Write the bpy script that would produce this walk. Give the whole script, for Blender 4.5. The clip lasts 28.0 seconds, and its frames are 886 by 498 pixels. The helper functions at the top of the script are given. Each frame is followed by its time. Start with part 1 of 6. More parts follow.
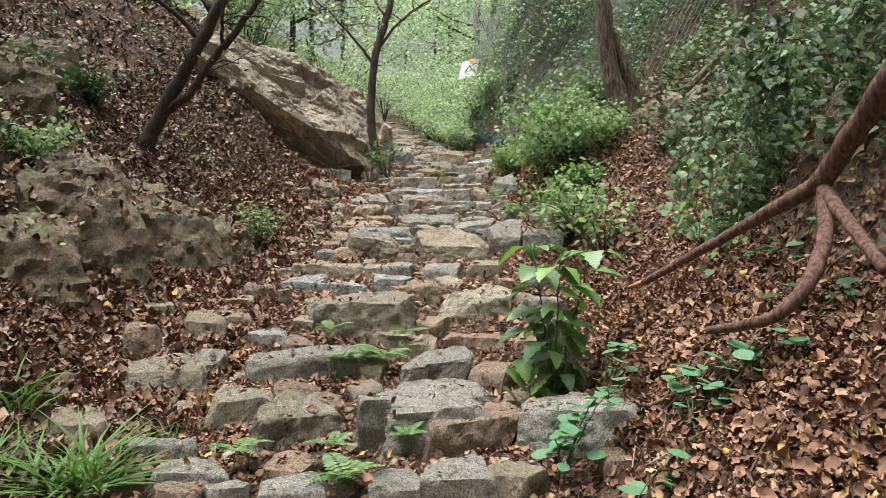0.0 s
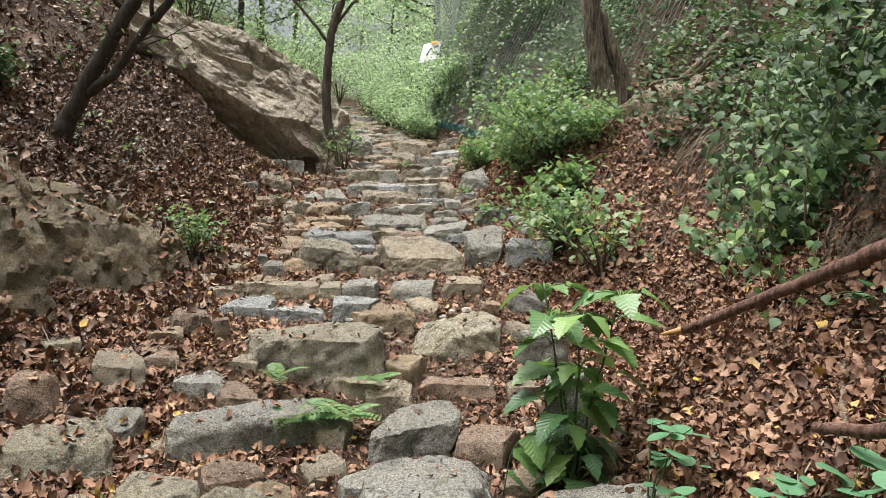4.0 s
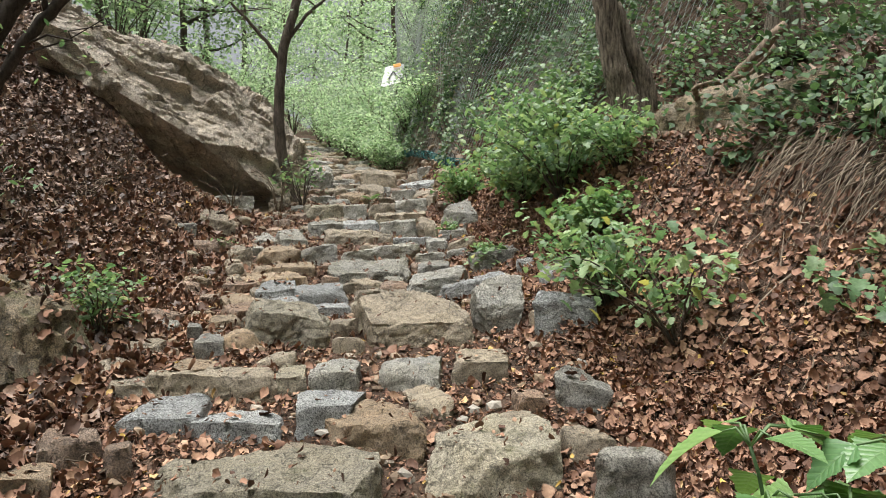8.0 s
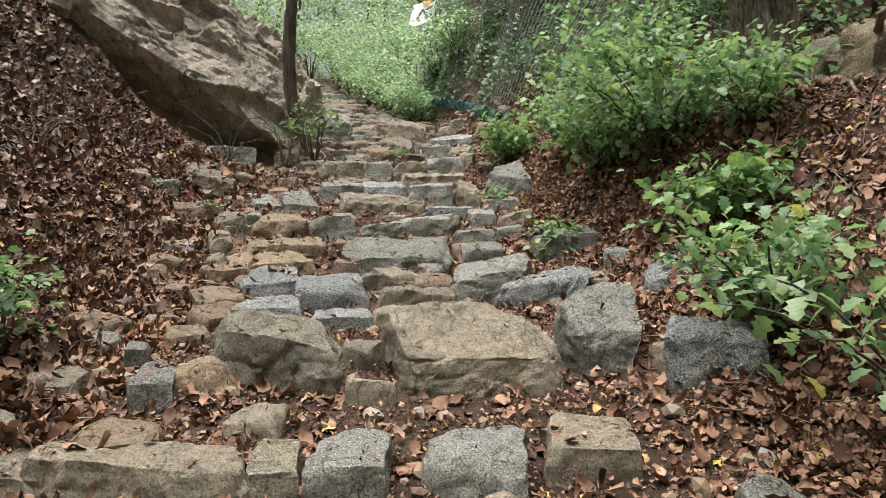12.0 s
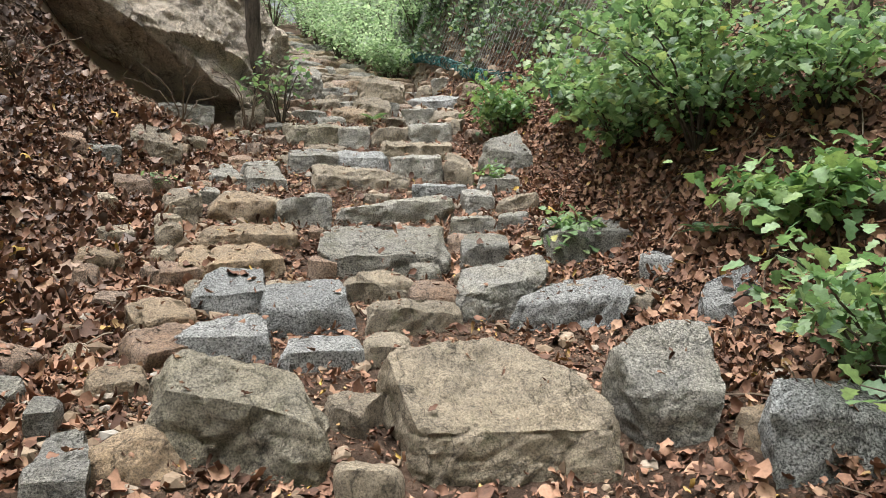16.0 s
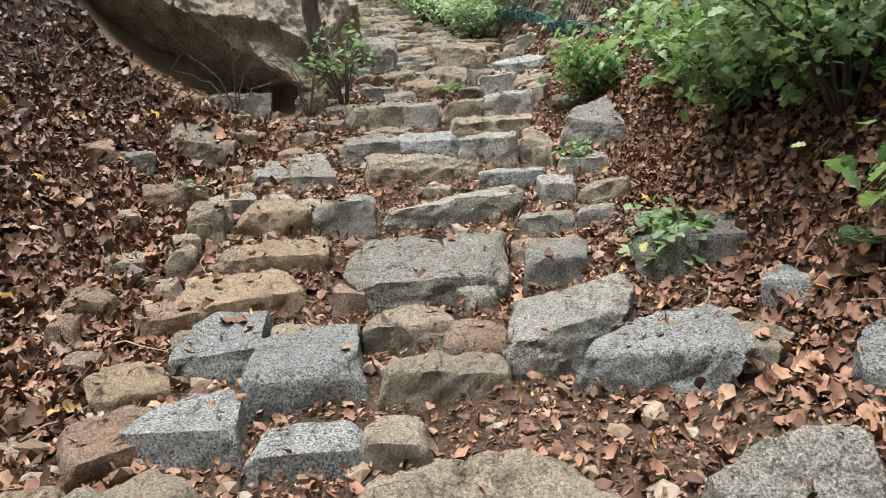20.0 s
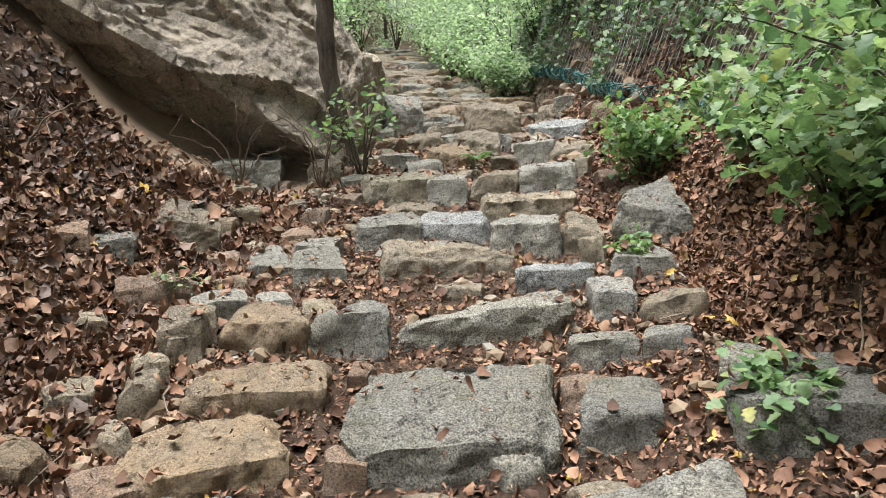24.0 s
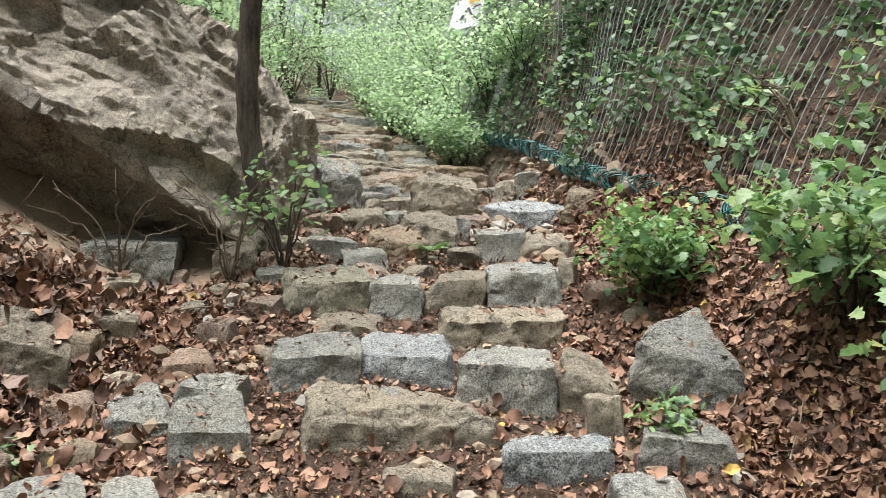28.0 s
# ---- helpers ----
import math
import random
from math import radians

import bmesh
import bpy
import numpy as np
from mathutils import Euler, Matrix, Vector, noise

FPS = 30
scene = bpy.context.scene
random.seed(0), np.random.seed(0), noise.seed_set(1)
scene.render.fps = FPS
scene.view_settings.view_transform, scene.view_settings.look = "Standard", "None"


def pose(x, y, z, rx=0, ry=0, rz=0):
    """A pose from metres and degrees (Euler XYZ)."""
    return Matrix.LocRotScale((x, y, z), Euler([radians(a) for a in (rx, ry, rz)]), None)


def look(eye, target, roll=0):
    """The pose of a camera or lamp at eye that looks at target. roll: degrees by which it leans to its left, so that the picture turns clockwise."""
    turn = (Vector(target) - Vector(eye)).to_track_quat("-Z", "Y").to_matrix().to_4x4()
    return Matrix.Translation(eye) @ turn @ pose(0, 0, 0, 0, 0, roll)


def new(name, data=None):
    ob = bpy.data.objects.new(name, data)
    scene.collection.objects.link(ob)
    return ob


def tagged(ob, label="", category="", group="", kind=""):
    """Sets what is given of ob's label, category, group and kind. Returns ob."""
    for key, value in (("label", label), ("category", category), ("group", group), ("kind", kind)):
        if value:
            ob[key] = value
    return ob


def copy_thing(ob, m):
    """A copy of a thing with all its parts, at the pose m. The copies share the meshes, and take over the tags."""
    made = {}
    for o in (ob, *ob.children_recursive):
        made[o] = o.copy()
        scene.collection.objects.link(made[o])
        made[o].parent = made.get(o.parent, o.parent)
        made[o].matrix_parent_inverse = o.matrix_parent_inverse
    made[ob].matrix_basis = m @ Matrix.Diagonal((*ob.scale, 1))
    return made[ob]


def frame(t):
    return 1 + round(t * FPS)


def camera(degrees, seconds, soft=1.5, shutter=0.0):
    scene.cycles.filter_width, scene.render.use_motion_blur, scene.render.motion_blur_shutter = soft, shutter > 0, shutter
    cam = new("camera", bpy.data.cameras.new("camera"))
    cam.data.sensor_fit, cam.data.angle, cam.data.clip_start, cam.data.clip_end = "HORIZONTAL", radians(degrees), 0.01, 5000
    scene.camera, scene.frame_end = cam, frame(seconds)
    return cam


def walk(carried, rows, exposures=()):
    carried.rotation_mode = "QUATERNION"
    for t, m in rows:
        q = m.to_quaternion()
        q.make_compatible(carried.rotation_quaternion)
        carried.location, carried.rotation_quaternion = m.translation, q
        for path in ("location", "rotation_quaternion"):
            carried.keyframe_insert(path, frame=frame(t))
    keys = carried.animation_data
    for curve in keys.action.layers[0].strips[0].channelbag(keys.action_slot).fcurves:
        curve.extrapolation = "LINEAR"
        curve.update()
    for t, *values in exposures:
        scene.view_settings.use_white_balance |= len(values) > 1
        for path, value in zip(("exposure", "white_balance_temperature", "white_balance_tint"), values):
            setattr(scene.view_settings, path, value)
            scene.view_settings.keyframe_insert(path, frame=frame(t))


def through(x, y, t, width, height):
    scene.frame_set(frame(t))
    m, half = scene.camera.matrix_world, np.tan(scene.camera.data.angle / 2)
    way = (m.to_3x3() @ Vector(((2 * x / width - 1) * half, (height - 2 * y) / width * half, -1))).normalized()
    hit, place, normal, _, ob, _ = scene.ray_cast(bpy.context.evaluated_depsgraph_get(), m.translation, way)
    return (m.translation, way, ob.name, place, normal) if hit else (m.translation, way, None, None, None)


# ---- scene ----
import itertools
cam = camera(63.0, 28.0, soft=0.6)
METRES, EYE, TILT, LEAN, TURN = 10.0, 1.5, 0.0, 0.0, 0.0
ROWS = [
    (0.0, 0.0, 0.0, 0.0, 0.0, 0.0, -0.0),
    (0.5, -0.0029, 0.0347, 0.0091, 1.11, -0.13, -0.31),
    (1.0, -0.0118, 0.0464, 0.0267, 0.5, 0.01, -0.48),
    (1.5, -0.0177, 0.0482, 0.0323, -1.0, 0.13, -0.32),
    (2.0, -0.0186, 0.0543, 0.0318, -2.27, 0.02, -0.18),
    (2.5, -0.0208, 0.0599, 0.0318, -3.28, -0.22, -0.03),
    (3.0, -0.02, 0.0619, 0.03, -3.63, -0.6, -0.06),
    (3.5, -0.0111, 0.0815, 0.0226, -3.19, -0.96, -0.33),
    (5.5, -0.0284, 0.1627, 0.0413, -6.42, -1.68, 0.03),
    (6.0, -0.0236, 0.1798, 0.0412, -6.66, -0.84, -0.22),
    (6.5, -0.0119, 0.214, 0.0412, -6.52, -0.28, -0.1),
    (7.0, -0.0125, 0.2436, 0.0379, -6.82, 0.05, 0.54),
    (7.5, -0.0251, 0.2697, 0.0354, -7.16, 0.49, 1.12),
    (8.0, -0.0318, 0.284, 0.04, -7.03, 1.33, 1.53),
    (8.5, -0.0337, 0.3012, 0.0412, -5.49, 2.35, 1.55),
    (9.0, -0.0306, 0.3268, 0.0417, -3.11, 2.52, 1.16),
    (9.5, -0.0267, 0.3413, 0.0457, -1.7, 1.64, 0.69),
    (10.0, -0.0249, 0.3461, 0.0422, -1.27, 0.26, 0.37),
    (10.5, -0.0338, 0.3649, 0.026, -1.63, -0.78, 0.22),
    (11.0, -0.0512, 0.4035, 0.0332, -3.83, -1.46, -0.18),
    (11.5, -0.0474, 0.433, 0.0546, -5.53, -1.7, -0.3),
    (12.0, -0.0372, 0.4588, 0.0604, -5.8, -2.17, -0.46),
    (12.5, -0.0365, 0.468, 0.0613, -6.21, -2.39, -0.98),
    (14.5, -0.0548, 0.4953, 0.0591, -10.57, -4.22, -1.16),
    (15.0, -0.0529, 0.5168, 0.0507, -8.94, -4.47, -1.41),
    (15.5, -0.0508, 0.5432, 0.0704, -8.15, -5.63, -1.73),
    (16.0, -0.0486, 0.547, 0.0817, -8.65, -5.8, -1.81),
    (16.5, -0.0508, 0.5481, 0.0827, -9.54, -5.65, -1.62),
    (17.0, -0.0552, 0.548, 0.0815, -11.53, -5.56, -1.97),
    (17.5, -0.0521, 0.5494, 0.0818, -14.14, -5.68, -2.53),
    (18.0, -0.0439, 0.5542, 0.0786, -14.91, -6.84, -2.6),
    (18.5, -0.0259, 0.5747, 0.0725, -13.93, -7.77, -2.42),
    (19.0, -0.0114, 0.6005, 0.0909, -9.98, -9.38, -1.31),
    (19.5, -0.0111, 0.6123, 0.0972, -4.53, -9.23, 0.35),
    (20.0, -0.0049, 0.6344, 0.1009, 0.44, -9.12, 2.47),
    (20.5, 0.0012, 0.6459, 0.1121, 1.87, -9.06, 3.47),
    (22.5, 0.0023, 0.6573, 0.1188, 0.95, -5.52, 1.15),
    (23.0, 0.0013, 0.6632, 0.1205, 1.13, -4.12, 1.16),
    (23.5, -0.0007, 0.6906, 0.1142, 1.89, -3.64, 1.81),
    (24.0, -0.0073, 0.7195, 0.1252, 2.5, -5.53, 1.55),
    (24.5, -0.019, 0.7342, 0.1345, 1.45, -5.7, 1.02),
    (25.0, -0.0293, 0.7517, 0.1438, -1.18, -5.17, 0.56),
    (25.5, -0.0267, 0.7612, 0.1457, -2.99, -3.63, 0.61),
    (26.0, -0.0277, 0.7753, 0.1459, -3.42, -2.48, 0.62),
    (26.5, -0.0264, 0.7966, 0.1454, -2.92, -2.7, -0.03),
    (27.0, -0.0264, 0.8135, 0.135, -2.46, -3.16, -0.57),
    (27.5, -0.0261, 0.8374, 0.1406, -2.78, -2.87, -1.08),
    (28.0, -0.0268, 0.8501, 0.1573, -3.41, -1.59, -1.41),
]
walk(cam, [(t, pose(0, 0, EYE, TILT, LEAN, TURN) @ pose(METRES * x, METRES * y, METRES * z, 90 + pitch, roll, yaw)) for t, x, y, z, yaw, pitch, roll in ROWS],
     exposures=[(0.0, 1.17, 6450, 10), (3.5, 1.22, 6450, 10), (6.0, 1.08, 6400, 8), (9.0, 1.15, 6400, 9), (12.0, 1.09, 6400, 9), (15.0, 1.25, 6350, 10), (20.0, 1.31, 6320, 10), (25.0, 1.36, 6250, 9), (28.0, 1.42, 6150, 8)])

# ---- world, sun ----
world = bpy.data.worlds.new("overcast_sky")
scene.world = world
world.use_nodes = True
wn = world.node_tree.nodes
sky = wn.new("ShaderNodeTexSky")
sky.sky_type = "NISHITA"
sky.sun_disc = False
sky.sun_elevation, sky.sun_rotation = radians(78), radians(-65)
sky.air_density, sky.dust_density, sky.ozone_density = 1.0, 6.0, 1.0
wn["Background"].inputs["Strength"].default_value = 0.055
cloud = wn.new("ShaderNodeHueSaturation")
cloud.inputs["Saturation"].default_value = 0.22
world.node_tree.links.new(sky.outputs["Color"], cloud.inputs["Color"])
world.node_tree.links.new(cloud.outputs["Color"], wn["Background"].inputs["Color"])
sun_data = bpy.data.lights.new("sun", "SUN")
sun_data.energy, sun_data.angle, sun_data.color = 3.6, radians(50), (1.0, 0.965, 0.93)
sun = new("sun", sun_data)
sun.matrix_world = look((-7, 3, 40), (0, 0, 0))

# ---- materials ----
class Nodes:
    """A small wrapper round one material's node tree."""
    def __init__(self, name):
        self.mat = bpy.data.materials.new(name)
        self.mat.use_nodes = True
        self.tree = self.mat.node_tree
        self.bsdf = self.tree.nodes["Principled BSDF"]

    def add(self, kind, **values):
        n = self.tree.nodes.new(kind)
        for key, v in values.items():
            n.inputs[key.replace("_", " ")].default_value = v
        return n

    def link(self, a, b):
        self.tree.links.new(a, b)

    def coords(self, out="Object"):
        return self.tree.nodes.new("ShaderNodeTexCoord").outputs[out]

    def noise(self, vector, scale, detail=6.0, rough=0.6):
        n = self.add("ShaderNodeTexNoise", Scale=scale, Detail=detail, Roughness=rough)
        self.link(vector, n.inputs["Vector"])
        return n.outputs["Fac"]

    def ramp(self, fac, stops):
        n = self.tree.nodes.new("ShaderNodeValToRGB")
        els = n.color_ramp.elements
        while len(els) < len(stops):
            els.new(0.5)
        for e, (p, c) in zip(els, stops):
            e.position = p
            e.color = (*c, 1) if len(c) == 3 else c
        self.link(fac, n.inputs["Fac"])
        return n.outputs["Color"]

    def mix(self, fac, a, b, blend="MIX"):
        n = self.tree.nodes.new("ShaderNodeMix")
        n.data_type, n.blend_type = "RGBA", blend
        for sock, v in ((n.inputs[0], fac), (n.inputs[6], a), (n.inputs[7], b)):
            if isinstance(v, (int, float)):
                sock.default_value = v
            elif isinstance(v, tuple):
                sock.default_value = (*v, 1)
            else:
                self.link(v, sock)
        return n.outputs[2]

    def bump(self, height, strength, distance):
        n = self.add("ShaderNodeBump", Strength=strength, Distance=distance)
        self.link(height, n.inputs["Height"])
        old = self.bsdf.inputs["Normal"].links
        if old:
            self.link(old[0].from_socket, n.inputs["Normal"])
        self.link(n.outputs["Normal"], self.bsdf.inputs["Normal"])

    def done(self, colour, rough=0.8, spec=0.3):
        if isinstance(colour, tuple):
            self.bsdf.inputs["Base Color"].default_value = (*colour, 1)
        else:
            self.link(colour, self.bsdf.inputs["Base Color"])
        if isinstance(rough, float):
            self.bsdf.inputs["Roughness"].default_value = rough
        else:
            self.link(rough, self.bsdf.inputs["Roughness"])
        self.bsdf.inputs["Specular IOR Level"].default_value = spec
        return self.mat


def grey(a):
    return (a, a, a)


def rock_mat(name, base, stain, moss=0.0, speck=0.5, strata=0.0, relief=1.0):
    n = Nodes(name)
    co = n.coords()
    info = n.tree.nodes.new("ShaderNodeObjectInfo")
    shift = n.tree.nodes.new("ShaderNodeVectorMath")
    shift.operation = "MULTIPLY_ADD"
    shift.inputs[1].default_value = (1, 1, 1)
    n.link(co, shift.inputs[0])
    scale = n.tree.nodes.new("ShaderNodeVectorMath")
    scale.operation = "SCALE"
    scale.inputs[0].default_value = (7.3, 3.1, 5.7)
    n.link(info.outputs["Random"], scale.inputs["Scale"])
    n.link(scale.outputs[0], shift.inputs[2])
    v = shift.outputs[0]
    blotch = n.noise(v, 3.5, 8, 0.65)
    c = n.mix(n.ramp(blotch, [(0.38, grey(0)), (0.66, grey(1))]), base, stain)
    tone = n.noise(v, 13, 8, 0.75)
    c = n.mix(0.8, c, n.ramp(tone, [(0.3, grey(0.5)), (0.5, grey(0.96)), (0.72, grey(1.15))]), "MULTIPLY")
    grain = n.noise(v, 130, 3, 0.8)
    c = n.mix(min(1.0, speck + 0.4), c, n.ramp(grain, [(0.39, grey(0.14)), (0.46, grey(0.68)), (0.53, grey(1.0)), (0.61, grey(1.45))]), "MULTIPLY")
    pit = n.noise(v, 42, 6, 0.75)
    c = n.mix(0.75, c, n.ramp(pit, [(0.37, grey(0.35)), (0.46, grey(0.95)), (0.62, grey(1.16))]), "MULTIPLY")
    warp = n.tree.nodes.new("ShaderNodeVectorMath")
    warp.operation = "MULTIPLY_ADD"
    wob = n.add("ShaderNodeTexNoise", Scale=6.0, Detail=5.0)
    n.link(v, wob.inputs["Vector"])
    n.link(wob.outputs["Color"], warp.inputs[0])
    warp.inputs[1].default_value = (0.5, 0.5, 0.5)
    n.link(v, warp.inputs[2])
    cell = n.add("ShaderNodeTexVoronoi", Scale=1.9)
    cell.feature = "DISTANCE_TO_EDGE"
    n.link(warp.outputs[0], cell.inputs["Vector"])
    crack = n.ramp(cell.outputs["Distance"], [(0.0, grey(0.28)), (0.018, grey(1.0))])
    c = n.mix(0.8, c, crack, "MULTIPLY")
    n.bump(crack, 0.5, 0.02)
    if moss:
        mo = n.noise(v, 5, 10, 0.75)
        c = n.mix(n.ramp(mo, [(0.62 - 0.22 * moss, grey(0)), (0.74 - 0.12 * moss, grey(0.75))]), c, (0.11, 0.115, 0.04))
    own = n.ramp(info.outputs["Random"], [(0.0, grey(0.78)), (1.0, grey(1.15))])
    c = n.mix(1.0, c, own, "MULTIPLY")
    h = n.noise(v, 16, 10, 0.7)
    if strata:
        w = n.add("ShaderNodeTexWave", Scale=strata, Distortion=5.0, Detail=6.0, Detail_Scale=1.6, Detail_Roughness=0.7)
        w.wave_profile = "SAW"
        turn = n.add("ShaderNodeMapping", Rotation=(0.5, -0.35, 0.3))
        n.link(v, turn.inputs["Vector"])
        n.link(turn.outputs[0], w.inputs["Vector"])
        c = n.mix(0.8, c, n.ramp(w.outputs["Fac"], [(0.0, grey(0.22)), (0.07, grey(0.85)), (0.3, grey(1.0)), (1.0, grey(1.15))]), "MULTIPLY")
        n.bump(w.outputs["Fac"], 0.4, 0.05)
    n.bump(h, 1.0, 0.035 * relief)
    n.bump(pit, 1.0, 0.022)
    n.bump(grain, 1.0, 0.008)
    return n.done(c, n.ramp(tone, [(0.3, grey(0.5)), (0.7, grey(0.85))]), 0.35)


ROCK = {
    "g": rock_mat("granite_grey", (0.345, 0.335, 0.305), (0.39, 0.365, 0.3), 0.25, 0.4),
    "b": rock_mat("granite_blue_grey", (0.37, 0.38, 0.375), (0.43, 0.43, 0.41), 0.0, 0.7),
    "m": rock_mat("granite_mossy", (0.41, 0.37, 0.285), (0.44, 0.385, 0.275), 0.35, 0.3),
    "t": rock_mat("sandy_tan_stone", (0.43, 0.355, 0.255), (0.34, 0.29, 0.22), 0.2, 0.2),
    "o": rock_mat("rusty_orange_stone", (0.43, 0.31, 0.195), (0.36, 0.285, 0.2), 0.0, 0.15),
    "p": rock_mat("pinkish_stone", (0.37, 0.28, 0.215), (0.34, 0.225, 0.15), 0.0, 0.35),
    "s": rock_mat("speckled_granite", (0.43, 0.41, 0.36), (0.36, 0.335, 0.26), 0.3, 0.8),
}
BOULDER = rock_mat("boulder_rock", (0.68, 0.575, 0.45), (0.5, 0.43, 0.355), 0.1, 0.3, 1.6, 1.5)
OUTCROP = rock_mat("outcrop_rock", (0.33, 0.245, 0.145), (0.25, 0.22, 0.16), 0.5, 0.45, 0.0, 1.6)


def soil_mat():
    n = Nodes("forest_soil")
    co = n.coords()
    a, b, c3 = n.noise(co, 1.1, 8), n.noise(co, 9, 10, 0.75), n.noise(co, 60, 6, 0.8)
    # soil tones lowered so crevice shade between stones is partly in the colour
    c = n.mix(n.ramp(a, [(0.35, grey(0)), (0.68, grey(1))]), (0.07, 0.043, 0.03), (0.17, 0.115, 0.08))
    c = n.mix(0.8, c, n.ramp(b, [(0.3, grey(0.35)), (0.5, grey(0.9)), (0.7, grey(1.5))]), "MULTIPLY")
    c = n.mix(0.6, c, n.ramp(c3, [(0.35, grey(0.4)), (0.65, grey(1.5))]), "MULTIPLY")
    # bare rock where the ground is too steep to hold soil
    geo = n.tree.nodes.new("ShaderNodeNewGeometry")
    sep = n.tree.nodes.new("ShaderNodeSeparateXYZ")
    n.link(geo.outputs["True Normal"], sep.inputs[0])
    rocky = n.mix(n.ramp(b, [(0.4, grey(0)), (0.6, grey(1))]), (0.16, 0.13, 0.095), (0.33, 0.28, 0.21))
    rocky = n.mix(0.8, rocky, n.ramp(c3, [(0.35, grey(0.35)), (0.65, grey(1.3))]), "MULTIPLY")
    c = n.mix(n.ramp(sep.outputs["Z"], [(0.42, grey(1)), (0.56, grey(0))]), c, rocky)
    n.bump(b, 1.0, 0.06)
    n.bump(c3, 1.0, 0.02)
    return n.done(c, 0.9, 0.2)


def island_mat(name, stops, rough=0.6, spec=0.35, through=0.0, grain=60.0):
    """Many small pieces, each with its own tone."""
    n = Nodes(name)
    geo = n.tree.nodes.new("ShaderNodeNewGeometry")
    c = n.ramp(geo.outputs["Random Per Island"], stops)
    co = n.coords()
    k = n.noise(co, grain, 4)
    c = n.mix(0.6, c, n.ramp(k, [(0.3, grey(0.55)), (0.7, grey(1.3))]), "MULTIPLY")
    big = n.noise(co, 1.3, 4)
    c = n.mix(0.5, c, n.ramp(big, [(0.3, grey(0.6)), (0.7, grey(1.3))]), "MULTIPLY")
    n.bump(k, 0.4, 0.004)
    m = n.done(c, rough, spec)
    if through:
        t = n.tree.nodes.new("ShaderNodeBsdfTranslucent")
        n.link(n.mix(1.0, c, (1.05, 1.1, 0.8), "MULTIPLY"), t.inputs["Color"])
        mx = n.tree.nodes.new("ShaderNodeMixShader")
        mx.inputs[0].default_value = through
        n.link(n.bsdf.outputs[0], mx.inputs[1])
        n.link(t.outputs[0], mx.inputs[2])
        n.link(mx.outputs[0], n.tree.nodes["Material Output"].inputs["Surface"])
    return m


def bark_mat(name, dark, light, scale=6.0, depth=0.02):
    n = Nodes(name)
    co = n.coords()
    m = n.add("ShaderNodeMapping", Scale=(scale, scale, scale * 0.16))
    n.link(co, m.inputs["Vector"])
    a = n.noise(m.outputs[0], 4, 8, 0.7)
    b = n.noise(co, 40, 6, 0.7)
    c = n.mix(n.ramp(a, [(0.36, grey(0)), (0.62, grey(1))]), dark, light)
    c = n.mix(0.6, c, n.ramp(b, [(0.3, grey(0.5)), (0.7, grey(1.35))]), "MULTIPLY")
    n.bump(a, 1.0, depth)
    n.bump(b, 0.5, 0.006)
    return n.done(c, 0.85, 0.25)


def plain_mat(name, colour, rough=0.6, spec=0.4, vary=0.4):
    n = Nodes(name)
    k = n.noise(n.coords(), 25, 6)
    c = n.mix(vary, colour, n.ramp(k, [(0.3, grey(0.5)), (0.7, grey(1.3))]), "MULTIPLY")
    n.bump(k, 0.3, 0.003)
    return n.done(c, rough, spec)


SOIL = soil_mat()
LITTER = island_mat("dead_leaves", [(0.0, (0.07, 0.038, 0.026)), (0.2, (0.13, 0.07, 0.047)), (0.4, (0.21, 0.113, 0.074)), (0.68, (0.295, 0.165, 0.106)), (0.88, (0.34, 0.205, 0.132)), (0.975, (0.4, 0.26, 0.17)), (1.0, (0.5, 0.34, 0.08))], 0.68, 0.22, 0.0)
LITTER_DARK = island_mat("damp_dead_leaves", [(0.0, (0.05, 0.03, 0.021)), (0.4, (0.13, 0.077, 0.053)), (0.8, (0.24, 0.15, 0.104)), (1.0, (0.4, 0.275, 0.19))], 0.55, 0.35)
PEBBLE = island_mat("broken_stone", [(0.0, (0.13, 0.09, 0.06)), (0.4, (0.22, 0.16, 0.105)), (0.75, (0.29, 0.22, 0.155)), (1.0, (0.3, 0.285, 0.25))], 0.8, 0.3, 0.0)
GREEN = island_mat("shrub_leaves", [(0.0, (0.1, 0.185, 0.092)), (0.5, (0.205, 0.325, 0.15)), (0.85, (0.3, 0.41, 0.205)), (0.97, (0.32, 0.4, 0.17)), (1.0, (0.46, 0.42, 0.12))], 0.48, 0.4, 0.42)
# darker copy of the shrub green, with overhead canopy shade put into its colour
GREEN_SHADED = island_mat("shaded_leaves", [(0.0, (0.07, 0.13, 0.06)), (0.5, (0.13, 0.22, 0.1)), (1.0, (0.24, 0.33, 0.15))], 0.5, 0.35, 0.35)
# ivy green, darkened further to hold the shadow in gaps between bank leaves
GREEN_DARK = island_mat("ivy_leaves", [(0.0, (0.035, 0.07, 0.035)), (0.5, (0.07, 0.13, 0.055)), (1.0, (0.13, 0.2, 0.085))], 0.5, 0.3, 0.3)
GREEN_BRIGHT = island_mat("fresh_leaves", [(0.0, (0.1, 0.2, 0.085)), (0.5, (0.18, 0.3, 0.12)), (1.0, (0.29, 0.40, 0.15))], 0.45, 0.35, 0.35)
# haze and bright open sky are put into this paler leaf colour
GREEN_HAZED = island_mat("haze_paled_leaves", [(0.0, (0.14, 0.23, 0.11)), (0.5, (0.37, 0.5, 0.34)), (1.0, (0.55, 0.64, 0.5))], 0.55, 0.3, 0.6)
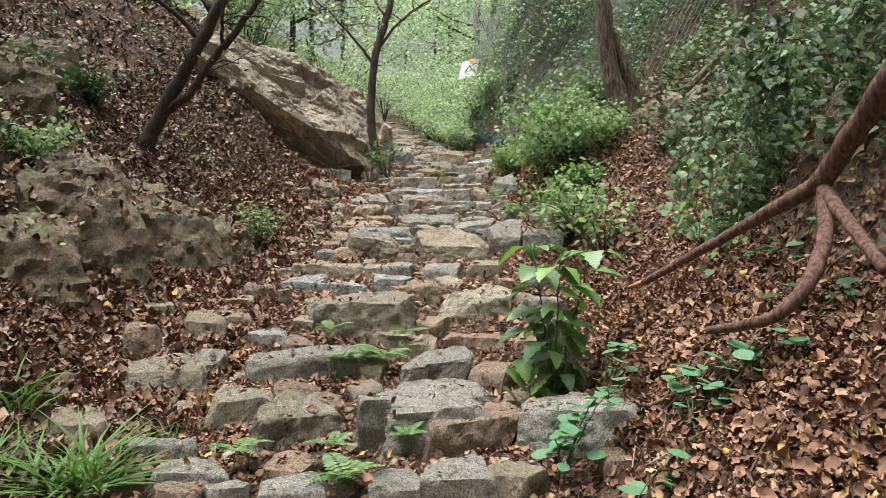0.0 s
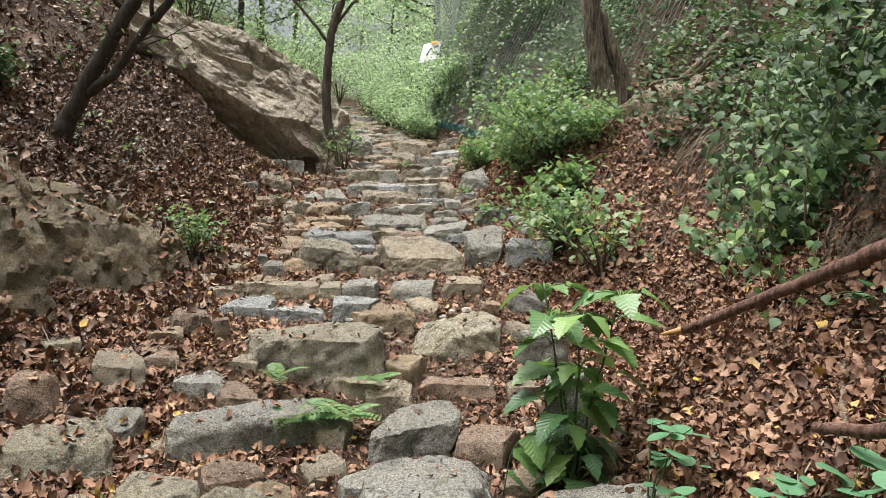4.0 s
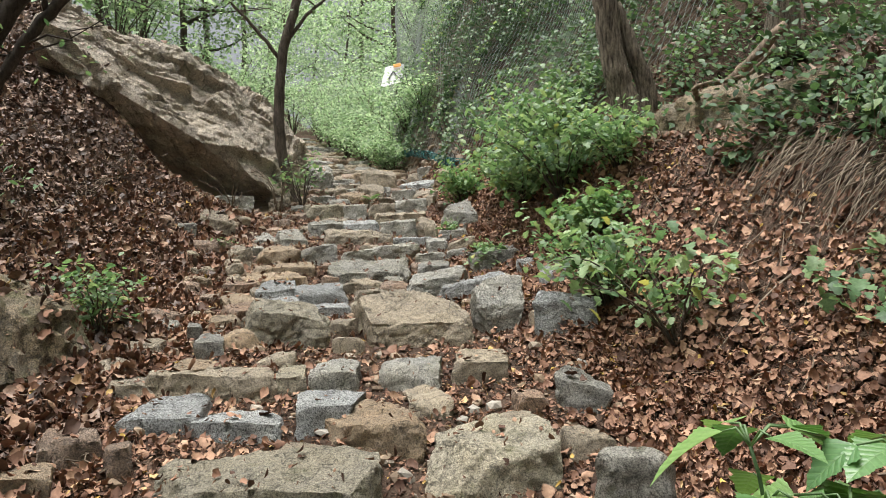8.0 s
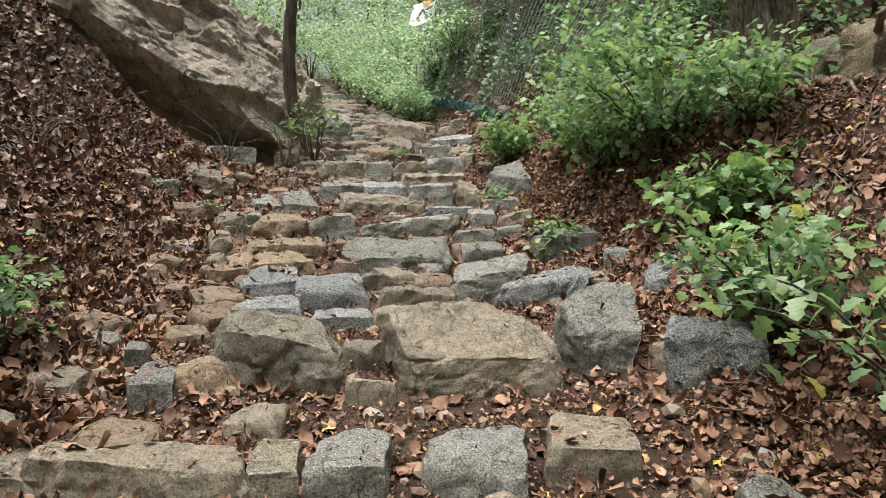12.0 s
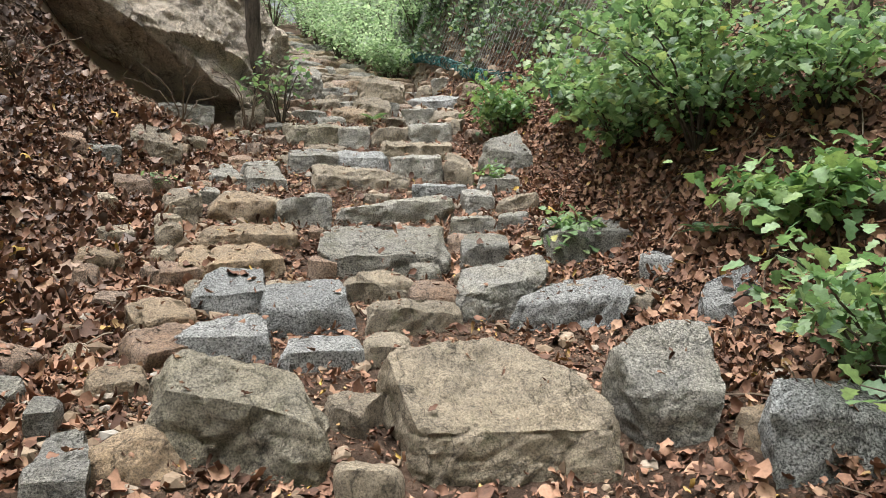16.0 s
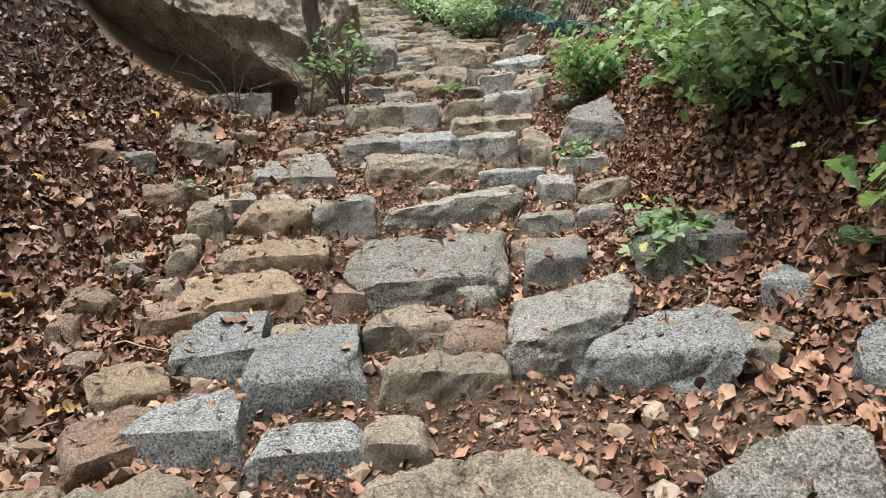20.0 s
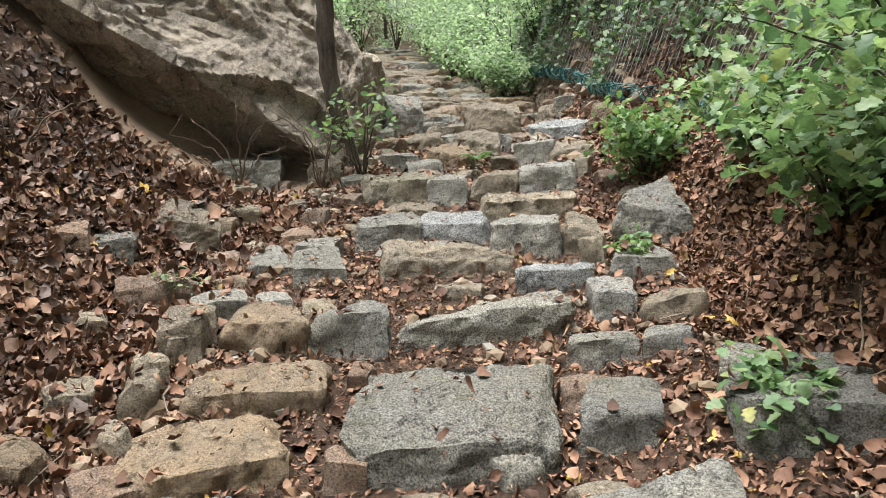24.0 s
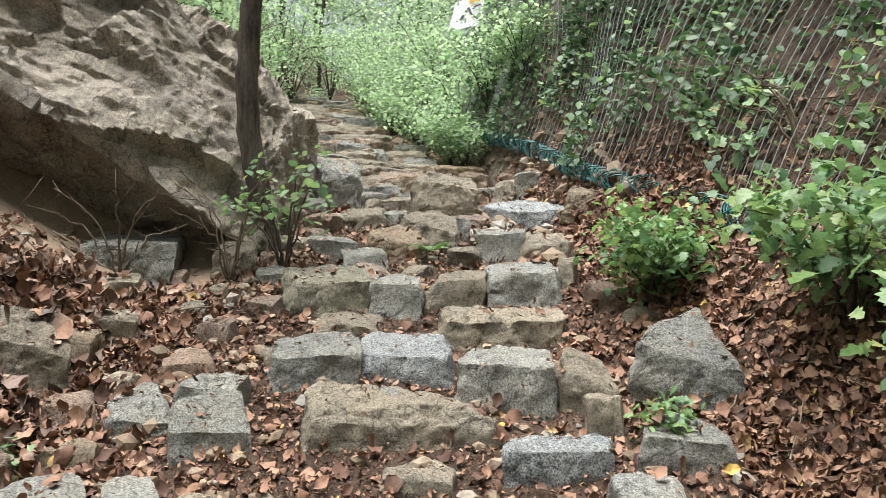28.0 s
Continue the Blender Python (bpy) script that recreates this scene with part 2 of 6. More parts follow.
GRASS = island_mat("grass_blades", [(0.0, (0.06, 0.14, 0.04)), (0.7, (0.13, 0.25, 0.06)), (1.0, (0.3, 0.33, 0.12))], 0.5, 0.35, 0.3)
DRY = island_mat("dry_twigs", [(0.0, (0.06, 0.045, 0.032)), (0.6, (0.16, 0.12, 0.085)), (1.0, (0.3, 0.25, 0.19))], 0.8, 0.2)
BARK_DARK = bark_mat("dark_bark", (0.028, 0.022, 0.018), (0.075, 0.06, 0.048), 9)
BARK_GREY = bark_mat("grey_bark", (0.045, 0.036, 0.03), (0.15, 0.12, 0.095), 6, 0.03)
BARK_FURROWED = bark_mat("furrowed_bark", (0.05, 0.038, 0.028), (0.36, 0.295, 0.225), 10, 0.08)
BARK_RED = bark_mat("reddish_pine_bark", (0.07, 0.035, 0.028), (0.27, 0.155, 0.12), 12, 0.03)
WOOD_BROKEN = plain_mat("split_wood", (0.42, 0.24, 0.10), 0.7)
ROOT = bark_mat("root_bark", (0.09, 0.065, 0.045), (0.30, 0.23, 0.165), 8)
WIRE = plain_mat("net_wire", (0.34, 0.37, 0.36), 0.45, 0.5)
ROPE = island_mat("teal_net_cord", [(0.0, (0.006, 0.06, 0.058)), (0.6, (0.014, 0.11, 0.105)), (1.0, (0.05, 0.19, 0.18))], 0.5, 0.4)


def veined_mat(name, dark, light):
    """A leaf blade with a pale midrib and side veins; the leaf lies along its own y."""
    n = Nodes(name)
    sep = n.tree.nodes.new("ShaderNodeSeparateXYZ")
    n.link(n.coords(), sep.inputs[0])

    def calc(op, a, b):
        m = n.tree.nodes.new("ShaderNodeMath")
        m.operation = op
        for sock, v in zip(m.inputs, (a, b)):
            if isinstance(v, (int, float)):
                sock.default_value = v
            else:
                n.link(v, sock)
        return m.outputs[0]

    ax = calc("ABSOLUTE", sep.outputs["X"], 0.0)
    side = calc("PINGPONG", calc("SUBTRACT", sep.outputs["Y"], calc("MULTIPLY", ax, 0.8)), 0.065)
    vein = calc("MINIMUM", calc("MULTIPLY", side, 1.0), calc("MULTIPLY", ax, 1.2))
    info = n.tree.nodes.new("ShaderNodeObjectInfo")
    c = n.mix(info.outputs["Random"], dark, light)
    k = n.noise(n.coords(), 14, 6)
    c = n.mix(0.5, c, n.ramp(k, [(0.3, grey(0.6)), (0.7, grey(1.3))]), "MULTIPLY")
    c = n.mix(n.ramp(vein, [(0.0, grey(0.35)), (0.012, grey(0))]), c, (0.24, 0.34, 0.15))
    n.bump(n.ramp(vein, [(0.0, grey(0)), (0.05, grey(1))]), 0.35, 0.004)
    m = n.done(c, 0.36, 0.5)
    t = n.tree.nodes.new("ShaderNodeBsdfTranslucent")
    n.link(n.mix(1.0, c, (1.1, 1.2, 0.6), "MULTIPLY"), t.inputs["Color"])
    mx = n.tree.nodes.new("ShaderNodeMixShader")
    mx.inputs[0].default_value = 0.25
    n.link(n.bsdf.outputs[0], mx.inputs[1])
    n.link(t.outputs[0], mx.inputs[2])
    n.link(mx.outputs[0], n.tree.nodes["Material Output"].inputs["Surface"])
    return m


HERB_DARK = veined_mat("herb_leaf_dark", (0.05, 0.12, 0.05), (0.09, 0.18, 0.07))
HERB_LIT = veined_mat("herb_leaf_lit", (0.09, 0.19, 0.07), (0.22, 0.35, 0.11))
ROUND_LEAF = island_mat("round_leaf", [(0.0, (0.07, 0.19, 0.1)), (1.0, (0.15, 0.32, 0.16))], 0.42, 0.45, 0.25, 30.0)
SHEET = plain_mat("white_sheet", (0.82, 0.83, 0.83), 0.5, 0.4, 0.1)
INK = plain_mat("dark_print", (0.05, 0.05, 0.055), 0.6)
ORANGE = plain_mat("orange_print", (0.75, 0.35, 0.06), 0.6)

# ---- mesh tools ----
rng = np.random.default_rng(7)


def mesh_of(name, verts, faces, material, smooth=False, sharp=0):
    me = bpy.data.meshes.new(name)
    verts = np.asarray(verts, dtype=np.float32)
    if isinstance(faces, np.ndarray):
        n, k = faces.shape
        me.vertices.add(len(verts))
        me.vertices.foreach_set("co", verts.ravel())
        me.loops.add(n * k)
        me.loops.foreach_set("vertex_index", faces.astype(np.int32).ravel())
        me.polygons.add(n)
        me.polygons.foreach_set("loop_start", np.arange(0, n * k, k, dtype=np.int32))
        me.update(calc_edges=True)
    else:
        me.from_pydata(verts.tolist(), [], faces)
    if not smooth:
        me.polygons.foreach_set("use_smooth", np.zeros(len(me.polygons), dtype=bool))
    if smooth:
        me.polygons.foreach_set("use_smooth", np.ones(len(me.polygons), dtype=bool))
        if sharp:
            me.set_sharp_from_angle(angle=radians(sharp))
    me.materials.append(material)
    me.update()
    return me


def part(name, me, parent=None, label=""):
    ob = new(name, me)
    if parent:
        ob.parent = parent
    if label:
        ob["label"] = label
    return ob


def thing(name, m, label, category, group="", kind=""):
    ob = new(name)
    ob.empty_display_size = 0.1
    ob.matrix_world = m
    return tagged(ob, label, category, group, kind)


def tube(points, radii, sides=8, rough=0.0, seed=0):
    """Verts and faces of a round, tapering limb along points."""
    pts = np.array(points, float)
    n = len(pts)
    radii = np.interp(np.linspace(0, 1, n), np.linspace(0, 1, len(radii)), radii)
    tan = np.gradient(pts, axis=0)
    tan /= np.linalg.norm(tan, axis=1, keepdims=True) + 1e-9
    ref = np.array([1.0, 0, 0]) if abs(tan[0][0]) < 0.8 else np.array([0, 1.0, 0])
    r = np.random.default_rng(seed)
    out = []
    for i in range(n):
        u = np.cross(tan[i], ref)
        u /= np.linalg.norm(u)
        w = np.cross(tan[i], u)
        for s in range(sides):
            a = 2 * math.pi * s / sides
            k = radii[i] * (1 + rough * (r.random() - 0.5) * 2)
            out.append(pts[i] + k * (math.cos(a) * u + math.sin(a) * w))
    faces = []
    for i in range(n - 1):
        for s in range(sides):
            a, b = i * sides + s, i * sides + (s + 1) % sides
            faces.append((a, b, b + sides, a + sides))
    faces.append(tuple(range(sides - 1, -1, -1)))
    faces.append(tuple(range((n - 1) * sides, n * sides)))
    return np.array(out), faces


def curve_through(points, steps, wobble=0.0, seed=0):
    """A smooth line through points (Catmull-Rom), with a little wobble."""
    p = [Vector(q) for q in points]
    p = [p[0] * 2 - p[1]] + p + [p[-1] * 2 - p[-2]]
    r = random.Random(seed)
    out = []
    for i in range(1, len(p) - 2):
        for k in range(steps):
            t = k / steps
            a, b, c, d = p[i - 1], p[i], p[i + 1], p[i + 2]
            q = 0.5 * ((2 * b) + (c - a) * t + (2 * a - 5 * b + 4 * c - d) * t * t + (3 * b - a - 3 * c + d) * t ** 3)
            out.append(q + Vector((r.uniform(-1, 1), r.uniform(-1, 1), r.uniform(-1, 1))) * wobble)
    out.append(p[-2])
    return [tuple(q) for q in out]


def joined(pieces):
    verts, faces, k = [], [], 0
    for v, f in pieces:
        verts.append(np.asarray(v))
        faces += [tuple(i + k for i in q) for q in f]
        k += len(v)
    return np.concatenate(verts), faces


def leaf_shape(outline, fold=0.15, curl=0.1, crumple=0.0):
    """A leaf one unit long along y: outline gives half-widths from stalk to tip; folded along the midrib, tip bent down."""
    n = len(outline)
    verts, faces = [], []
    for i, w in enumerate(outline):
        y = i / (n - 1)
        z = -curl * y * y
        verts += [(-w, y, z + fold * w), (0, y, z), (w, y, z + fold * w)]
    for i in range(n - 1):
        a = 3 * i
        faces += [(a, a + 1, a + 4, a + 3), (a + 1, a + 2, a + 5, a + 4)]
    verts = np.array(verts, float)
    if crumple:
        verts += np.random.default_rng(n).normal(0, crumple, verts.shape)
    return verts, np.array(faces)


OVATE = leaf_shape([0.02, 0.28, 0.34, 0.24, 0.01])
SMALL = leaf_shape([0.03, 0.3, 0.02])
LOBED = leaf_shape([0.02, 0.36, 0.24, 0.42, 0.22, 0.27, 0.01], 0.2, 0.25)
ROUND = leaf_shape([0.08, 0.4, 0.48, 0.4, 0.12], 0.08, 0.05)
def dead_leaf(outline, cup, curl, twist, seed):
    """A dry leaf: edges cupped, tip rolled, blade twisted and gently buckled."""
    g = np.random.default_rng(seed)
    verts, faces = [], []
    n = len(outline)
    buckle = g.uniform(-0.09, 0.09, n)
    for i, w in enumerate(outline):
        t = i / (n - 1)
        a = curl * t
        y, z = (math.sin(a) / curl, (1 - math.cos(a)) / curl) if abs(curl) > 0.05 else (t, 0.0)
        for side in (-1, 0, 1):
            w_ = w * (1 + g.uniform(-0.2, 0.2))
            k = twist * (t - 0.5) + cup * side
            verts.append((side * w_ * math.cos(k), y, z + abs(side) * w_ * math.sin(abs(cup)) * (1 if cup > 0 else -1) + side * w_ * math.sin(twist * (t - 0.5)) + (buckle[i] if side else -0.4 * buckle[i])))
    for i in range(n - 1):
        q = 3 * i
        faces += [(q, q + 1, q + 4, q + 3), (q + 1, q + 2, q + 5, q + 4)]
    return np.array(verts, float), np.array(faces)


DEAD = dead_leaf([0.03, 0.3, 0.36, 0.28, 0.02], 0.5, 1.1, 0.6, 1)
DEAD_CURLED = dead_leaf([0.03, 0.24, 0.3, 0.22, 0.03], 1.05, 2.0, -0.7, 2)
DEAD_LOBED = dead_leaf([0.02, 0.3, 0.22, 0.34, 0.16, 0.02], -0.45, -0.9, 0.9, 3)
DEAD_FLAT = dead_leaf([0.04, 0.34, 0.4, 0.3, 0.03], -0.3, 0.5, -0.4, 4)
CRUMB = leaf_shape([0.2, 0.42, 0.3], 0.3, 0.3, 0.12)
HEART = leaf_shape([0.12, 0.36, 0.42, 0.33, 0.2, 0.1, 0.01], 0.15, 0.2)


def rotations(yaw, pitch, roll):
    cy, sy, cp, sp, cr, sr = np.cos(yaw), np.sin(yaw), np.cos(pitch), np.sin(pitch), np.cos(roll), np.sin(roll)
    o, z = np.ones_like(yaw), np.zeros_like(yaw)
    rz = np.stack([np.stack([cy, -sy, z], -1), np.stack([sy, cy, z], -1), np.stack([z, z, o], -1)], -2)
    rx = np.stack([np.stack([o, z, z], -1), np.stack([z, cp, -sp], -1), np.stack([z, sp, cp], -1)], -2)
    ry = np.stack([np.stack([cr, z, sr], -1), np.stack([z, o, z], -1), np.stack([-sr, z, cr], -1)], -2)
    return rz @ rx @ ry


def scatter(shape, places, yaw, pitch, roll, size):
    """Verts and faces of many copies of one small shape."""
    v, f = shape
    places = np.asarray(places, float)
    n = len(places)
    R = rotations(np.asarray(yaw), np.asarray(pitch), np.asarray(roll))
    verts = np.einsum("nij,kj->nki", R, v) * np.asarray(size)[:, None, None] + places[:, None, :]
    faces = (f[None, :, :] + (np.arange(n) * len(v))[:, None, None]).reshape(-1, f.shape[1])
    return verts.reshape(-1, 3), faces


def merged(list_of):
    verts = np.concatenate([v for v, f in list_of])
    k, faces = 0, []
    for v, f in list_of:
        faces.append(f + k)
        k += len(v)
    return verts, np.concatenate(faces)


# ---- shape of the ground ----
PROFILE_Y = [-6, 0, 2, 3.3, 4.4, 5.2, 5.6, 5.95, 6.3, 8, 9.5, 11, 12, 13, 14, 16, 20, 30, 60, 300]
PROFILE_Z = [-0.3, 0.05, 0.2, 0.39, 0.57, 0.71, 0.85, 1.0, 1.11, 1.5, 1.75, 2.08, 2.37, 2.7, 2.97, 3.38, 4.42, 6.7, 13.0, 18.0]
LEFT_Y, LEFT_X = [0, 3, 5, 8, 10, 12, 14, 16, 20, 26], [-2.2, -2.2, -2.15, -2.15, -2.1, -1.7, -1.3, -1.3, -2.4, -3.5]
RIGHT_Y, RIGHT_X = [0, 3, 4.5, 5.2, 5.8, 6.6, 7.3, 9, 11, 13, 15, 20, 26], [0.8, 0.68, 0.68, 0.95, 1.22, 1.3, 1.2, 1.02, 1.1, 1.0, 0.75, 0.55, 0.4]
STEEP_Y, STEEP = [0, 4.5, 5.8, 7, 8.3, 10, 13, 15.5, 17, 22, 28], [0.6, 0.62, 0.74, 0.85, 1.0, 1.1, 1.15, 1.6, 3.0, 3.0, 0.8]


def height(x, y):
    """The ground's height, without its small bumps."""
    x, y = np.asarray(x, float), np.asarray(y, float)
    z = np.interp(y, PROFILE_Y, PROFILE_Z)
    u = np.maximum(np.interp(y, LEFT_Y, LEFT_X) - x, 0)
    rise = 0.75 * u * u / (u + 0.22) + 0.12 * np.maximum(u - 1, 0)
    z = z + 7 * np.tanh(rise / 7)
    v = np.maximum(x - np.interp(y, RIGHT_Y, RIGHT_X), 0)
    rise = np.interp(y, STEEP_Y, STEEP) * v * v / (v + 0.12)
    shelf = np.interp(y, [7.4, 8.2, 9.9, 11.2], [0, 1, 1, 0])
    rise = rise - 0.6 * shelf * np.maximum(v - 1.15, 0)
    lip = np.interp(y, [2.0, 2.8, 4.8, 5.6], [0.3, 1, 1, 0])
    rise = rise + lip * (1.5 * np.maximum(v - 1.3, 0) + 0.22 * np.clip(v / 0.4, 0, 1))
    z = z + 7 * np.tanh(rise / 7)
    shoulder = np.clip((x - 0.45) / 0.5, 0, 1) * np.interp(y, [6, 7.2, 13, 15], [0, 1, 1, 0])
    along, deep = 0.95 * (x + 2.5) + 0.31 * (y - 13.45), 0.95 * (y - 13.45) - 0.31 * (x + 2.5)
    hollow = np.exp(-((along / 0.85) ** 4 + (deep / 0.6) ** 2))
    bank_foot = np.exp(-(((x + 3.65) / 0.6) ** 2 + ((y - 12.55) / 0.7) ** 2))
    return z + 0.14 * shoulder - 0.42 * hollow + 0.3 * bank_foot


def bumps(x, y):
    k = noise.fractal(Vector((x * 0.9, y * 0.9, 0.3)), 0.8, 2.1, 5) * 0.07
    calm = 1.0 if y < 2 else min(max((max(-1.9 - x, x - 1.0)) / 0.5, 0.12), 1.0)
    return calm * (k + noise.noise(Vector((x * 0.35, y * 0.35, 4.0))) * 0.08) - (0.035 * (1 - calm) if y < 16.5 else 0.0)


def ground_at(x, y):
    return float(height(x, y)) + bumps(x, y)

# ---- ground ----
def spread(a, b, step, out):
    """Coordinates that are close together from a to b and wider beyond, out to the horizon."""
    mid = list(np.arange(a, b + 1e-6, step))
    k, lo, hi, s = 0, [], [], step
    while hi == [] or hi[-1] < out:
        s *= 1.25
        hi.append((hi[-1] if hi else b) + s)
        lo.append((lo[-1] if lo else a) - s)
    return lo[::-1] + mid + hi


gx, gy = spread(-5.0, 4.6, 0.09, 400), spread(0.0, 22.0, 0.09, 400)
verts = []
for yy in gy:
    for xx, zz in zip(gx, height(np.array(gx), np.full(len(gx), yy))):
        verts.append((xx, yy, zz + bumps(xx, yy)))
nx, ny = len(gx), len(gy)
ii = (np.arange(ny - 1)[:, None] * nx + np.arange(nx - 1)[None, :]).ravel()
ground = part("ground", mesh_of("ground", verts, np.stack([ii, ii + 1, ii + nx + 1, ii + nx], 1), SOIL, True))
tagged(ground, "brown earth slope of a gully with steep banks", "ground", kind="structure")

# ---- stones ----
def block(corners, cells, seed, rough, cuts=3, round_off=0.0, layers=0.0, chunk=0.02, bed=None, planes=()):
    """A rough block: eight corners filled with a grid of cells, its edges knocked off by cuts, its faces uneven."""
    r = random.Random(seed)
    nx, ny, nz = cells
    c = np.array(corners, float).reshape(2, 2, 2, 3)
    index, verts, faces = {}, [], []

    def vertex(i, j, k):
        if (i, j, k) not in index:
            a, b, d = i / nx, j / ny, k / nz
            p = np.zeros(3)
            for s in (0, 1):
                for t in (0, 1):
                    for q in (0, 1):
                        p += c[q, t, s] * (a if s else 1 - a) * (b if t else 1 - b) * (d if q else 1 - d)
            index[i, j, k] = len(verts)
            verts.append(p)
        return index[i, j, k]

    for k in (0, nz):
        for i in range(nx):
            for j in range(ny):
                q = [vertex(i, j, k), vertex(i + 1, j, k), vertex(i + 1, j + 1, k), vertex(i, j + 1, k)]
                faces.append(tuple(q if k else q[::-1]))
    for j in (0, ny):
        for i in range(nx):
            for k in range(nz):
                q = [vertex(i, j, k), vertex(i + 1, j, k), vertex(i + 1, j, k + 1), vertex(i, j, k + 1)]
                faces.append(tuple(q[::-1] if j else q))
    for i in (0, nx):
        for j in range(ny):
            for k in range(nz):
                q = [vertex(i, j, k), vertex(i, j + 1, k), vertex(i, j + 1, k + 1), vertex(i, j, k + 1)]
                faces.append(tuple(q if i else q[::-1]))
    v = np.array(verts)
    mid, half = (v.max(0) + v.min(0)) / 2, (v.max(0) - v.min(0)) / 2
    for q in range(cuts):
        steep = q % 2
        n = np.array([r.choice((-1, 1)) * r.uniform(0.25, 1), r.choice((-1, -1, 1)) * r.uniform(0.15, 1), r.uniform(-0.1, 0.15) if steep else r.uniform(0.6, 1.0)]) / half
        n /= np.linalg.norm(n)
        far = (v - mid) @ n
        limit = far.max() * (r.uniform(0.7, 0.92) if steep else r.uniform(0.82, 0.97))
        v = v - np.outer(np.maximum(far - limit, 0), n)
    for n, p in planes:
        n = np.array(n) / np.linalg.norm(n)
        v = v - np.outer(np.maximum((v - np.array(p)) @ n, 0), n)
    if round_off:
        u = (v - mid) / half
        length = (np.abs(u) ** 5).sum(1) ** 0.2
        v = mid + (v - mid) * (1 - round_off * (1 - 1 / np.maximum(length, 1)))[:, None]
    size = float(half.max())
    off = Vector((seed * 1.37 % 50, seed * 0.71 % 50, seed * 2.11 % 50))
    # uneven faces: push every point out along its own normal
    fa = np.array(faces)
    fn = np.cross(v[fa[:, 2]] - v[fa[:, 0]], v[fa[:, 3]] - v[fa[:, 1]])
    vn = np.zeros_like(v)
    for c_ in range(4):
        np.add.at(vn, fa[:, c_], fn)
    vn /= np.linalg.norm(vn, axis=1, keepdims=True) + 1e-12
    push = np.zeros(len(v))
    for n_, p in enumerate(v):
        q = Vector(p)
        k = noise.fractal(q * (1.4 / size) + off, 0.95, 2.1, 3) * rough * size + noise.fractal(q * 11 + off, 0.75, 2.1, 4) * min(0.016, 0.07 * size)
        if layers:
            # broken beds: ledges across the bedding, their edges shifting from place to place
            along, up = q.dot(bed[0]), q.dot(bed[1])
            t = up + 0.16 * noise.noise(Vector((along * 0.8, up * 0.6, 1.0)) + off) + 0.05 * noise.noise(q * 3.0)
            patch = noise.noise(Vector((along * 0.7, up * 1.4, 5.0)) + off)
            k += 0.6 * layers * (((t * 1.3) % 1.0) - 0.5) * (1.0 if patch > 0 else 0.35)
            k += 0.5 * layers * noise.fractal(q * 2.3 + off, 0.45, 2.2, 7)
            crack = noise.noise(Vector((along * 0.9, up * 6.5, q.y * 0.9)) + off)
            k -= 1.1 * layers * max(0.0, 1 - abs(crack) / 0.09) * (0.4 + max(0.0, patch))
            for scale_, amount in ((0.8, 5.0), (1.9, 2.2), (4.5, 1.0)):
                k += facet(Vector((along * scale_, up * scale_ * 2.2, q.y * scale_)), off, amount * layers)
        else:
            k += facet(q * (1.5 / size), off, 0.13 * size) + facet(q * (3.4 / size), off, 0.045 * size)
            if size > 0.45:
                k += facet(q * 4.2, off, 0.07) + facet(q * 9.5, off, 0.035)
        if size > 0.45 and not layers:
            f1, f2 = noise.voronoi(Vector((q.x * 1.5 + q.z * 0.8, q.y * 1.5 - q.z * 0.4, q.z * 3.0 + q.x * 1.2)) + off)[0][:2]
            k += chunk * min(size, 1.2) * (min(f2 - f1, 0.3) * 2 - 0.4) + 0.5 * chunk * noise.fractal(q * 3.1 + off, 0.6, 2.2, 6)
        push[n_] = k
    v = v + vn * push[:, None]
    return v, faces


def facet(q, off, amount):
    """Broken planes: each cell of the rock is tilted its own way."""
    bend = noise.noise_vector(q * 1.7 + off) * 0.12
    centre = noise.voronoi(q + bend + off)[1][0]
    tilt = noise.cell_vector(centre * 53.7)
    d = q + off - centre
    return amount * (d.x * (tilt.x - 0.5) + d.y * (tilt.y - 0.5) + d.z * (tilt.z - 0.5) + 0.22 * (tilt.x + tilt.y - 1.0))


STONE_LABEL = {
    "g": ("grey granite stone with rough weathered faces", "stone"),
    "b": ("blue-grey split granite stone with sharp edges", "stone"),
    "m": ("greenish mossy granite block set in the path", "stone"),
    "t": ("sandy tan weathered stone bedded in leaf litter", "stone"),
    "o": ("rusty orange-brown rock bedded in dead leaves", "stone"),
    "p": ("pinkish broken stone lying loose on soil", "stone"),
    "s": ("pale speckled granite slab used as a step", "stone"),
}
stone_count = [0]


rock_faces = []


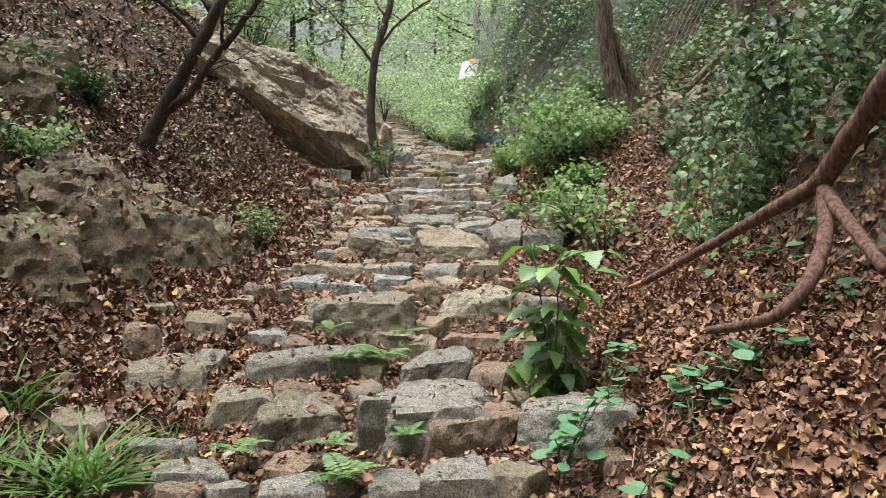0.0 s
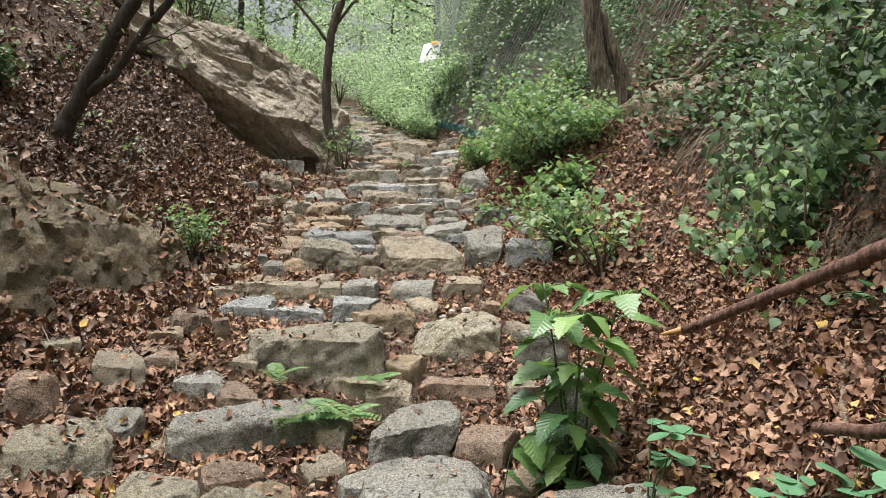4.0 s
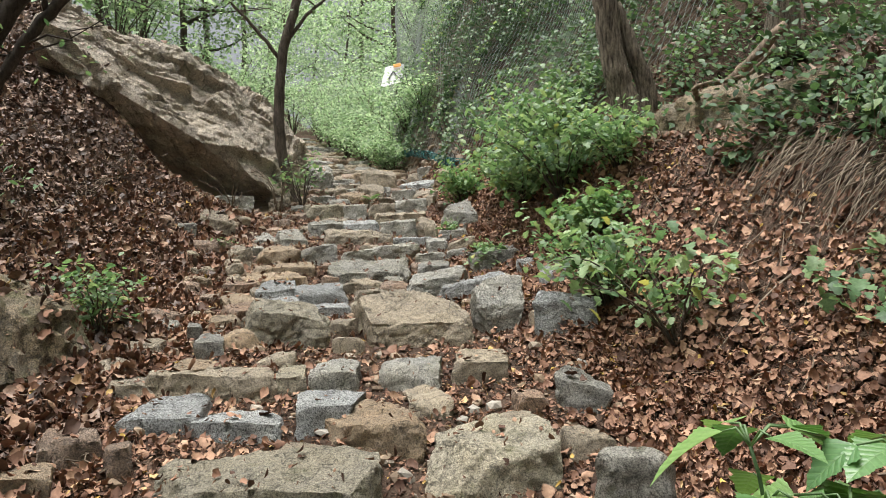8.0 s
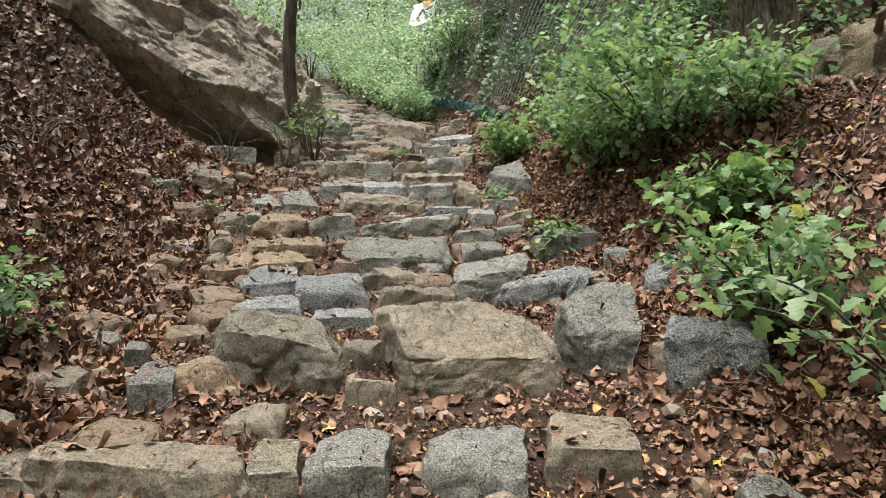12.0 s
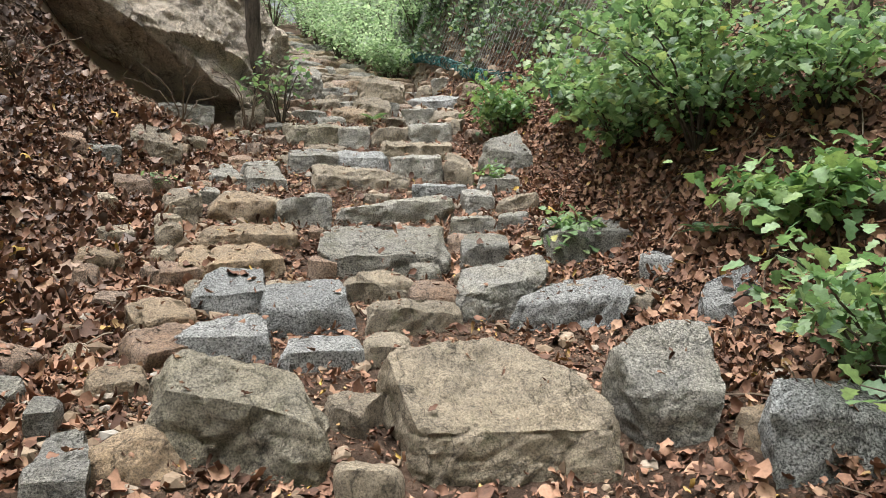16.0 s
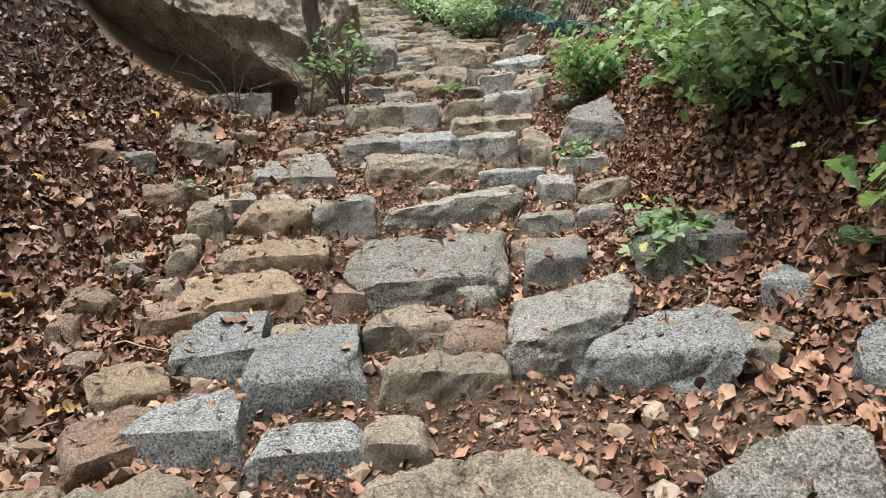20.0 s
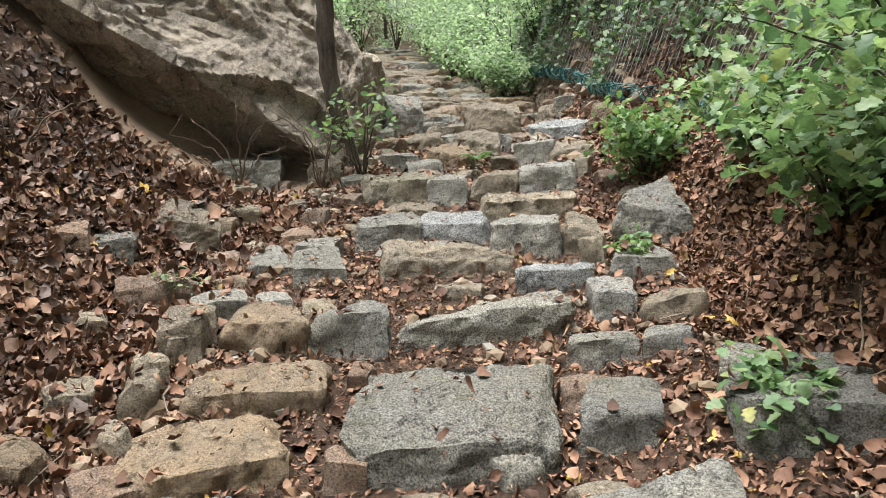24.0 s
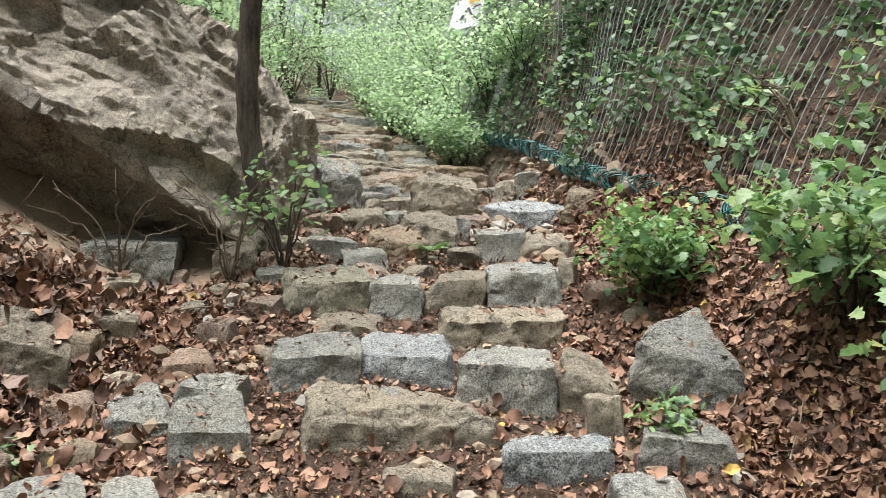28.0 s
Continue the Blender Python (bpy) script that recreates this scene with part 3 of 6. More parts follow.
def stone(x, y, z, w, d, h, yaw, lift, kind):
    """One stone of the path: w wide, d deep, h above the soil at its front, its top rising by lift to the back."""
    stone_count[0] += 1
    d, h = d * 1.02, h * 1.06
    seed = stone_count[0]
    r = random.Random(seed * 13)
    sink = 0.08 + 0.25 * h
    j = lambda a: r.uniform(-a, a)
    corners = []
    for k in (0, 1):
        for t in (-1, 1):
            for s in (-1, 1):
                inset = r.uniform(0.86, 1.0) if k else 1.0
                up = h * r.uniform(0.8, 1.1) + (lift + 0.02 if t > 0 else 0)
                corners.append((s * w / 2 * inset + j(w * 0.13), t * d / 2 * (0.9 if k else 1.0) + j(d * 0.16) + (min(r.uniform(0.0, 0.25) * h + (0.3 * h if kind in 'mt' and w > 0.45 else 0), 0.3 * d) if k and t < 0 else 0), up if k else -sink))
    v, f = hewn_block(corners, seed, w, kind)
    big = w * d > 0.12
    ob = part("step_stone" if big else "path_stone", mesh_of("stone", v, f, ROCK[kind], True, 34))
    ob.matrix_world = pose(x, y, z, j(4), j(4), yaw + j(11))
    at = ob.matrix_basis
    rock_faces.append(([at @ Vector(p) for p in v], f, 0.06))
    label, cat = STONE_LABEL[kind]
    return tagged(ob, ("broad " if w > 0.6 else "small " if w < 0.28 else "") + label, cat, "stones of the path")



def hewn(kind, x, y, z, yaw, foot, front_l, front_r, back_l, back_r):
    """A hewn or split stone: the ends of its foot, the front corners of its top (across, up) and the back ones (across, deep, up)."""
    stone_count[0] += 1
    seed = 500 + stone_count[0]
    r = random.Random(seed * 7)
    wide = max(foot[1] - foot[0], front_r[0] - front_l[0])
    tall = max(front_l[1], front_r[1], 0.04)
    sink = 0.1 + 0.2 * tall
    lean = lambda h: 0.25 * h
    grow = 0.015 + 0.02 * wide
    deep = max(back_l[1], back_r[1])
    corners = [(foot[0] - grow, -0.02, -sink), (foot[1] + grow, -0.02, -sink),
               (back_l[0] - grow, deep + grow, -sink + 0.3 * deep * 0.2), (back_r[0] + grow, deep + grow, -sink + 0.3 * deep * 0.2),
               (front_l[0], lean(front_l[1]), front_l[1]), (front_r[0], lean(front_r[1]), front_r[1]),
               (back_l[0], back_l[1], back_l[2]), (back_r[0], back_r[1], back_r[2])]
    v, f = hewn_block(corners, seed, wide, kind)
    ob = part("step_stone" if wide > 0.4 else "path_stone", mesh_of("stone", v, f, ROCK[kind], True, 34))
    ob.matrix_world = pose(x, y, z, 0, 0, yaw)
    at = ob.matrix_basis
    rock_faces.append(([at @ Vector(p) for p in v], f, 0.05))
    label, cat = STONE_LABEL[kind]
    return tagged(ob, ("broad " if wide > 0.6 else "small " if wide < 0.28 else "") + label, cat, "stones of the path")


def hewn_block(corners, seed, wide, kind):
    """Eight corners filled with cells; corners and rims chipped by flat breaks, faces split and slightly hollow."""
    r = random.Random(seed)
    c = np.array(corners, float).reshape(2, 2, 2, 3)
    span = [np.abs(c[:, :, 1] - c[:, :, 0]).max(), np.abs(c[:, 1] - c[:, 0]).max(), np.abs(c[1] - c[0]).max()]
    n = [int(min(max(a / 0.021, 7), 34)) for a in span]
    index, verts, faces = {}, [], []

    def vertex(i, j, k):
        if (i, j, k) not in index:
            index[i, j, k] = len(verts)
            verts.append((i / n[0], j / n[1], k / n[2]))
        return index[i, j, k]

    for axis in range(3):
        a, b = [q for q in range(3) if q != axis]
        for end in (0, n[axis]):
            for i in range(n[a]):
                for j in range(n[b]):
                    q = []
                    for di, dj in ((0, 0), (1, 0), (1, 1), (0, 1)):
                        g = [0, 0, 0]
                        g[axis], g[a], g[b] = end, i + di, j + dj
                        q.append(vertex(*g))
                    faces.append(tuple(q if (end > 0) != (axis == 1) else q[::-1]))
    t = np.array(verts)
    weights = lambda q, e: t[:, q] if e else 1 - t[:, q]
    v = np.zeros((len(t), 3))
    for k in (0, 1):
        for j in (0, 1):
            for i in (0, 1):
                v += (weights(2, k) * weights(1, j) * weights(0, i))[:, None] * c[k, j, i]
    mid = v.mean(0)
    size = max(span) / 2
    crisp = {"b": 0.6, "g": 0.8, "s": 1.1, "m": 1.25, "t": 1.1, "o": 1.2, "p": 1.0}[kind]
    # broken corners and rims: each cut takes off a bite of a corner, or a strip of an edge
    tips = [c[1, j, i] for j in (0, 1) for i in (0, 1)] + [(c[0, 0, i] + c[1, 0, i]) / 2 for i in (0, 1)]
    for q, tip in enumerate(tips):
        for _ in range(2 if q < 4 else 1):
            d = (tip - mid) / np.array(span)
            d = d + np.array([r.uniform(-0.5, 0.5), r.uniform(-0.5, 0.5), r.uniform(-0.25, 0.45)])
            d /= np.linalg.norm(d)
            far = (v - mid) @ d
            limit = far.max() - crisp * r.uniform(0.015, 0.1) * min(span[0], span[1] * 1.3, span[2] * 2.0)
            v = v - np.outer(np.maximum(far - limit, 0), d)
    rims = [(c[1, 0, 0] + c[1, 0, 1]) / 2, (c[1, 0, 0] + c[1, 1, 0]) / 2, (c[1, 0, 1] + c[1, 1, 1]) / 2]
    for tip in rims:
        for _ in range(2):
            d = (tip - mid) / np.array(span)
            d = d * np.array([1, 1, 1.1]) + np.array([r.uniform(-0.25, 0.25), r.uniform(-0.1, 0.1), r.uniform(0, 0.3)])
            d /= np.linalg.norm(d)
            far = (v - mid) @ d
            limit = far.max() - crisp * r.uniform(0.0, 0.03) * size
            v = v - np.outer(np.maximum(far - limit, 0), d)
    fa = np.array(faces)
    fn = np.cross(v[fa[:, 2]] - v[fa[:, 0]], v[fa[:, 3]] - v[fa[:, 1]])
    vn = np.zeros_like(v)
    for k in range(4):
        np.add.at(vn, fa[:, k], fn)
    vn /= np.linalg.norm(vn, axis=1, keepdims=True) + 1e-12
    off = Vector((seed * 1.37 % 50, seed * 0.71 % 50, seed * 2.11 % 50))
    push = np.zeros(len(v))
    swell = {"b": 0.02, "g": 0.03, "s": 0.035, "m": 0.04, "t": 0.045, "o": 0.05, "p": 0.04}[kind]
    for i, p in enumerate(v):
        q = Vector(p)
        k = noise.noise(q * (1.3 / size) + off) * swell * 1.4 * size
        k += facet(q * (1.9 / size), off, 0.05 * size * crisp)
        k += noise.fractal(q * 8 + off, 0.55, 2.2, 5) * min(0.015, 0.06 * size)
        k += facet(q * 11.0, off, 0.03 * min(0.3, size))
        if kind in "to":
            band = (q.z * 14 + 3 * noise.noise(q * 2.5 + off)) % 1.0
            k -= 0.012 * crisp * size * (band < 0.16)
        push[i] = k
    # one or two cracks across the face of the bigger stones
    if wide > 0.5:
        for _ in range(2):
            d = np.array([r.uniform(-1, 1), r.uniform(-0.6, 0.6), r.uniform(-0.5, 0.5)])
            d /= np.linalg.norm(d)
            at = mid + np.array([r.uniform(-0.3, 0.3), 0, 0]) * span[0]
            wob = np.array([noise.noise(Vector(p) * 5 + off) for p in v]) * 0.05
            near = np.abs((v - at) @ d + wob)
            push -= 0.014 * np.clip(1 - near / 0.02, 0, 1)
    return v + vn * push[:, None], faces


# the large stones: foot, turn, foot's ends, then the four top corners
hewn('m', -0.70, 5.57, 0.84, -19, (-0.50, 0.50), (-0.54, 0.20), (0.50, 0.26), (-0.74, 0.66, 0.27), (0.25, 0.65, 0.33))
hewn('m', 0.24, 5.82, 0.94, 5, (-0.30, 0.30), (-0.28, 0.15), (0.33, 0.17), (-0.14, 0.47, 0.22), (0.39, 0.58, 0.25))
hewn('g', -0.85, 4.84, 0.65, 17, (-0.42, 0.42), (-0.45, 0.10), (0.44, 0.15), (-0.42, 0.30, 0.13), (0.35, 0.30, 0.17))
hewn('g', -0.13, 4.71, 0.62, 10, (-0.17, 0.17), (-0.16, 0.09), (0.35, 0.16), (0.07, 0.41, 0.17), (0.40, 0.37, 0.22))
hewn('g', 0.00, 4.09, 0.52, 5, (-0.30, 0.30), (-0.30, 0.13), (0.31, 0.13), (-0.24, 0.35, 0.18), (0.31, 0.35, 0.18))
hewn('m', -0.77, 3.82, 0.47, 19, (-0.24, 0.24), (-0.27, 0.13), (0.26, 0.11), (-0.14, 0.32, 0.23), (0.21, 0.39, 0.25))
hewn('m', -1.18, 4.07, 0.51, 19, (-0.15, 0.15), (-0.15, 0.12), (0.23, 0.14), (-0.08, 0.29, 0.18), (0.23, 0.31, 0.20))
hewn('g', -0.04, 3.76, 0.46, 5, (-0.27, 0.27), (-0.25, 0.17), (0.30, 0.22), (-0.14, 0.55, 0.25), (0.22, 0.38, 0.26))
hewn('p', 0.06, 3.70, 0.45, 20, (-0.17, 0.17), (-0.14, 0.14), (0.44, 0.16), (-0.02, 0.27, 0.18), (0.43, 0.25, 0.18))
hewn('g', -0.21, 3.09, 0.36, -1, (-0.11, 0.11), (-0.12, 0.10), (0.11, 0.10), (-0.12, 0.24, 0.12), (0.07, 0.31, 0.13))
hewn('g', 0.07, 3.17, 0.37, 4, (-0.17, 0.17), (-0.17, 0.11), (0.17, 0.11), (-0.13, 0.23, 0.14), (0.14, 0.33, 0.15))
hewn('g', -0.67, 3.12, 0.36, 4, (-0.15, 0.15), (-0.15, 0.09), (0.16, 0.10), (-0.15, 0.18, 0.11), (0.11, 0.21, 0.13))
hewn('g', -1.17, 3.30, 0.39, 0, (-0.16, 0.16), (-0.18, 0.08), (0.19, 0.08), (-0.19, 0.17, 0.10), (0.08, 0.21, 0.10))
hewn('m', -1.73, 4.51, 0.59, 6, (-0.23, 0.23), (-0.27, 0.11), (0.28, 0.13), (-0.32, 0.47, 0.22), (0.03, 0.55, 0.26))
hewn('g', -1.43, 3.66, 0.45, -4, (-0.17, 0.17), (-0.19, 0.05), (0.19, 0.06), (-0.21, 0.14, 0.06), (0.07, 0.16, 0.07))
hewn('g', 0.67, 3.65, 0.55, -32, (-0.28, 0.31), (-0.33, 0.10), (0.33, 0.19), (-0.44, 0.34, 0.14), (0.07, 0.40, 0.22))
hewn('g', 0.80, 4.87, 0.68, -32, (-0.09, 0.09), (-0.09, 0.23), (0.08, 0.27), (-0.18, 0.36, 0.28), (-0.04, 0.37, 0.31))
hewn('m', -2.30, 5.78, 0.97, 32, (-0.13, 0.13), (-0.15, 0.06), (0.15, 0.07), (-0.04, 0.32, 0.11), (0.20, 0.32, 0.12))
hewn('t', -1.77, 5.48, 0.81, -4, (-0.11, 0.11), (-0.21, 0.14), (0.14, 0.12), (-0.30, 0.35, 0.22), (-0.11, 0.37, 0.20))
hewn('p', -1.62, 5.68, 0.88, -1, (-0.09, 0.09), (-0.14, 0.09), (0.12, 0.07), (-0.21, 0.31, 0.16), (-0.03, 0.32, 0.13))
hewn('g', -1.32, 5.43, 0.79, 1, (-0.12, 0.12), (-0.15, 0.07), (0.16, 0.06), (-0.20, 0.27, 0.09), (0.06, 0.32, 0.08))
hewn('p', -1.04, 5.24, 0.72, -2, (-0.09, 0.09), (-0.11, 0.08), (0.11, 0.08), (-0.20, 0.32, 0.13), (-0.04, 0.32, 0.13))
hewn('t', -1.93, 3.82, 0.47, -6, (-0.14, 0.14), (-0.18, 0.09), (0.16, 0.10), (-0.35, 0.30, 0.14), (-0.09, 0.35, 0.16))
hewn('t', -0.20, 5.24, 0.72, 8, (-0.12, 0.12), (-0.13, 0.08), (0.16, 0.08), (-0.08, 0.28, 0.12), (0.20, 0.32, 0.13))
hewn('p', 0.22, 5.40, 0.78, -4, (-0.21, 0.21), (-0.22, 0.06), (0.23, 0.05), (-0.21, 0.21, 0.08), (0.23, 0.24, 0.07))
hewn('b', -1.27, 6.46, 1.14, -4, (-0.19, 0.19), (-0.20, 0.07), (0.18, 0.06), (-0.15, 0.35, 0.13), (0.17, 0.37, 0.12))
hewn('b', -0.89, 6.35, 1.12, -13, (-0.21, 0.21), (-0.23, 0.07), (0.21, 0.06), (-0.19, 0.18, 0.08), (0.14, 0.27, 0.09))
hewn('b', -0.53, 6.38, 1.13, 24, (-0.08, 0.08), (-0.08, 0.11), (0.21, 0.09), (0.07, 0.33, 0.15), (0.40, 0.25, 0.11))
hewn('o', -0.27, 6.19, 1.07, -26, (-0.24, 0.24), (-0.29, 0.08), (0.30, 0.13), (-0.41, 0.45, 0.14), (-0.05, 0.44, 0.16))
hewn('t', 0.06, 6.50, 1.15, -27, (-0.11, 0.11), (-0.14, 0.05), (0.14, 0.05), (-0.24, 0.21, 0.08), (-0.10, 0.31, 0.09))
hewn('g', 0.81, 6.41, 1.17, -21, (-0.08, 0.08), (-0.15, 0.14), (0.17, 0.07), (-0.14, 0.21, 0.19), (-0.01, 0.32, 0.15))
hewn('t', -1.09, 6.85, 1.24, -12, (-0.35, 0.35), (-0.37, 0.11), (0.35, 0.09), (-0.46, 0.25, 0.13), (0.23, 0.28, 0.12))
hewn('t', -1.51, 6.90, 1.24, 0, (-0.11, 0.11), (-0.13, 0.06), (0.12, 0.06), (-0.20, 0.25, 0.08), (0.00, 0.31, 0.08))
hewn('m', -0.67, 6.82, 1.23, 1, (-0.07, 0.07), (-0.08, 0.09), (0.08, 0.10), (-0.09, 0.30, 0.12), (0.05, 0.30, 0.12))
hewn('g', -0.44, 6.81, 1.23, 10, (-0.11, 0.11), (-0.13, 0.11), (0.15, 0.10), (-0.03, 0.28, 0.14), (0.20, 0.32, 0.14))
hewn('g', -0.03, 6.86, 1.24, -8, (-0.16, 0.16), (-0.18, 0.09), (0.17, 0.08), (-0.13, 0.26, 0.12), (0.17, 0.34, 0.13))
hewn('t', 0.38, 6.91, 1.25, -10, (-0.14, 0.14), (-0.15, 0.09), (0.16, 0.09), (-0.13, 0.32, 0.15), (0.16, 0.32, 0.15))
hewn('g', 0.84, 5.82, 0.94, -22, (-0.14, 0.14), (-0.14, 0.06), (0.16, 0.01), (-0.11, 0.22, 0.09), (0.03, 0.21, 0.07))
hewn('g', -1.22, 7.45, 1.37, -1, (-0.07, 0.07), (-0.08, 0.09), (0.09, 0.10), (-0.13, 0.32, 0.13), (-0.01, 0.32, 0.14))
hewn('m', -0.77, 7.64, 1.41, -18, (-0.29, 0.29), (-0.33, 0.22), (0.30, 0.17), (-0.35, 0.25, 0.33), (0.08, 0.23, 0.28))
hewn('t', 0.16, 7.57, 1.40, 1, (-0.32, 0.32), (-0.37, 0.13), (0.35, 0.13), (-0.46, 0.45, 0.34), (0.10, 0.48, 0.35))
hewn('g', 0.66, 7.63, 1.47, -9, (-0.06, 0.06), (-0.14, 0.16), (0.16, 0.16), (-0.19, 0.20, 0.30), (0.17, 0.30, 0.39))
hewn('b', 1.01, 7.31, 1.47, -9, (-0.17, 0.17), (-0.21, 0.22), (0.21, 0.16), (-0.13, 0.18, 0.25), (0.22, 0.30, 0.22))
hewn('b', -0.88, 8.40, 1.56, -4, (-0.15, 0.15), (-0.23, 0.08), (0.15, 0.09), (-0.19, 0.19, 0.11), (0.08, 0.28, 0.14))
hewn('b', -0.55, 8.69, 1.61, 15, (-0.19, 0.19), (-0.24, 0.13), (0.17, 0.13), (-0.16, 0.37, 0.18), (0.22, 0.42, 0.18))
hewn('b', -0.97, 8.92, 1.65, 7, (-0.13, 0.13), (-0.16, 0.07), (0.18, 0.09), (-0.06, 0.34, 0.16), (0.18, 0.35, 0.17))
hewn('b', -0.51, 8.30, 1.55, 5, (-0.16, 0.16), (-0.18, 0.06), (0.18, 0.06), (-0.11, 0.17, 0.08), (0.17, 0.19, 0.08))
hewn('t', -0.10, 8.70, 1.62, 15, (-0.23, 0.23), (-0.24, 0.08), (0.24, 0.09), (-0.16, 0.19, 0.10), (0.30, 0.19, 0.11))
hewn('g', 0.28, 8.87, 1.64, 17, (-0.11, 0.11), (-0.18, 0.12), (0.38, 0.21), (0.00, 0.32, 0.19), (0.56, 0.32, 0.27))
hewn('b', 0.54, 8.67, 1.64, -32, (-0.16, 0.17), (-0.22, 0.07), (0.38, 0.19), (-0.21, 0.37, 0.12), (0.16, 0.47, 0.20))
hewn('b', 1.18, 8.28, 1.71, -32, (-0.05, 0.05), (-0.10, 0.08), (0.14, 0.13), (-0.13, 0.17, 0.16), (0.10, 0.29, 0.27))
hewn('s', -0.20, 9.53, 1.76, 8, (-0.37, 0.37), (-0.40, 0.09), (0.39, 0.10), (-0.22, 0.53, 0.26), (0.51, 0.57, 0.28))
hewn('g', 0.43, 9.70, 1.81, -1, (-0.13, 0.13), (-0.15, 0.09), (0.15, 0.09), (-0.07, 0.32, 0.14), (0.21, 0.32, 0.15))
hewn('g', 0.99, 9.43, 1.90, -23, (-0.19, 0.19), (-0.31, 0.11), (0.24, 0.13), (-0.27, 0.37, 0.16), (0.19, 0.50, 0.20))
hewn('o', -0.99, 9.96, 1.85, 4, (-0.27, 0.27), (-0.32, 0.07), (0.31, 0.07), (-0.30, 0.26, 0.10), (0.25, 0.40, 0.12))
hewn('o', -1.02, 9.43, 1.74, 22, (-0.25, 0.25), (-0.29, 0.06), (0.32, 0.08), (-0.13, 0.35, 0.14), (0.33, 0.36, 0.15))
hewn('t', -0.23, 11.40, 2.19, 4, (-0.36, 0.36), (-0.47, 0.13), (0.39, 0.14), (-0.36, 0.41, 0.20), (0.26, 0.31, 0.19))
hewn('g', -0.67, 11.90, 2.34, 10, (-0.20, 0.20), (-0.21, 0.11), (0.24, 0.12), (-0.13, 0.36, 0.18), (0.27, 0.37, 0.19))
hewn('b', -0.23, 11.95, 2.35, -10, (-0.22, 0.22), (-0.25, 0.11), (0.23, 0.10), (-0.28, 0.37, 0.18), (0.18, 0.34, 0.17))
hewn('g', 0.23, 11.70, 2.28, -20, (-0.23, 0.23), (-0.25, 0.17), (0.21, 0.19), (-0.27, 0.30, 0.20), (0.11, 0.39, 0.23))
hewn('t', 0.55, 11.62, 2.28, -32, (-0.08, 0.08), (-0.13, 0.17), (0.16, 0.11), (-0.18, 0.26, 0.26), (-0.04, 0.33, 0.22))
hewn('g', 0.96, 11.49, 2.37, -26, (-0.22, 0.22), (-0.23, 0.22), (0.22, 0.13), (-0.20, 0.17, 0.32), (-0.02, 0.40, 0.42))
hewn('g', 0.80, 11.10, 2.20, -26, (-0.18, 0.18), (-0.18, 0.10), (0.19, 0.11), (-0.19, 0.25, 0.15), (0.06, 0.27, 0.16))
hewn('b', 0.36, 11.19, 2.15, 2, (-0.19, 0.19), (-0.22, 0.08), (0.22, 0.08), (-0.18, 0.16, 0.10), (0.25, 0.21, 0.10))
hewn('t', -0.18, 11.12, 2.11, -9, (-0.13, 0.13), (-0.14, 0.06), (0.15, 0.05), (-0.14, 0.15, 0.08), (0.09, 0.22, 0.08))
hewn('s', -0.02, 10.59, 1.99, 10, (-0.44, 0.44), (-0.44, 0.09), (0.49, 0.15), (-0.35, 0.30, 0.15), (0.29, 0.37, 0.21))
hewn('g', -0.67, 10.46, 1.96, -8, (-0.18, 0.18), (-0.21, 0.15), (0.19, 0.20), (-0.24, 0.21, 0.16), (0.11, 0.25, 0.21))
hewn('o', -1.07, 10.49, 1.96, -9, (-0.19, 0.19), (-0.28, 0.13), (0.21, 0.14), (-0.27, 0.24, 0.22), (0.01, 0.25, 0.22))
hewn('g', 0.60, 10.73, 2.06, -26, (-0.09, 0.09), (-0.12, 0.11), (0.10, 0.11), (-0.22, 0.22, 0.15), (0.00, 0.30, 0.16))
hewn('t', 0.84, 10.54, 2.09, -26, (-0.13, 0.13), (-0.18, 0.04), (0.15, 0.13), (-0.15, 0.15, 0.07), (0.09, 0.20, 0.14))
hewn('g', 0.47, 10.32, 1.95, -8, (-0.15, 0.15), (-0.16, 0.07), (0.17, 0.09), (-0.14, 0.14, 0.09), (0.16, 0.14, 0.10))
hewn('g', 0.74, 10.29, 2.00, -18, (-0.09, 0.09), (-0.10, 0.04), (0.11, 0.08), (-0.10, 0.13, 0.06), (0.09, 0.14, 0.09))
hewn('m', -0.64, 12.67, 2.59, 7, (-0.20, 0.20), (-0.32, 0.17), (0.26, 0.16), (-0.29, 0.60, 0.23), (0.31, 0.60, 0.22))
hewn('g', -0.28, 12.64, 2.58, -13, (-0.14, 0.14), (-0.16, 0.16), (0.16, 0.18), (-0.29, 0.35, 0.19), (0.05, 0.35, 0.21))
hewn('t', 0.05, 12.72, 2.61, 15, (-0.17, 0.17), (-0.17, 0.14), (0.22, 0.17), (0.03, 0.40, 0.18), (0.38, 0.41, 0.21))
hewn('g', 0.48, 12.75, 2.65, -18, (-0.20, 0.20), (-0.22, 0.15), (0.21, 0.19), (-0.34, 0.45, 0.19), (0.09, 0.46, 0.23))
hewn('t', 0.28, 12.28, 2.48, -3, (-0.32, 0.32), (-0.38, 0.10), (0.36, 0.11), (-0.30, 0.35, 0.17), (0.35, 0.36, 0.18))
hewn('t', -0.55, 12.42, 2.50, 0, (-0.18, 0.18), (-0.20, 0.05), (0.20, 0.04), (-0.18, 0.20, 0.08), (0.18, 0.28, 0.08))
hewn('g', 0.44, 13.59, 2.87, -5, (-0.15, 0.15), (-0.17, 0.16), (0.17, 0.19), (-0.14, 0.37, 0.19), (0.21, 0.38, 0.22))
hewn('t', 0.75, 13.45, 2.89, -32, (-0.20, 0.21), (-0.24, 0.12), (0.22, 0.11), (-0.44, 0.46, 0.19), (-0.14, 0.46, 0.19))
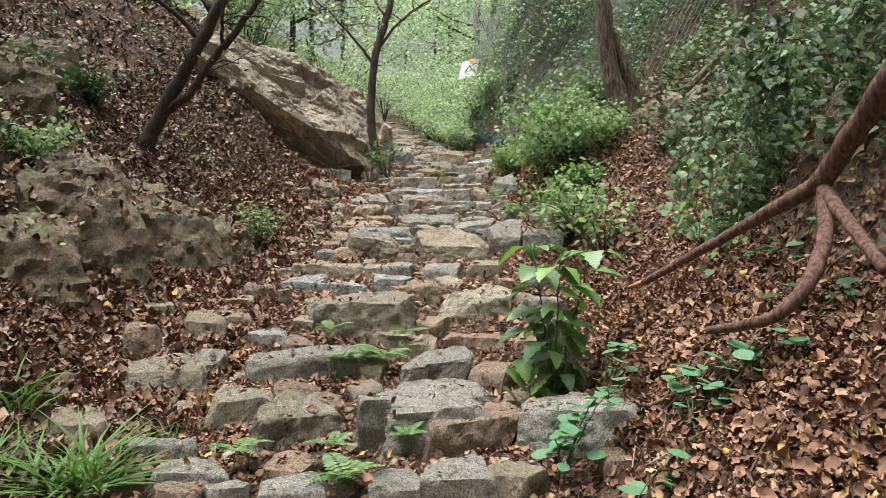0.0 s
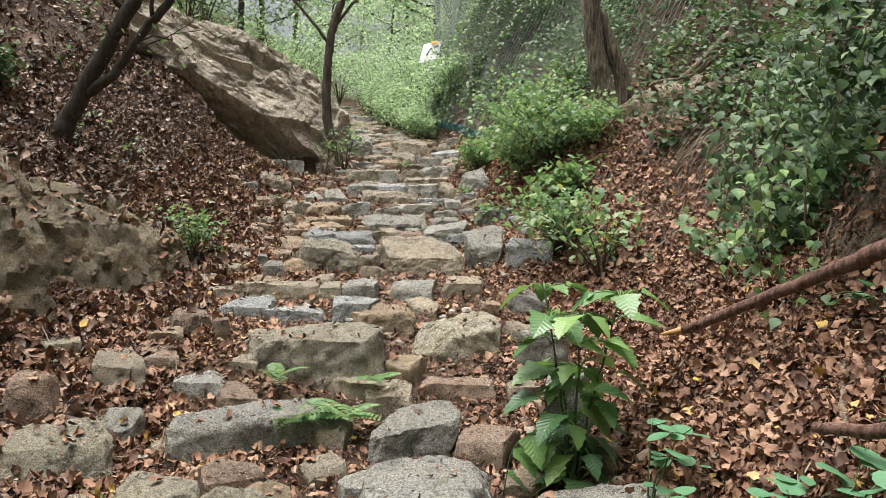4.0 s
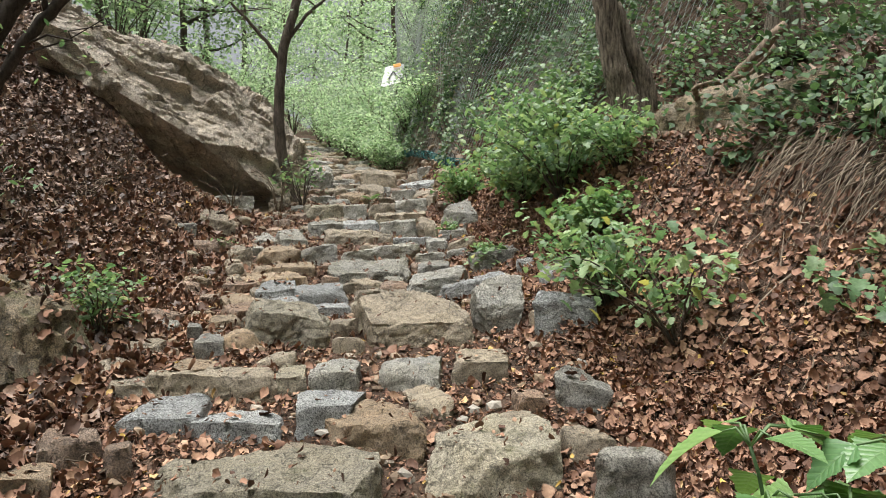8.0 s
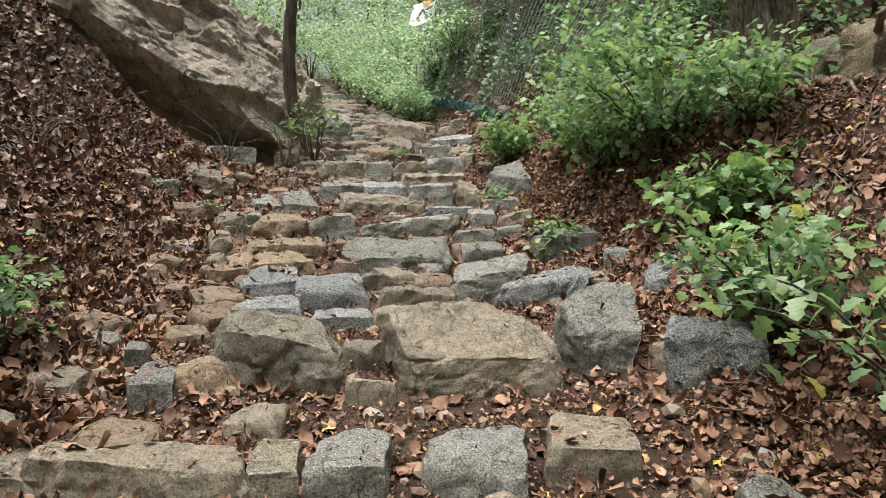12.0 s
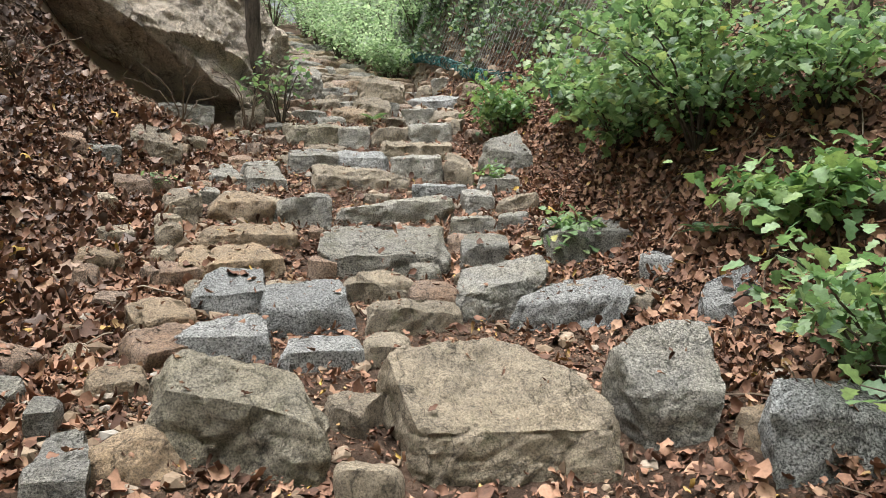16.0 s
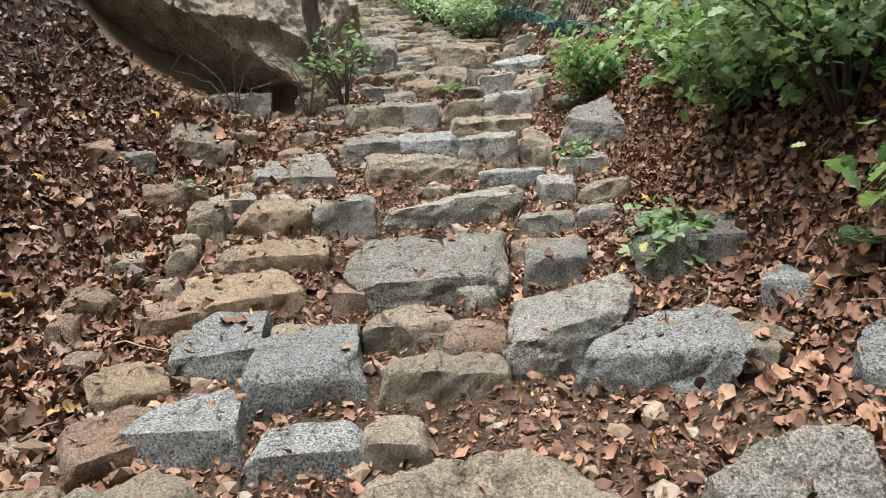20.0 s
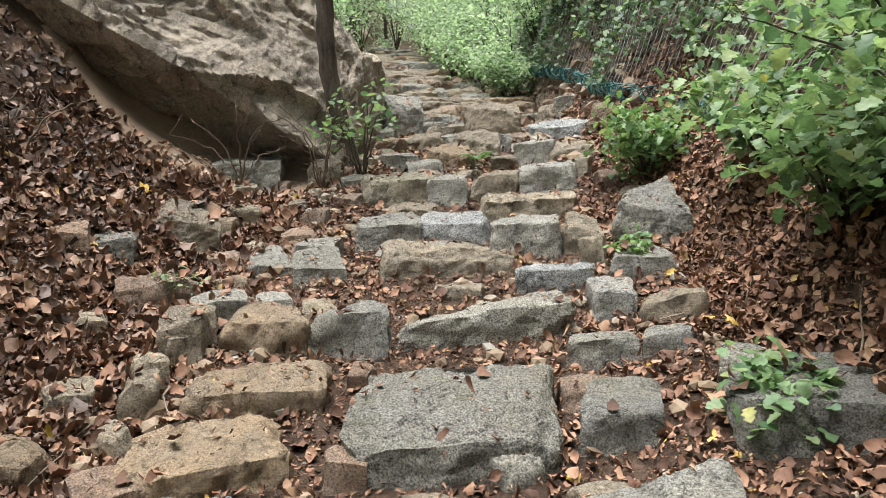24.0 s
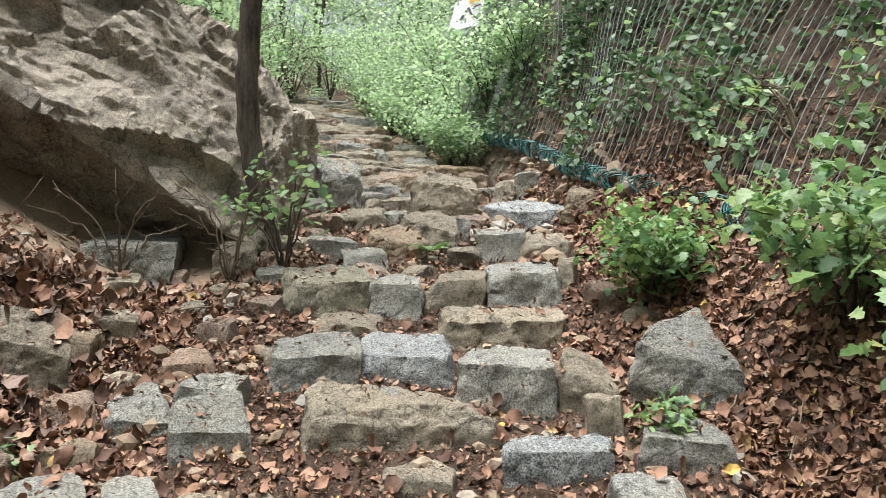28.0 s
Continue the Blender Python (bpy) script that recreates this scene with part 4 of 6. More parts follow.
hewn('b', 0.92, 14.32, 3.15, -32, (-0.22, 0.24), (-0.24, 0.07), (0.27, 0.12), (-0.87, 0.51, 0.15), (-0.40, 0.52, 0.21))
hewn('t', 0.01, 13.83, 2.92, -32, (-0.15, 0.15), (-0.43, 0.21), (0.18, 0.09), (-0.41, 0.24, 0.29), (-0.07, 0.37, 0.29))
hewn('g', 0.12, 14.20, 3.01, -32, (-0.19, 0.19), (-0.25, 0.16), (0.20, 0.15), (-0.88, 0.46, 0.20), (-0.52, 0.46, 0.19))
hewn('o', -0.29, 13.73, 2.90, -28, (-0.23, 0.23), (-0.29, 0.11), (0.28, 0.04), (-0.39, 0.31, 0.20), (-0.20, 0.54, 0.24))
hewn('g', -0.71, 13.60, 2.86, -15, (-0.15, 0.15), (-0.17, 0.11), (0.16, 0.11), (-0.39, 0.34, 0.14), (-0.15, 0.34, 0.14))
hewn('g', -0.92, 15.52, 3.28, -28, (-0.18, 0.18), (-0.24, 0.18), (0.31, 0.19), (-0.78, 0.57, 0.32), (-0.39, 0.57, 0.33))
hewn('t', -0.60, 14.53, 3.08, 8, (-0.21, 0.21), (-0.23, 0.08), (0.24, 0.10), (-0.17, 0.47, 0.14), (0.31, 0.48, 0.17))
hewn('t', -0.35, 15.28, 3.23, 4, (-0.26, 0.26), (-0.27, 0.09), (0.29, 0.12), (-0.16, 0.55, 0.16), (0.36, 0.55, 0.19))
hewn('t', 0.17, 15.77, 3.33, -3, (-0.21, 0.21), (-0.23, 0.10), (0.23, 0.13), (-0.24, 0.46, 0.16), (0.24, 0.47, 0.19))
hewn('g', 0.53, 16.11, 3.41, 4, (-0.15, 0.15), (-0.15, 0.08), (0.17, 0.10), (0.06, 0.33, 0.13), (0.39, 0.33, 0.14))
hewn('t', -1.84, 11.74, 2.33, 4, (-0.14, 0.14), (-0.29, 0.25), (0.14, 0.12), (-0.31, 0.21, 0.35), (-0.04, 0.30, 0.34))
hewn('g', -1.29, 11.50, 2.15, 8, (-0.11, 0.11), (-0.18, 0.11), (0.10, 0.09), (-0.17, 0.22, 0.19), (0.01, 0.30, 0.22))
hewn('g', -0.96, 11.35, 2.11, 14, (-0.12, 0.12), (-0.20, 0.15), (0.13, 0.13), (-0.18, 0.23, 0.24), (0.10, 0.32, 0.26))
hewn('g', -1.91, 12.98, 2.82, 32, (-0.22, 0.21), (-0.28, 0.10), (0.30, 0.12), (-0.02, 0.58, 0.16), (0.50, 0.58, 0.17))
hewn('t', -1.35, 13.25, 2.75, -30, (-0.14, 0.14), (-0.19, 0.14), (0.19, 0.12), (-0.39, 0.35, 0.30), (-0.23, 0.40, 0.29))
hewn('t', -1.85, 12.65, 2.69, 32, (-0.08, 0.08), (-0.10, 0.05), (0.11, 0.03), (0.00, 0.31, 0.07), (0.21, 0.31, 0.06))
hewn('g', -1.16, 10.98, 2.07, -2, (-0.09, 0.09), (-0.11, 0.05), (0.10, 0.06), (-0.15, 0.15, 0.08), (-0.01, 0.19, 0.09))
hewn('t', -0.90, 10.93, 2.06, 1, (-0.09, 0.09), (-0.10, 0.04), (0.10, 0.03), (-0.12, 0.16, 0.06), (0.06, 0.18, 0.06))

# smaller stones between them
stone(-0.39, 3.86, 0.53, 0.17, 0.14, 0.17, 6, 0.00, 'g')
stone(-1.16, 3.17, 0.39, 0.21, 0.14, 0.07, 20, -0.02, 'p')
stone(-0.95, 3.15, 0.38, 0.20, 0.14, 0.09, 17, -0.02, 'g')
stone(0.74, 4.63, 0.68, 0.20, 0.26, 0.36, -13, 0.01, 'g')
stone(-2.17, 5.22, 0.84, 0.22, 0.23, 0.10, 23, 0.01, 'p')
stone(1.29, 4.03, 0.58, 0.17, 0.14, 0.15, -24, -0.01, 't')
stone(0.81, 5.72, 0.97, 0.30, 0.14, 0.14, -21, -0.00, 'g')
stone(-1.61, 6.28, 1.11, 0.27, 0.17, 0.07, 21, 0.00, 'p')
stone(-1.35, 6.15, 1.08, 0.12, 0.14, 0.07, 17, -0.01, 'p')
stone(-0.24, 9.20, 1.68, 0.30, 0.25, 0.09, -5, 0.01, 't')
stone(-0.37, 7.54, 1.38, 0.22, 0.14, 0.07, -5, -0.02, 't')
stone(1.21, 8.97, 1.85, 0.20, 0.26, 0.08, -27, 0.01, 'b')
stone(-1.85, 11.16, 2.09, 0.41, 0.29, 0.14, 23, 0.01, 'p')
stone(1.16, 14.05, 3.24, 0.30, 0.26, 0.13, -14, 0.06, 'o')
stone(-0.86, 15.50, 3.25, 0.43, 0.30, 0.31, 5, 0.11, 'g')
stone(0.84, 15.79, 3.39, 0.35, 0.26, 0.14, -9, 0.07, 't')
stone(-1.75, 12.38, 2.47, 0.19, 0.26, 0.12, 21, 0.01, 't')
stone(-1.65, 11.61, 2.24, 0.22, 0.14, 0.07, 24, 0.00, 'p')
stone(-1.41, 20.21, 4.37, 1.14, 0.80, 0.11, 6, 0.26, 't')
stone(-1.15, 18.82, 4.06, 0.63, 0.44, 0.10, 5, 0.13, 't')
stone(-2.33, 23.67, 5.18, 1.03, 0.72, 0.18, 8, 0.24, 't')
stone(-0.69, 18.27, 3.92, 0.52, 0.36, 0.12, 2, 0.10, 'g')
stone(-0.06, 17.43, 3.70, 0.54, 0.38, 0.14, -1, 0.09, 'g')
stone(-3.71, 29.58, 6.53, 1.42, 1.00, 0.65, 9, 0.32, 't')
stone(0.62, 11.48, 2.24, 0.16, 0.14, 0.14, -17, -0.00, 't')
stone(0.79, 13.00, 2.75, 0.12, 0.26, 0.13, -13, 0.02, 't')
stone(-0.51, 13.55, 2.81, 0.34, 0.26, 0.09, 3, 0.02, 'g')
stone(0.21, 13.62, 2.83, 0.27, 0.26, 0.08, -5, 0.02, 't')
stone(1.07, 12.34, 2.59, 0.24, 0.19, 0.07, -19, 0.00, 't')
stone(-0.21, 9.20, 1.69, 0.27, 0.16, 0.09, 3, 0.01, 't')
stone(-0.53, 9.54, 1.74, 0.15, 0.14, 0.08, 9, 0.00, 'p')
stone(0.99, 10.00, 1.98, 0.28, 0.19, 0.05, -27, 0.01, 'g')
stone(-2.26, 11.44, 2.35, 0.25, 0.26, 0.10, 27, 0.01, 'g')
stone(-2.02, 10.70, 2.00, 0.15, 0.16, 0.10, 29, 0.01, 't')
stone(-1.53, 10.69, 1.99, 0.24, 0.20, 0.13, 21, 0.01, 't')
stone(-1.50, 10.21, 1.89, 0.16, 0.14, 0.11, 24, 0.00, 't')
stone(-0.59, 10.23, 1.89, 0.11, 0.14, 0.07, 6, -0.02, 'p')
stone(-1.48, 10.49, 1.95, 0.14, 0.17, 0.10, 22, 0.01, 't')
stone(-2.44, 11.30, 2.40, 0.17, 0.26, 0.12, 30, 0.02, 'p')
stone(-1.70, 9.29, 1.70, 0.13, 0.26, 0.10, 17, 0.01, 'p')
stone(-1.48, 10.07, 1.85, 0.16, 0.26, 0.11, 11, 0.02, 't')
stone(-1.48, 10.53, 1.95, 0.18, 0.26, 0.16, 10, 0.03, 't')


stone(-1.39, 7.89, 1.46, 0.09, 0.14, 0.08, 19, -0.01, 'g')
stone(0.13, 15.14, 3.16, 0.57, 0.40, 0.29, -2, 0.13, 't')

# the path's upper stretch, worn flat slabs and broken stones
r = random.Random(31)
for k in range(120):
    y = 16.0 + 12.5 * (k / 120) ** 1.2 + r.uniform(-0.2, 0.2)
    x = np.interp(y, [16, 18, 20, 23, 28], [-0.15, -0.75, -1.35, -2.0, -2.6]) + r.uniform(-1.0, 0.9)
    w = r.uniform(0.25, 0.95)
    stone(x, y, ground_at(x, y) - 0.03, w, w * r.uniform(0.5, 0.8), r.uniform(0.06, 0.2), r.uniform(-25, 25), 0.04, r.choice("ttogtp"))

# small filling stones in the gaps of the path
r = random.Random(55)
taken = [(o.location.x, o.location.y) for o in scene.objects if o.name.startswith(("step_stone", "path_stone"))]
made = 0
while made < 120:
    y = r.uniform(3.2, 15.5)
    x = r.uniform(-1.75, 1.0)
    if y > 7 and r.random() < 0.35:
        x = r.uniform(-1.9, -1.0)
    if min((x - a) ** 2 + (y - b) ** 2 for a, b in taken) < 0.07:
        continue
    taken.append((x, y))
    made += 1
    w = r.uniform(0.12, 0.3)
    stone(x, y, ground_at(x, y) - 0.02, w, w * r.uniform(0.6, 0.9), w * r.uniform(0.25, 0.5), r.uniform(-40, 40), 0.02, r.choice("ttopgtp"))

# ---- large rocks ----
def rock(name, corners, cells, seed, rough, material, label, cuts=3, layers=0.0, round_off=0.4, chunk=0.04, bed=(Vector((0.78, 0.52, -0.35)), Vector((0.3, 0.15, 0.94))), planes=(), root=None):
    v, f = block(corners, cells, seed, rough, cuts, round_off, layers, chunk, bed, planes)
    base = v.mean(0)
    base[2] = v[:, 2].min()
    ob = part(name, mesh_of(name, v - base, f, material, True, 28))
    ob.location = base
    rock_faces.append(([Vector(p) for p in v], f, 0.02 if name == "boulder" else 0.1))
    if root:
        ob.parent = root
        ob.location = Vector(base) - root.location
        ob["label"] = label
        return ob
    return tagged(ob, label, "rock")


rock("boulder", [(-4.15, 12.15, 4.8), (-1.2, 13.45, 2.95), (-4.6, 13.7, 3.3), (-1.0, 15.3, 2.1),
                 (-4.2, 13.05, 5.6), (-1.25, 14.9, 4.95), (-5.0, 15.2, 6.0), (-1.3, 16.6, 4.9)],
     (120, 64, 64), 11, 0.05, BOULDER, "huge tan layered boulder leaning over a dark hollow", 0, 0.045, 0.0,
     planes=[((0.69, -0.56, 0.465), (-2.28, 12.9, 3.6)), ((0.88, -0.1, 0.4), (-1.08, 14.35, 3.55)), ((0.22, 0.12, 0.96), (-3.02, 13.9, 5.18)), ((0.6, 0.1, 0.75), (-1.75, 14.6, 4.62))])


def ledge(x, y, w, d, h, yaw, seed, label, sink=0.6, slope=0.7, cuts=6, root=None):
    """A bedrock ledge that stands out of the bank, its face sloping back."""
    m = pose(x, y, ground_at(x, y), 0, 0, yaw)
    c = []
    for k in (0, 1):
        for t in (-1, 1):
            for s in (-1, 1):
                c.append(tuple(m @ Vector((s * w / 2 * (0.85 if k else 1.0), t * d / 2 + (slope * h if k and t < 0 else 0), (h if k else -sink) + (0.35 * d if t > 0 else 0)))))
    rock("ledge" if root else "rock_outcrop", c, (int(w / 0.04), int(d / 0.05), int((h + sink) / 0.045)), seed, 0.035, OUTCROP, label, cuts, 0.0, 0.2, 0.02, root=root)


bedrock = thing("rock_outcrop", pose(-2.7, 6.5, ground_at(-2.7, 6.5)), "mossy brown bedrock outcrop broken into ledges beside the path", "rock")
ledge(-2.62, 6.75, 1.35, 0.9, 0.42, 58, 23, "mossy brown bedrock outcrop in the leafy bank", 0.7, 1.0, 9, root=bedrock)
ledge(-2.95, 5.95, 1.0, 0.8, 0.45, 40, 24, "brown cracked bedrock at the path edge", 0.7, 0.9, 9, root=bedrock)
ledge(-2.2, 7.45, 0.6, 0.7, 0.3, 64, 31, "greenish bedrock outcrop covered in moss", 0.5, 0.9, 7, root=bedrock)
ledge(-3.3, 6.55, 0.9, 0.6, 0.34, 42, 25, "grey cracked bedrock ledge in dead leaves", 0.6, 0.5, 7, root=bedrock)
ledge(-3.05, 7.35, 0.6, 0.5, 0.2, 50, 28, "grey cracked bedrock ledge in dead leaves", 0.6, 0.6, 7, root=bedrock)
ledge(-3.1, 5.3, 0.9, 0.6, 0.22, 30, 26, "brown cracked bedrock at the path edge", 0.6, 0.9, 7, root=bedrock)
ledge(-4.3, 7.2, 0.9, 0.6, 0.4, 30, 29, "dark grey rock ledge jutting from the bank")
ledge(-4.7, 8.6, 0.9, 0.6, 0.4, 25, 30, "dark grey rock ledge jutting from the bank")
ledge(2.8, 8.55, 0.8, 0.5, 0.22, -62, 33, "eroded tan rock under bare roots", 0.4, 0.3)
ledge(2.55, 9.0, 0.5, 0.4, 0.15, -50, 34, "eroded tan rock under bare roots", 0.4, 0.3)
ledge(3.0, 7.9, 0.7, 0.5, 0.15, -70, 35, "crumbling brown earth ledge on the bank", 0.4, 0.3)

# ---- bare sandy soil under the boulder ----
SAND = island_mat("sandy_soil", [(0.0, (0.28, 0.205, 0.145)), (1.0, (0.28, 0.205, 0.145))], 0.95, 0.15, 0.0, 45.0)
px, py = np.linspace(-3.3, -1.3, 44), np.linspace(12.3, 14.2, 42)
verts = [(a, b, ground_at(a, b) + 0.02 * min(1.0, 3 * (1 - ((a + 2.35) / 1.0) ** 2 - ((b - 13.2 - 0.3 * (a + 2.35)) / 0.75) ** 2))) for b in py for a in px]
ii = (np.arange(41)[:, None] * 44 + np.arange(43)[None, :]).ravel()
bare = part("bare_soil", mesh_of("bare_soil", verts, np.stack([ii, ii + 1, ii + 45, ii + 44], 1), SAND, True))
tagged(bare, "pale sandy bare soil in the boulder's shelter", "soil", kind="structure")


def sheltered(x, y):
    return ((x + 2.35) / 1.0) ** 2 + ((y - 13.2 - 0.3 * (x + 2.35)) / 0.75) ** 2 < 0.8


# ---- leaf litter ----
from mathutils.bvhtree import BVHTree

all_v, all_f, chance = [], [], []
for vs, fs, c in rock_faces:
    k = len(all_v)
    all_v += vs
    all_f += [tuple(i + k for i in q) for q in fs]
    chance += [c] * len(fs)
rocks = BVHTree.FromPolygons(all_v, all_f)
def slopes(x, y):
    e = 0.05
    return (height(x + e, y) - height(x - e, y)) / (2 * e), (height(x, y + e) - height(x, y - e)) / (2 * e)


def litter(name, n, x0, x1, y0, y1, material, size, label, keep=None, forms=None):
    x, y = rng.uniform(x0, x1, n), rng.uniform(y0, y1, n)
    if keep is not None:
        ok = keep(x, y) > rng.random(n)
        x, y = x[ok], y[ok]
    open_air = ~sheltered(x, y) | (rng.random(len(x)) < 0.08)
    x, y = x[open_air], y[open_air]
    n = len(x)
    z = height(x, y) + np.array([bumps(a, b) for a, b in zip(x, y)])
    sx, sy = slopes(x, y)
    z = z + 0.005 + np.where((x > -1.6) & (x < 1.0), 0.035, 0.07) * rng.random(n) ** 2
    # a leaf over a rock either lies on it or is left out
    keep_it = np.ones(n, bool)
    luck = rng.random(n)
    for i in range(n):
        place, normal, face, _ = rocks.ray_cast(Vector((x[i], y[i], z[i] + 2.5)), Vector((0, 0, -1)))
        if place is not None and place.z > z[i] - 0.02:
            if luck[i] < chance[face] and normal.z > 0.5:
                z[i] = place.z + 0.012
                sx[i], sy[i] = -normal.x / normal.z, -normal.y / normal.z
            else:
                keep_it[i] = False
    x, y, z, sx, sy = x[keep_it], y[keep_it], z[keep_it], sx[keep_it], sy[keep_it]
    n = len(x)
    yaw = rng.uniform(0, 6.28, n)
    # lie along the slope, each tilted its own way
    along = sx * -np.sin(yaw) + sy * np.cos(yaw)
    across = sx * np.cos(yaw) + sy * np.sin(yaw)
    pitch = np.arctan(along) + rng.normal(0, 0.32, n)
    roll = -np.arctan(across) + rng.normal(0, 0.38, n)
    s = size * (0.4 + 1.0 * rng.random(n) ** 1.6)
    p = np.stack([x, y, z], 1)
    shapes = forms or [DEAD, DEAD_FLAT, DEAD_LOBED, DEAD_CURLED]
    parts = [scatter(shapes[k], p[k::4], yaw[k::4], pitch[k::4], roll[k::4], s[k::4]) for k in range(4)]
    v, f = merged(parts)
    ob = part(name, mesh_of(name, v, f, material, True))
    return tagged(ob, label, "leaf litter", kind="stuff")


def on_left(x, y):
    return np.where(x < np.interp(y, LEFT_Y, LEFT_X) + 0.9, 1.0, 0.0)


def on_path(x, y):
    mid = np.exp(-((x + 0.2) / 0.9) ** 2)
    return 1.0 - 0.72 * mid


def on_right(x, y):
    steep = np.clip((x - np.interp(y, RIGHT_Y, RIGHT_X) - 1.0) / 0.9, 0, 0.85)
    return np.where(y > 14, 0.25, 1.0 - steep) * np.where((y > 10.5) & (x > 1.75), 0.2, 1.0)


def high_right(x, y):
    return np.where(y > 9.5, 0.2, 0.7)


litter("leaf_litter", 26000, -2.2, 1.6, 2.2, 6.5, LITTER, 0.054, "reddish brown dead leaves strewn over the path", on_path)
litter("leaf_litter", 38000, -2.2, 1.5, 6.5, 16.5, LITTER, 0.06, "reddish brown dead leaves strewn over the path", on_path)
litter("leaf_litter", 26000, 0.9, 3.0, 2.2, 6.5, LITTER, 0.054, "brown dead leaves covering the bank foot", on_right)
litter("leaf_litter", 28000, 1.0, 3.4, 6.5, 14.0, LITTER, 0.06, "brown dead leaves covering the bank foot", on_right)
litter("leaf_litter", 40000, -4.6, -1.6, 2.6, 14.0, LITTER_DARK, 0.085, "damp dark brown leaves thick on the bank", on_left)
litter("leaf_litter", 15000, -3.0, -1.4, 4.0, 13.0, LITTER, 0.08, "reddish brown dead leaves at the foot of the bank", on_left)
litter("leaf_litter", 9000, -5.0, 4.5, -5.0, 2.3, LITTER, 0.07, "brown dead leaves on the lower path")
litter("leaf_litter", 9000, -2.2, 2.6, 1.5, 2.6, LITTER, 0.052, "brown dead leaves on the lower path")
litter("leaf_crumbs", 84000, -2.6, 2.2, 1.8, 13.0, LITTER, 0.022, "crumbled brown leaf fragments on the soil", None, [CRUMB] * 4)
litter("leaf_litter", 15000, -9.0, -4.2, 3.5, 18.0, LITTER_DARK, 0.11, "damp dark brown leaves high on the bank")
litter("leaf_litter", 15000, 2.6, 7.0, 3.0, 18.0, LITTER_DARK, 0.1, "damp dark brown leaves high on the bank", high_right)


def rubble(name, n, x0, x1, y0, y1, lo, hi, label):
    """Small broken stones, joined: each a cut six-sided lump."""
    lumps = []
    g = (1 + 5 ** 0.5) / 2
    ball = np.array([(0, -1, -g), (0, -1, g), (0, 1, -g), (0, 1, g), (-1, -g, 0), (-1, g, 0), (1, -g, 0), (1, g, 0), (-g, 0, -1), (g, 0, -1), (-g, 0, 1), (g, 0, 1)]) / 1.9
    length = np.linalg.norm(ball[:, None] - ball[None], axis=2)
    edge = length[0][length[0] > 0.1].min() * 1.05
    tris = []
    for i, j, k in itertools.combinations(range(12), 3):
        if max(length[i, j], length[j, k], length[i, k]) < edge:
            out = np.dot(np.cross(ball[j] - ball[i], ball[k] - ball[i]), ball[i]) > 0
            tris.append((i, j, k) if out else (i, k, j))
    tris = np.array(tris)
    r = np.random.default_rng(n)
    for _ in range(n):
        x, y = r.uniform(x0, x1), r.uniform(y0, y1)
        s = lo + (hi - lo) * r.random() ** 2.5
        v = np.clip(ball * (1 + r.uniform(-0.3, 0.2, (12, 3))), -0.75, 0.75) * np.array([s, s * r.uniform(0.6, 1), s * r.uniform(0.35, 0.75)]) / 1.5
        R = rotations(np.array([r.uniform(0, 6.28)]), np.array([r.normal(0, 0.4)]), np.array([r.normal(0, 0.4)]))[0]
        lumps.append((v @ R.T + (x, y, ground_at(x, y) + s * 0.12), tris))
    v, f = merged(lumps)
    return tagged(part(name, mesh_of(name, v, f, PEBBLE)), label, "rubble", kind="stuff")


rubble("rubble", 2600, -2.0, 1.2, 2.6, 17.5, 0.025, 0.1, "small broken tan and pink stones between the steps")
rubble("rubble", 1300, -2.4, -0.9, 7.6, 14.5, 0.03, 0.12, "loose broken stones along the leafy edge")
rubble("rubble", 320, 0.3, 1.4, 13.2, 18.0, 0.06, 0.24, "loose tan stones heaped below the net")
rubble("rubble", 500, -2.6, 0.5, 16.5, 21.0, 0.05, 0.22, "broken tan stones on the upper path")
rubble("rubble", 400, -3.4, -1.0, 21.0, 28.0, 0.06, 0.26, "broken tan stones on the upper path")


def fallen_twigs(n, x0, x1, y0, y1, seed, label):
    r = random.Random(seed)
    pieces = []
    for _ in range(n):
        x, y, a = r.uniform(x0, x1), r.uniform(y0, y1), r.uniform(0, 6.28)
        L = r.uniform(0.08, 0.4)
        line = []
        for k in range(4):
            px, py = x + math.cos(a) * L * (k / 3 - 0.5), y + math.sin(a) * L * (k / 3 - 0.5)
            line.append((px, py, ground_at(px, py) + 0.035 + r.uniform(0, 0.03)))
            a += r.uniform(-0.25, 0.25)
        pieces.append(tube(line, [r.uniform(0.003, 0.007), 0.002], 4))
    v, f = joined(pieces)
    return tagged(part("fallen_twigs", mesh_of("fallen_twigs", v, f, DRY)), label, "twigs", kind="stuff")


fallen_twigs(420, 0.9, 3.2, 2.6, 12.0, 3, "thin dry twigs strewn over the dead leaves")
fallen_twigs(420, -4.4, -1.3, 3.5, 13.0, 4, "thin dry twigs strewn over the dark bank")

# ---- trees ----
def limb(name, points, radii, material, parent, seed, sides=10, label="", wobble=0.012, rough=0.06):
    line = curve_through(points, 7, wobble, seed)
    v, f = tube(line, radii, sides, rough, seed)
    return part(name, mesh_of(name, v, f, material, True), parent, label)


